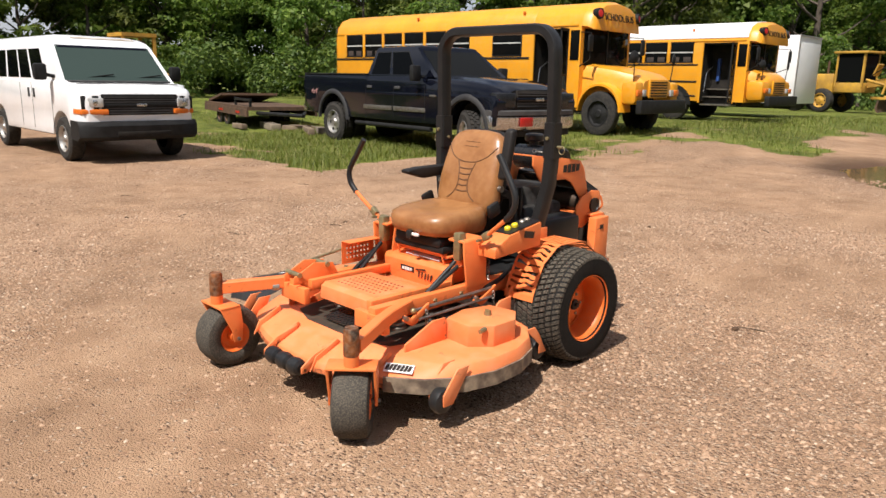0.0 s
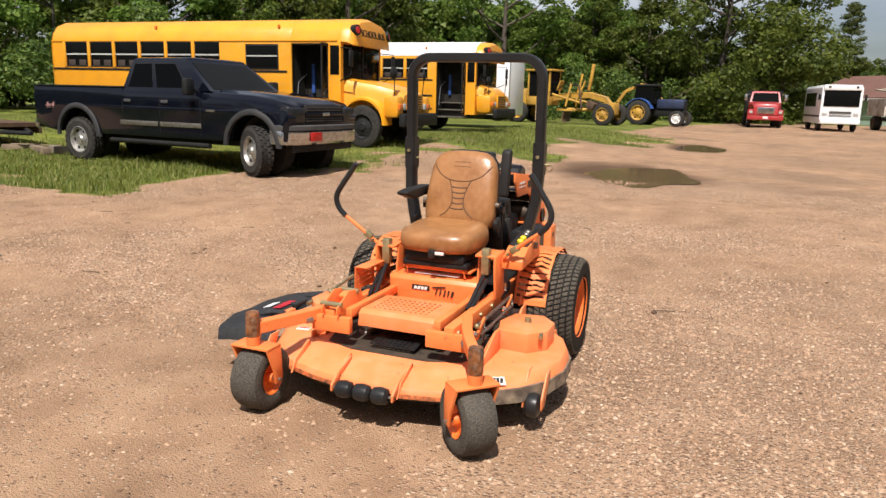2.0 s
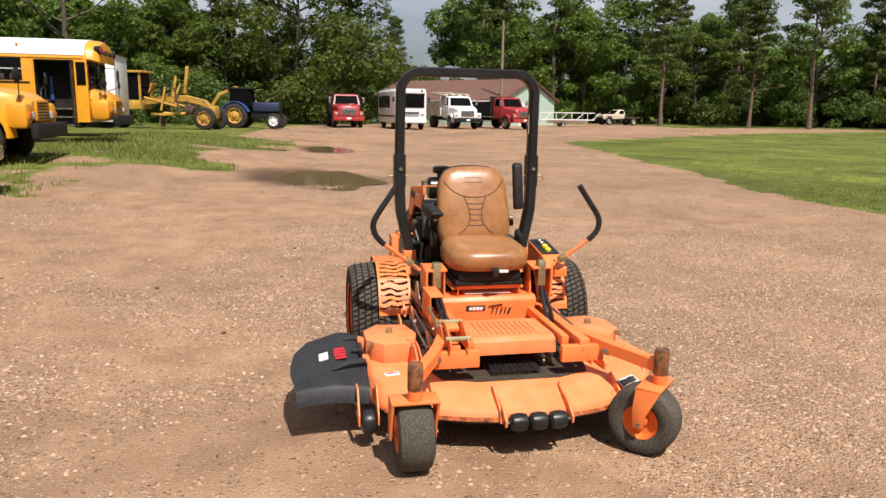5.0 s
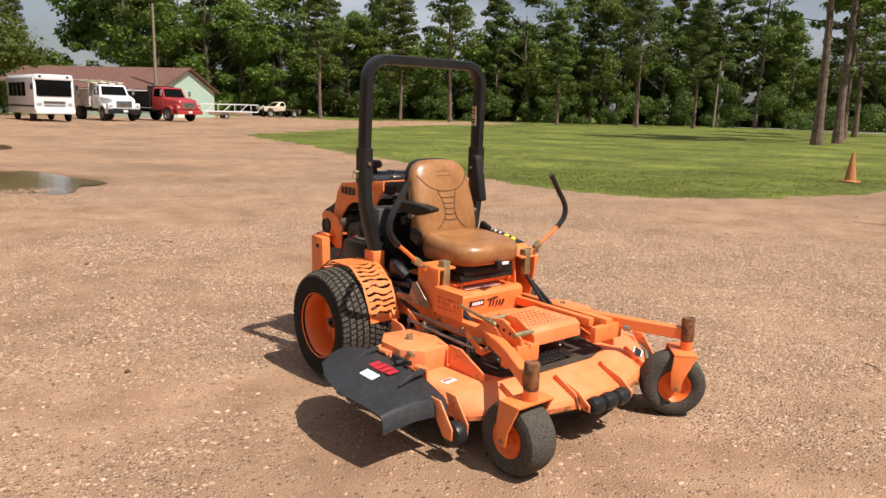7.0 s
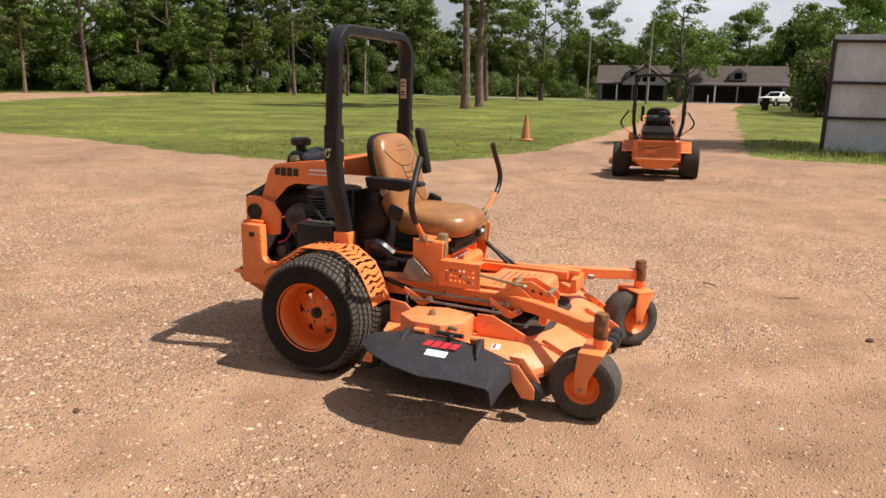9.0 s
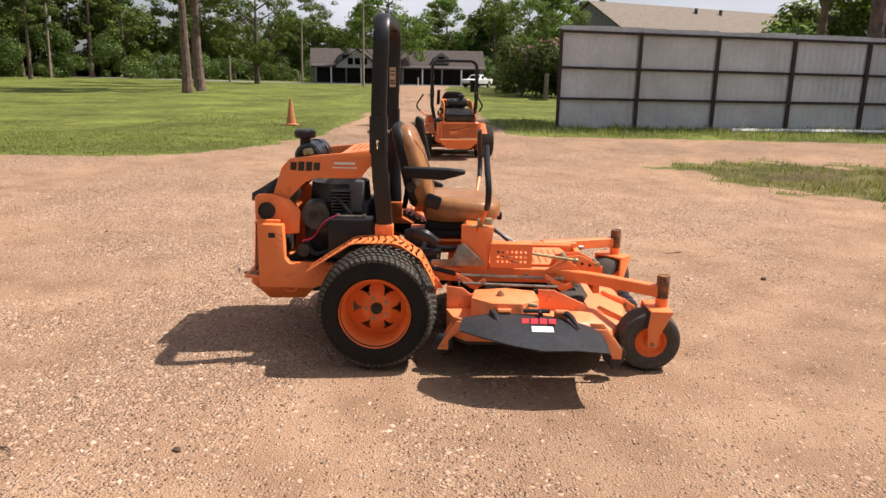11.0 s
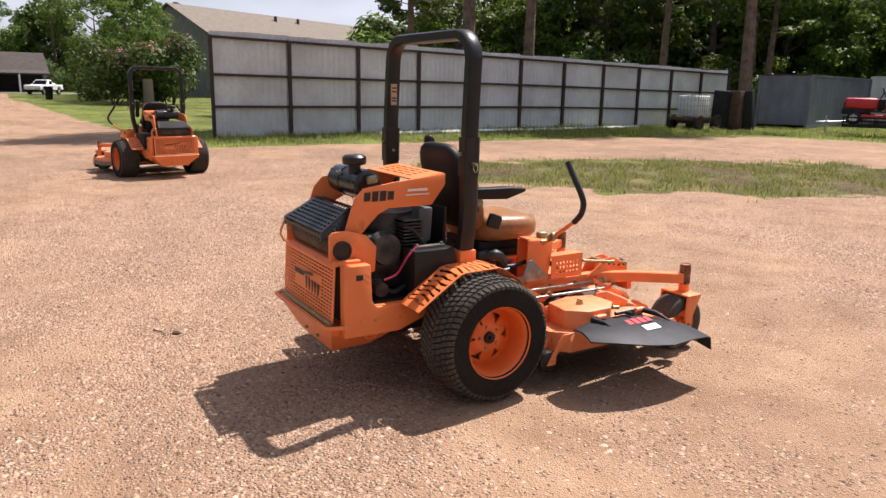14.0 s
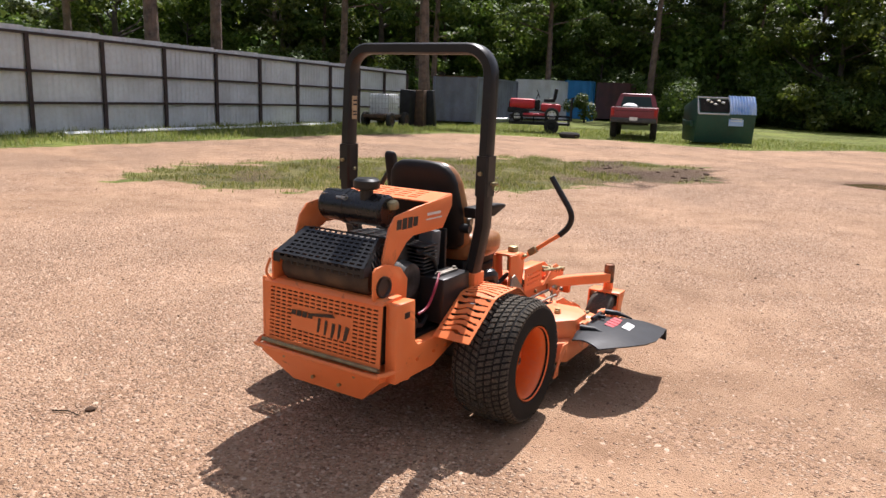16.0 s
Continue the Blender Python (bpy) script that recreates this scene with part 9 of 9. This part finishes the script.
def broad_tree(seed, h, spread, leaves, size, low=0.25, limbs=16):
    """A thing at the origin: tapered trunk with limbs, crown of leaf clumps with gaps."""
    rng = np.random.default_rng(seed)
    t = thing("broadleaf_tree", pose(0, 0, -200), "tall leafy green broadleaf tree", "tree", "trees round the yard")
    b = B()
    lean = rng.uniform(-0.05, 0.05, 2)
    tr = [(lean[0] * z + 0.1 * math.sin(z), lean[1] * z, z) for z in np.linspace(-0.2, h * 0.75, 7)]
    r0 = h * 0.018
    b.tube(tr, [r0 * 1.35, r0 * 1.05, r0 * 0.9, r0 * 0.75, r0 * 0.55, r0 * 0.35, r0 * 0.15], 9)
    clumps = []
    for k in range(limbs):
        z = h * rng.uniform(low, 0.95)
        f = (z / h - low) / (1 - low)
        reach = spread * (0.55 + 0.6 * math.sin(math.pi * min(1, f * 0.85 + 0.15))) * rng.uniform(0.5, 1.0)
        a = k * 2.4 + rng.uniform(-0.5, 0.5)
        c = np.array([math.cos(a) * reach, math.sin(a) * reach, z])
        cr_ = spread * rng.uniform(0.26, 0.44) * (1.15 - 0.5 * f)
        clumps.append((c, cr_))
        for _ in range(3):
            clumps.append((c + rng.normal(size=3) * np.array([0.8, 0.8, 0.55]) * cr_, cr_ * rng.uniform(0.4, 0.7)))
        zs = max(h * 0.12, z - reach * 0.7)
        p0 = Vector((lean[0] * zs, lean[1] * zs, zs))
        b.tube([p0, p0.lerp(Vector(c), 0.5) + Vector((0, 0, -0.1 * reach)), Vector(c)], [r0 * 0.4, r0 * 0.25, r0 * 0.06], 6)
    for k in range(5):
        clumps.append((np.array([rng.normal() * spread * 0.25, rng.normal() * spread * 0.25, h * rng.uniform(0.8, 1.0)]), spread * rng.uniform(0.25, 0.4)))
    part("trunk", b, M_BARK, t)
    cr = new("crown", leaf_cloud("crown", clumps, leaves, size, M_LEAF, rng))
    cr.parent = t
    return t


def pine_tree(seed, h, leaves, size, bare=0.5):
    rng = np.random.default_rng(seed)
    t = thing("pine_tree", pose(0, 0, -200), "tall pine with bare trunk and tufted crown", "tree", "trees round the yard")
    b = B()
    lean = rng.uniform(-0.035, 0.035, 2)
    r0 = h * 0.0105 + 0.045
    zs = np.linspace(-0.2, h * 0.97, 9)
    b.tube([(lean[0] * z, lean[1] * z + 0.05 * math.sin(z * 0.6), z) for z in zs], [r0 * 1.3] + [r0 * (1 - 0.93 * k / 8) for k in range(1, 9)], 10)
    clumps = []
    n = 30
    for k in range(n):
        z = h * (bare + (0.98 - bare) * (k / n) ** 0.9)
        f = (z / h - bare) / (1 - bare)
        reach = h * 0.17 * (1.05 - 0.8 * f) * rng.uniform(0.5, 1.15)
        a = k * 2.4 + rng.uniform(-0.4, 0.4)
        c = np.array([math.cos(a) * reach + lean[0] * z, math.sin(a) * reach + lean[1] * z, z + 0.12 * reach])
        p0 = Vector((lean[0] * z, lean[1] * z, z - 0.1 * reach))
        b.tube([p0, p0.lerp(Vector(c), 0.6), Vector(c)], [r0 * 0.22, r0 * 0.14, r0 * 0.03], 5)
        clumps.append((c, h * 0.05 * rng.uniform(0.7, 1.25)))
        clumps.append(((np.array(p0) + c) / 2 + rng.normal(size=3) * 0.2, h * 0.04 * rng.uniform(0.6, 1.1)))
    part("trunk", b, M_PBARK, t)
    cr = new("crown", leaf_cloud("crown", clumps, leaves, size, M_PINE, rng, 0.5))
    cr.parent = t
    return t


rng0 = np.random.default_rng(11)
BROAD = [broad_tree(20 + k, h, s, 8600, 0.170, lo) for k, (h, s, lo) in enumerate(((13, 3.8, 0.06), (15, 4.4, 0.10), (11, 3.6, 0.04), (16, 4.2, 0.14), (9, 3.2, 0.03)))]
OAK = broad_tree(77, 13.5, 6.4, 46000, 0.145, 0.08, 34)
PINES = [pine_tree(40 + k, h, 8200, 0.150, ba) for k, (h, ba) in enumerate(((18, 0.34), (20, 0.42), (16, 0.3)))]
used = set()


def plant(proto, x, y, rz, s):
    m = on(x, y, rz, -0.05) @ Matrix.Diagonal((s, s, s * (0.95 + 0.1 * ((x * 7.3) % 1)), 1))
    if proto.name not in used:
        used.add(proto.name)
        proto.matrix_world = m
        return proto
    c = copy_thing(proto, m)
    c.matrix_world = m
    return c


def belt(points, rows, step, gap, protos, s0, s1, jitter=1.0):
    """Rows of trees along a line of corner points, farther rows behind (to the outside)."""
    for r in range(rows):
        for (x0, y0), (x1, y1) in zip(points, points[1:]):
            d = math.hypot(x1 - x0, y1 - y0)
            n = max(1, int(d / (step * (1.0 if r == 0 else 1.8))))
            ox, oy = (y1 - y0) / d, -(x1 - x0) / d
            for k in range(n):
                u = (k + 0.5 * (r % 2) + rng0.uniform(-0.3, 0.3)) / n
                g = r * gap + rng0.uniform(-jitter, jitter)
                p = protos[int(rng0.integers(len(protos)))]
                plant(p, x0 + (x1 - x0) * u - ox * g, y0 + (y1 - y0) * u - oy * g, rng0.uniform(0, 360), rng0.uniform(s0, s1))


# woods behind the van and the buses, then round behind the house and the lawn
belt([(-46, -6), (-40, 20), (-30, 36), (-20, 50)], 2, 3.8, 4.5, BROAD, 0.85, 1.1, 1.5)
belt([(-18, 54), (-4, 76)], 2, 3.4, 4.5, BROAD, 0.80, 0.98, 1.5)
belt([(-4, 86), (18, 98)], 1, 4.0, 6.0, BROAD + PINES, 0.62, 0.82, 1.5)
belt([(22, 88), (46, 86), (68, 74), (98, 58), (110, 48)], 2, 4.2, 5.0, BROAD + PINES, 1.05, 1.3, 2.0)
belt([(116, 46), (122, 32), (124, 0), (116, -12)], 2, 5.0, 6.0, BROAD, 0.85, 1.05, 2)
belt([(106, -12), (114, -26)], 1, 5.0, 6.0, PINES, 0.8, 0.95, 1)
# woods behind the fence and the yard
belt([(48, -26), (36, -40), (26, -56), (8, -62), (-14, -58), (-34, -44)], 2, 3.8, 4.5, BROAD + PINES, 0.9, 1.15, 1.5)
# sparse row out of view, added to close the surround for reflections
belt([(-40, -36), (-48, -6)], 1, 9.0, 6.0, BROAD, 0.8, 1.0, 2)
# single trees
for x, y, p, s in ((-0.8, 68, OAK, 1.28), (4.5, 71, BROAD[0], 0.9), (-7, 64, BROAD[2], 0.9),
                   (40.6, 74.4, PINES[0], 0.95), (52.7, 64.8, PINES[1], 0.95), (62.8, 56.9, PINES[2], 0.85), (47, 67, PINES[2], 0.9), (69, 50, PINES[1], 0.8), (76, 47, PINES[0], 0.85),
                   (43.2, 17.6, PINES[1], 1.15), (48.5, 18.6, PINES[0], 1.25), (60, 23, PINES[2], 1.0), (72, 27, PINES[1], 0.95), (83, 24, BROAD[3], 0.9),
                   (100, 9.8, BROAD[1], 1.15), (86, -8, BROAD[0], 0.85), (76, -9, BROAD[3], 0.8), (66, -8.5, PINES[2], 0.75), (58, -7.5, BROAD[1], 0.62),
                   (22.4, -14.4, PINES[1], 1.2), (23.4, -18.2, PINES[0], 1.2), (18.9, -27.8, PINES[1], 1.2), (29.4, -42.5, PINES[1], 1.1), (27, -31, PINES[0], 1.15), (14.9, -52, PINES[1], 1.15), (26.5, -40, PINES[2], 1.2), (21.7, -48.5, PINES[0], 1.1), (34, -18, PINES[2], 1.2), (-1, -55, BROAD[0], 1.1), (2.5, -57, BROAD[2], 1.2), (-4.5, -56, BROAD[2], 1.2), (-8, -57, BROAD[0], 1.1)):
    plant(p, x, y, (x * 37) % 360, s)


def shrub(x, y, r, h, n, name="shrub", label="dense green shrub at the wood's edge", blossom=0, size=0.11):
    rng = np.random.default_rng(int(abs(x * 13 + y * 7) * 10) % 9999)
    t = thing(name, on(x, y, 0), label, "shrub", "shrubs")
    cl = [(np.array([rng.normal() * r * 0.45, rng.normal() * r * 0.45, h * rng.uniform(0.15, 0.85)]), r * rng.uniform(0.35, 0.6)) for _ in range(9)]
    stems = B()
    for c, _ in cl[:5]:
        stems.tube([(c[0] * 0.2, c[1] * 0.2, -0.1), tuple(c * 0.6), tuple(c)], [0.05, 0.035, 0.01], 5)
    part("stem", stems, M_BARK, t)
    f = new("foliage", leaf_cloud("foliage", cl, n, size, M_BUSH, rng, 0.9))
    f.parent = t
    if blossom:
        bl = new("blossom", leaf_cloud("blossom", [(c + np.array([0, 0, r * 0.25]), rr * 0.8) for c, rr in cl[:4]], blossom, 0.1, M_BLOSSOM, rng))
        bl.parent = t
    return t


shrub(52.0, -4.4, 2.8, 4.6, 5200, "flowering_shrub", "large crepe myrtle shrub with pink blossom", 420, 0.15)
shrub(50.5, -8.0, 2.8, 4.4, 5200, "flowering_shrub", "large crepe myrtle shrub with pink blossom", 300, 0.15)
shrub(61.0, -5.2, 2.4, 4.0, 3200, "shrub", "leafy green shrub beside the drive", 0, 0.15)
shrub(70.0, -6.2, 2.6, 3.8, 3000, "shrub", "leafy green shrub beside the drive", 0, 0.16)
shrub(16.6, -44.0, 1.0, 1.9, 1200)


def thicket(name, lines, step, per, z0, z1, r0, r1, count, size, mat, label, deep=1.2):
    """A long bank of leaf clumps that closes the woods."""
    cl = []
    for line in lines:
        for (x0, y0), (x1, y1) in zip(line, line[1:]):
            d = math.hypot(x1 - x0, y1 - y0)
            for k in range(int(d / step)):
                u = (k + rng0.uniform(0.1, 0.9)) * step / d
                x, y = x0 + (x1 - x0) * u + rng0.normal() * 0.8, y0 + (y1 - y0) * u + rng0.normal() * 0.8
                top = z1 * (0.72 + 0.55 * noise.noise(Vector((x * 0.09, y * 0.09, 1.7))) + rng0.uniform(-0.08, 0.12))
                for j in range(per):
                    cl.append((np.array([x + rng0.normal() * deep, y + rng0.normal() * deep, rise(x, y) + rng0.uniform(z0, top)]), rng0.uniform(r0, r1)))
    tagged(new(name, leaf_cloud(name, cl, count, size, mat, rng0, 0.85)), label, name.replace("_", " "), kind="stuff")


thicket("undergrowth", [[(-40, -6), (-35, 18), (-26, 33), (-14, 48), (-2, 68)], [(0, 80), (22, 90), (44, 88), (66, 70), (90, 54), (116, 32), (118, 0), (112, -12)], [(46, -24), (33, -36), (24, -53), (8, -57), (-14, -53), (-34, -40)]], 2.4, 6, 0.1, 5.2, 0.5, 1.5, 260000, 0.125, M_BUSH, "tangled green undergrowth along the wood's edge", 2.0)
for line, top, n in (([(-56, -40), (-54, -6), (-49, 22), (-38, 42), (-27, 57)], 14.0, 58000), ([(-27, 57), (-8, 86)], 12.0, 26000), ([(-8, 90), (20, 106)], 9.0, 9000), ([(20, 100), (46, 100), (74, 86), (104, 66), (118, 52)], 17.0, 82000),
                     ([(118, 54), (132, 36), (136, 0), (126, -14)], 12.5, 26000), ([(58, -28), (44, -46), (32, -64), (8, -70), (-18, -66), (-44, -50)], 17.0, 120000), ([(54, -26), (40, -41), (30, -58), (8, -65), (-16, -61)], 9.0, 26000)):
    thicket("deep_woods", [line], 2.4, 9, 0.2, top, 1.4, 2.7, int(n * 2.6), 0.31, M_LEAF, "dense far woods beyond the yard", 1.6)
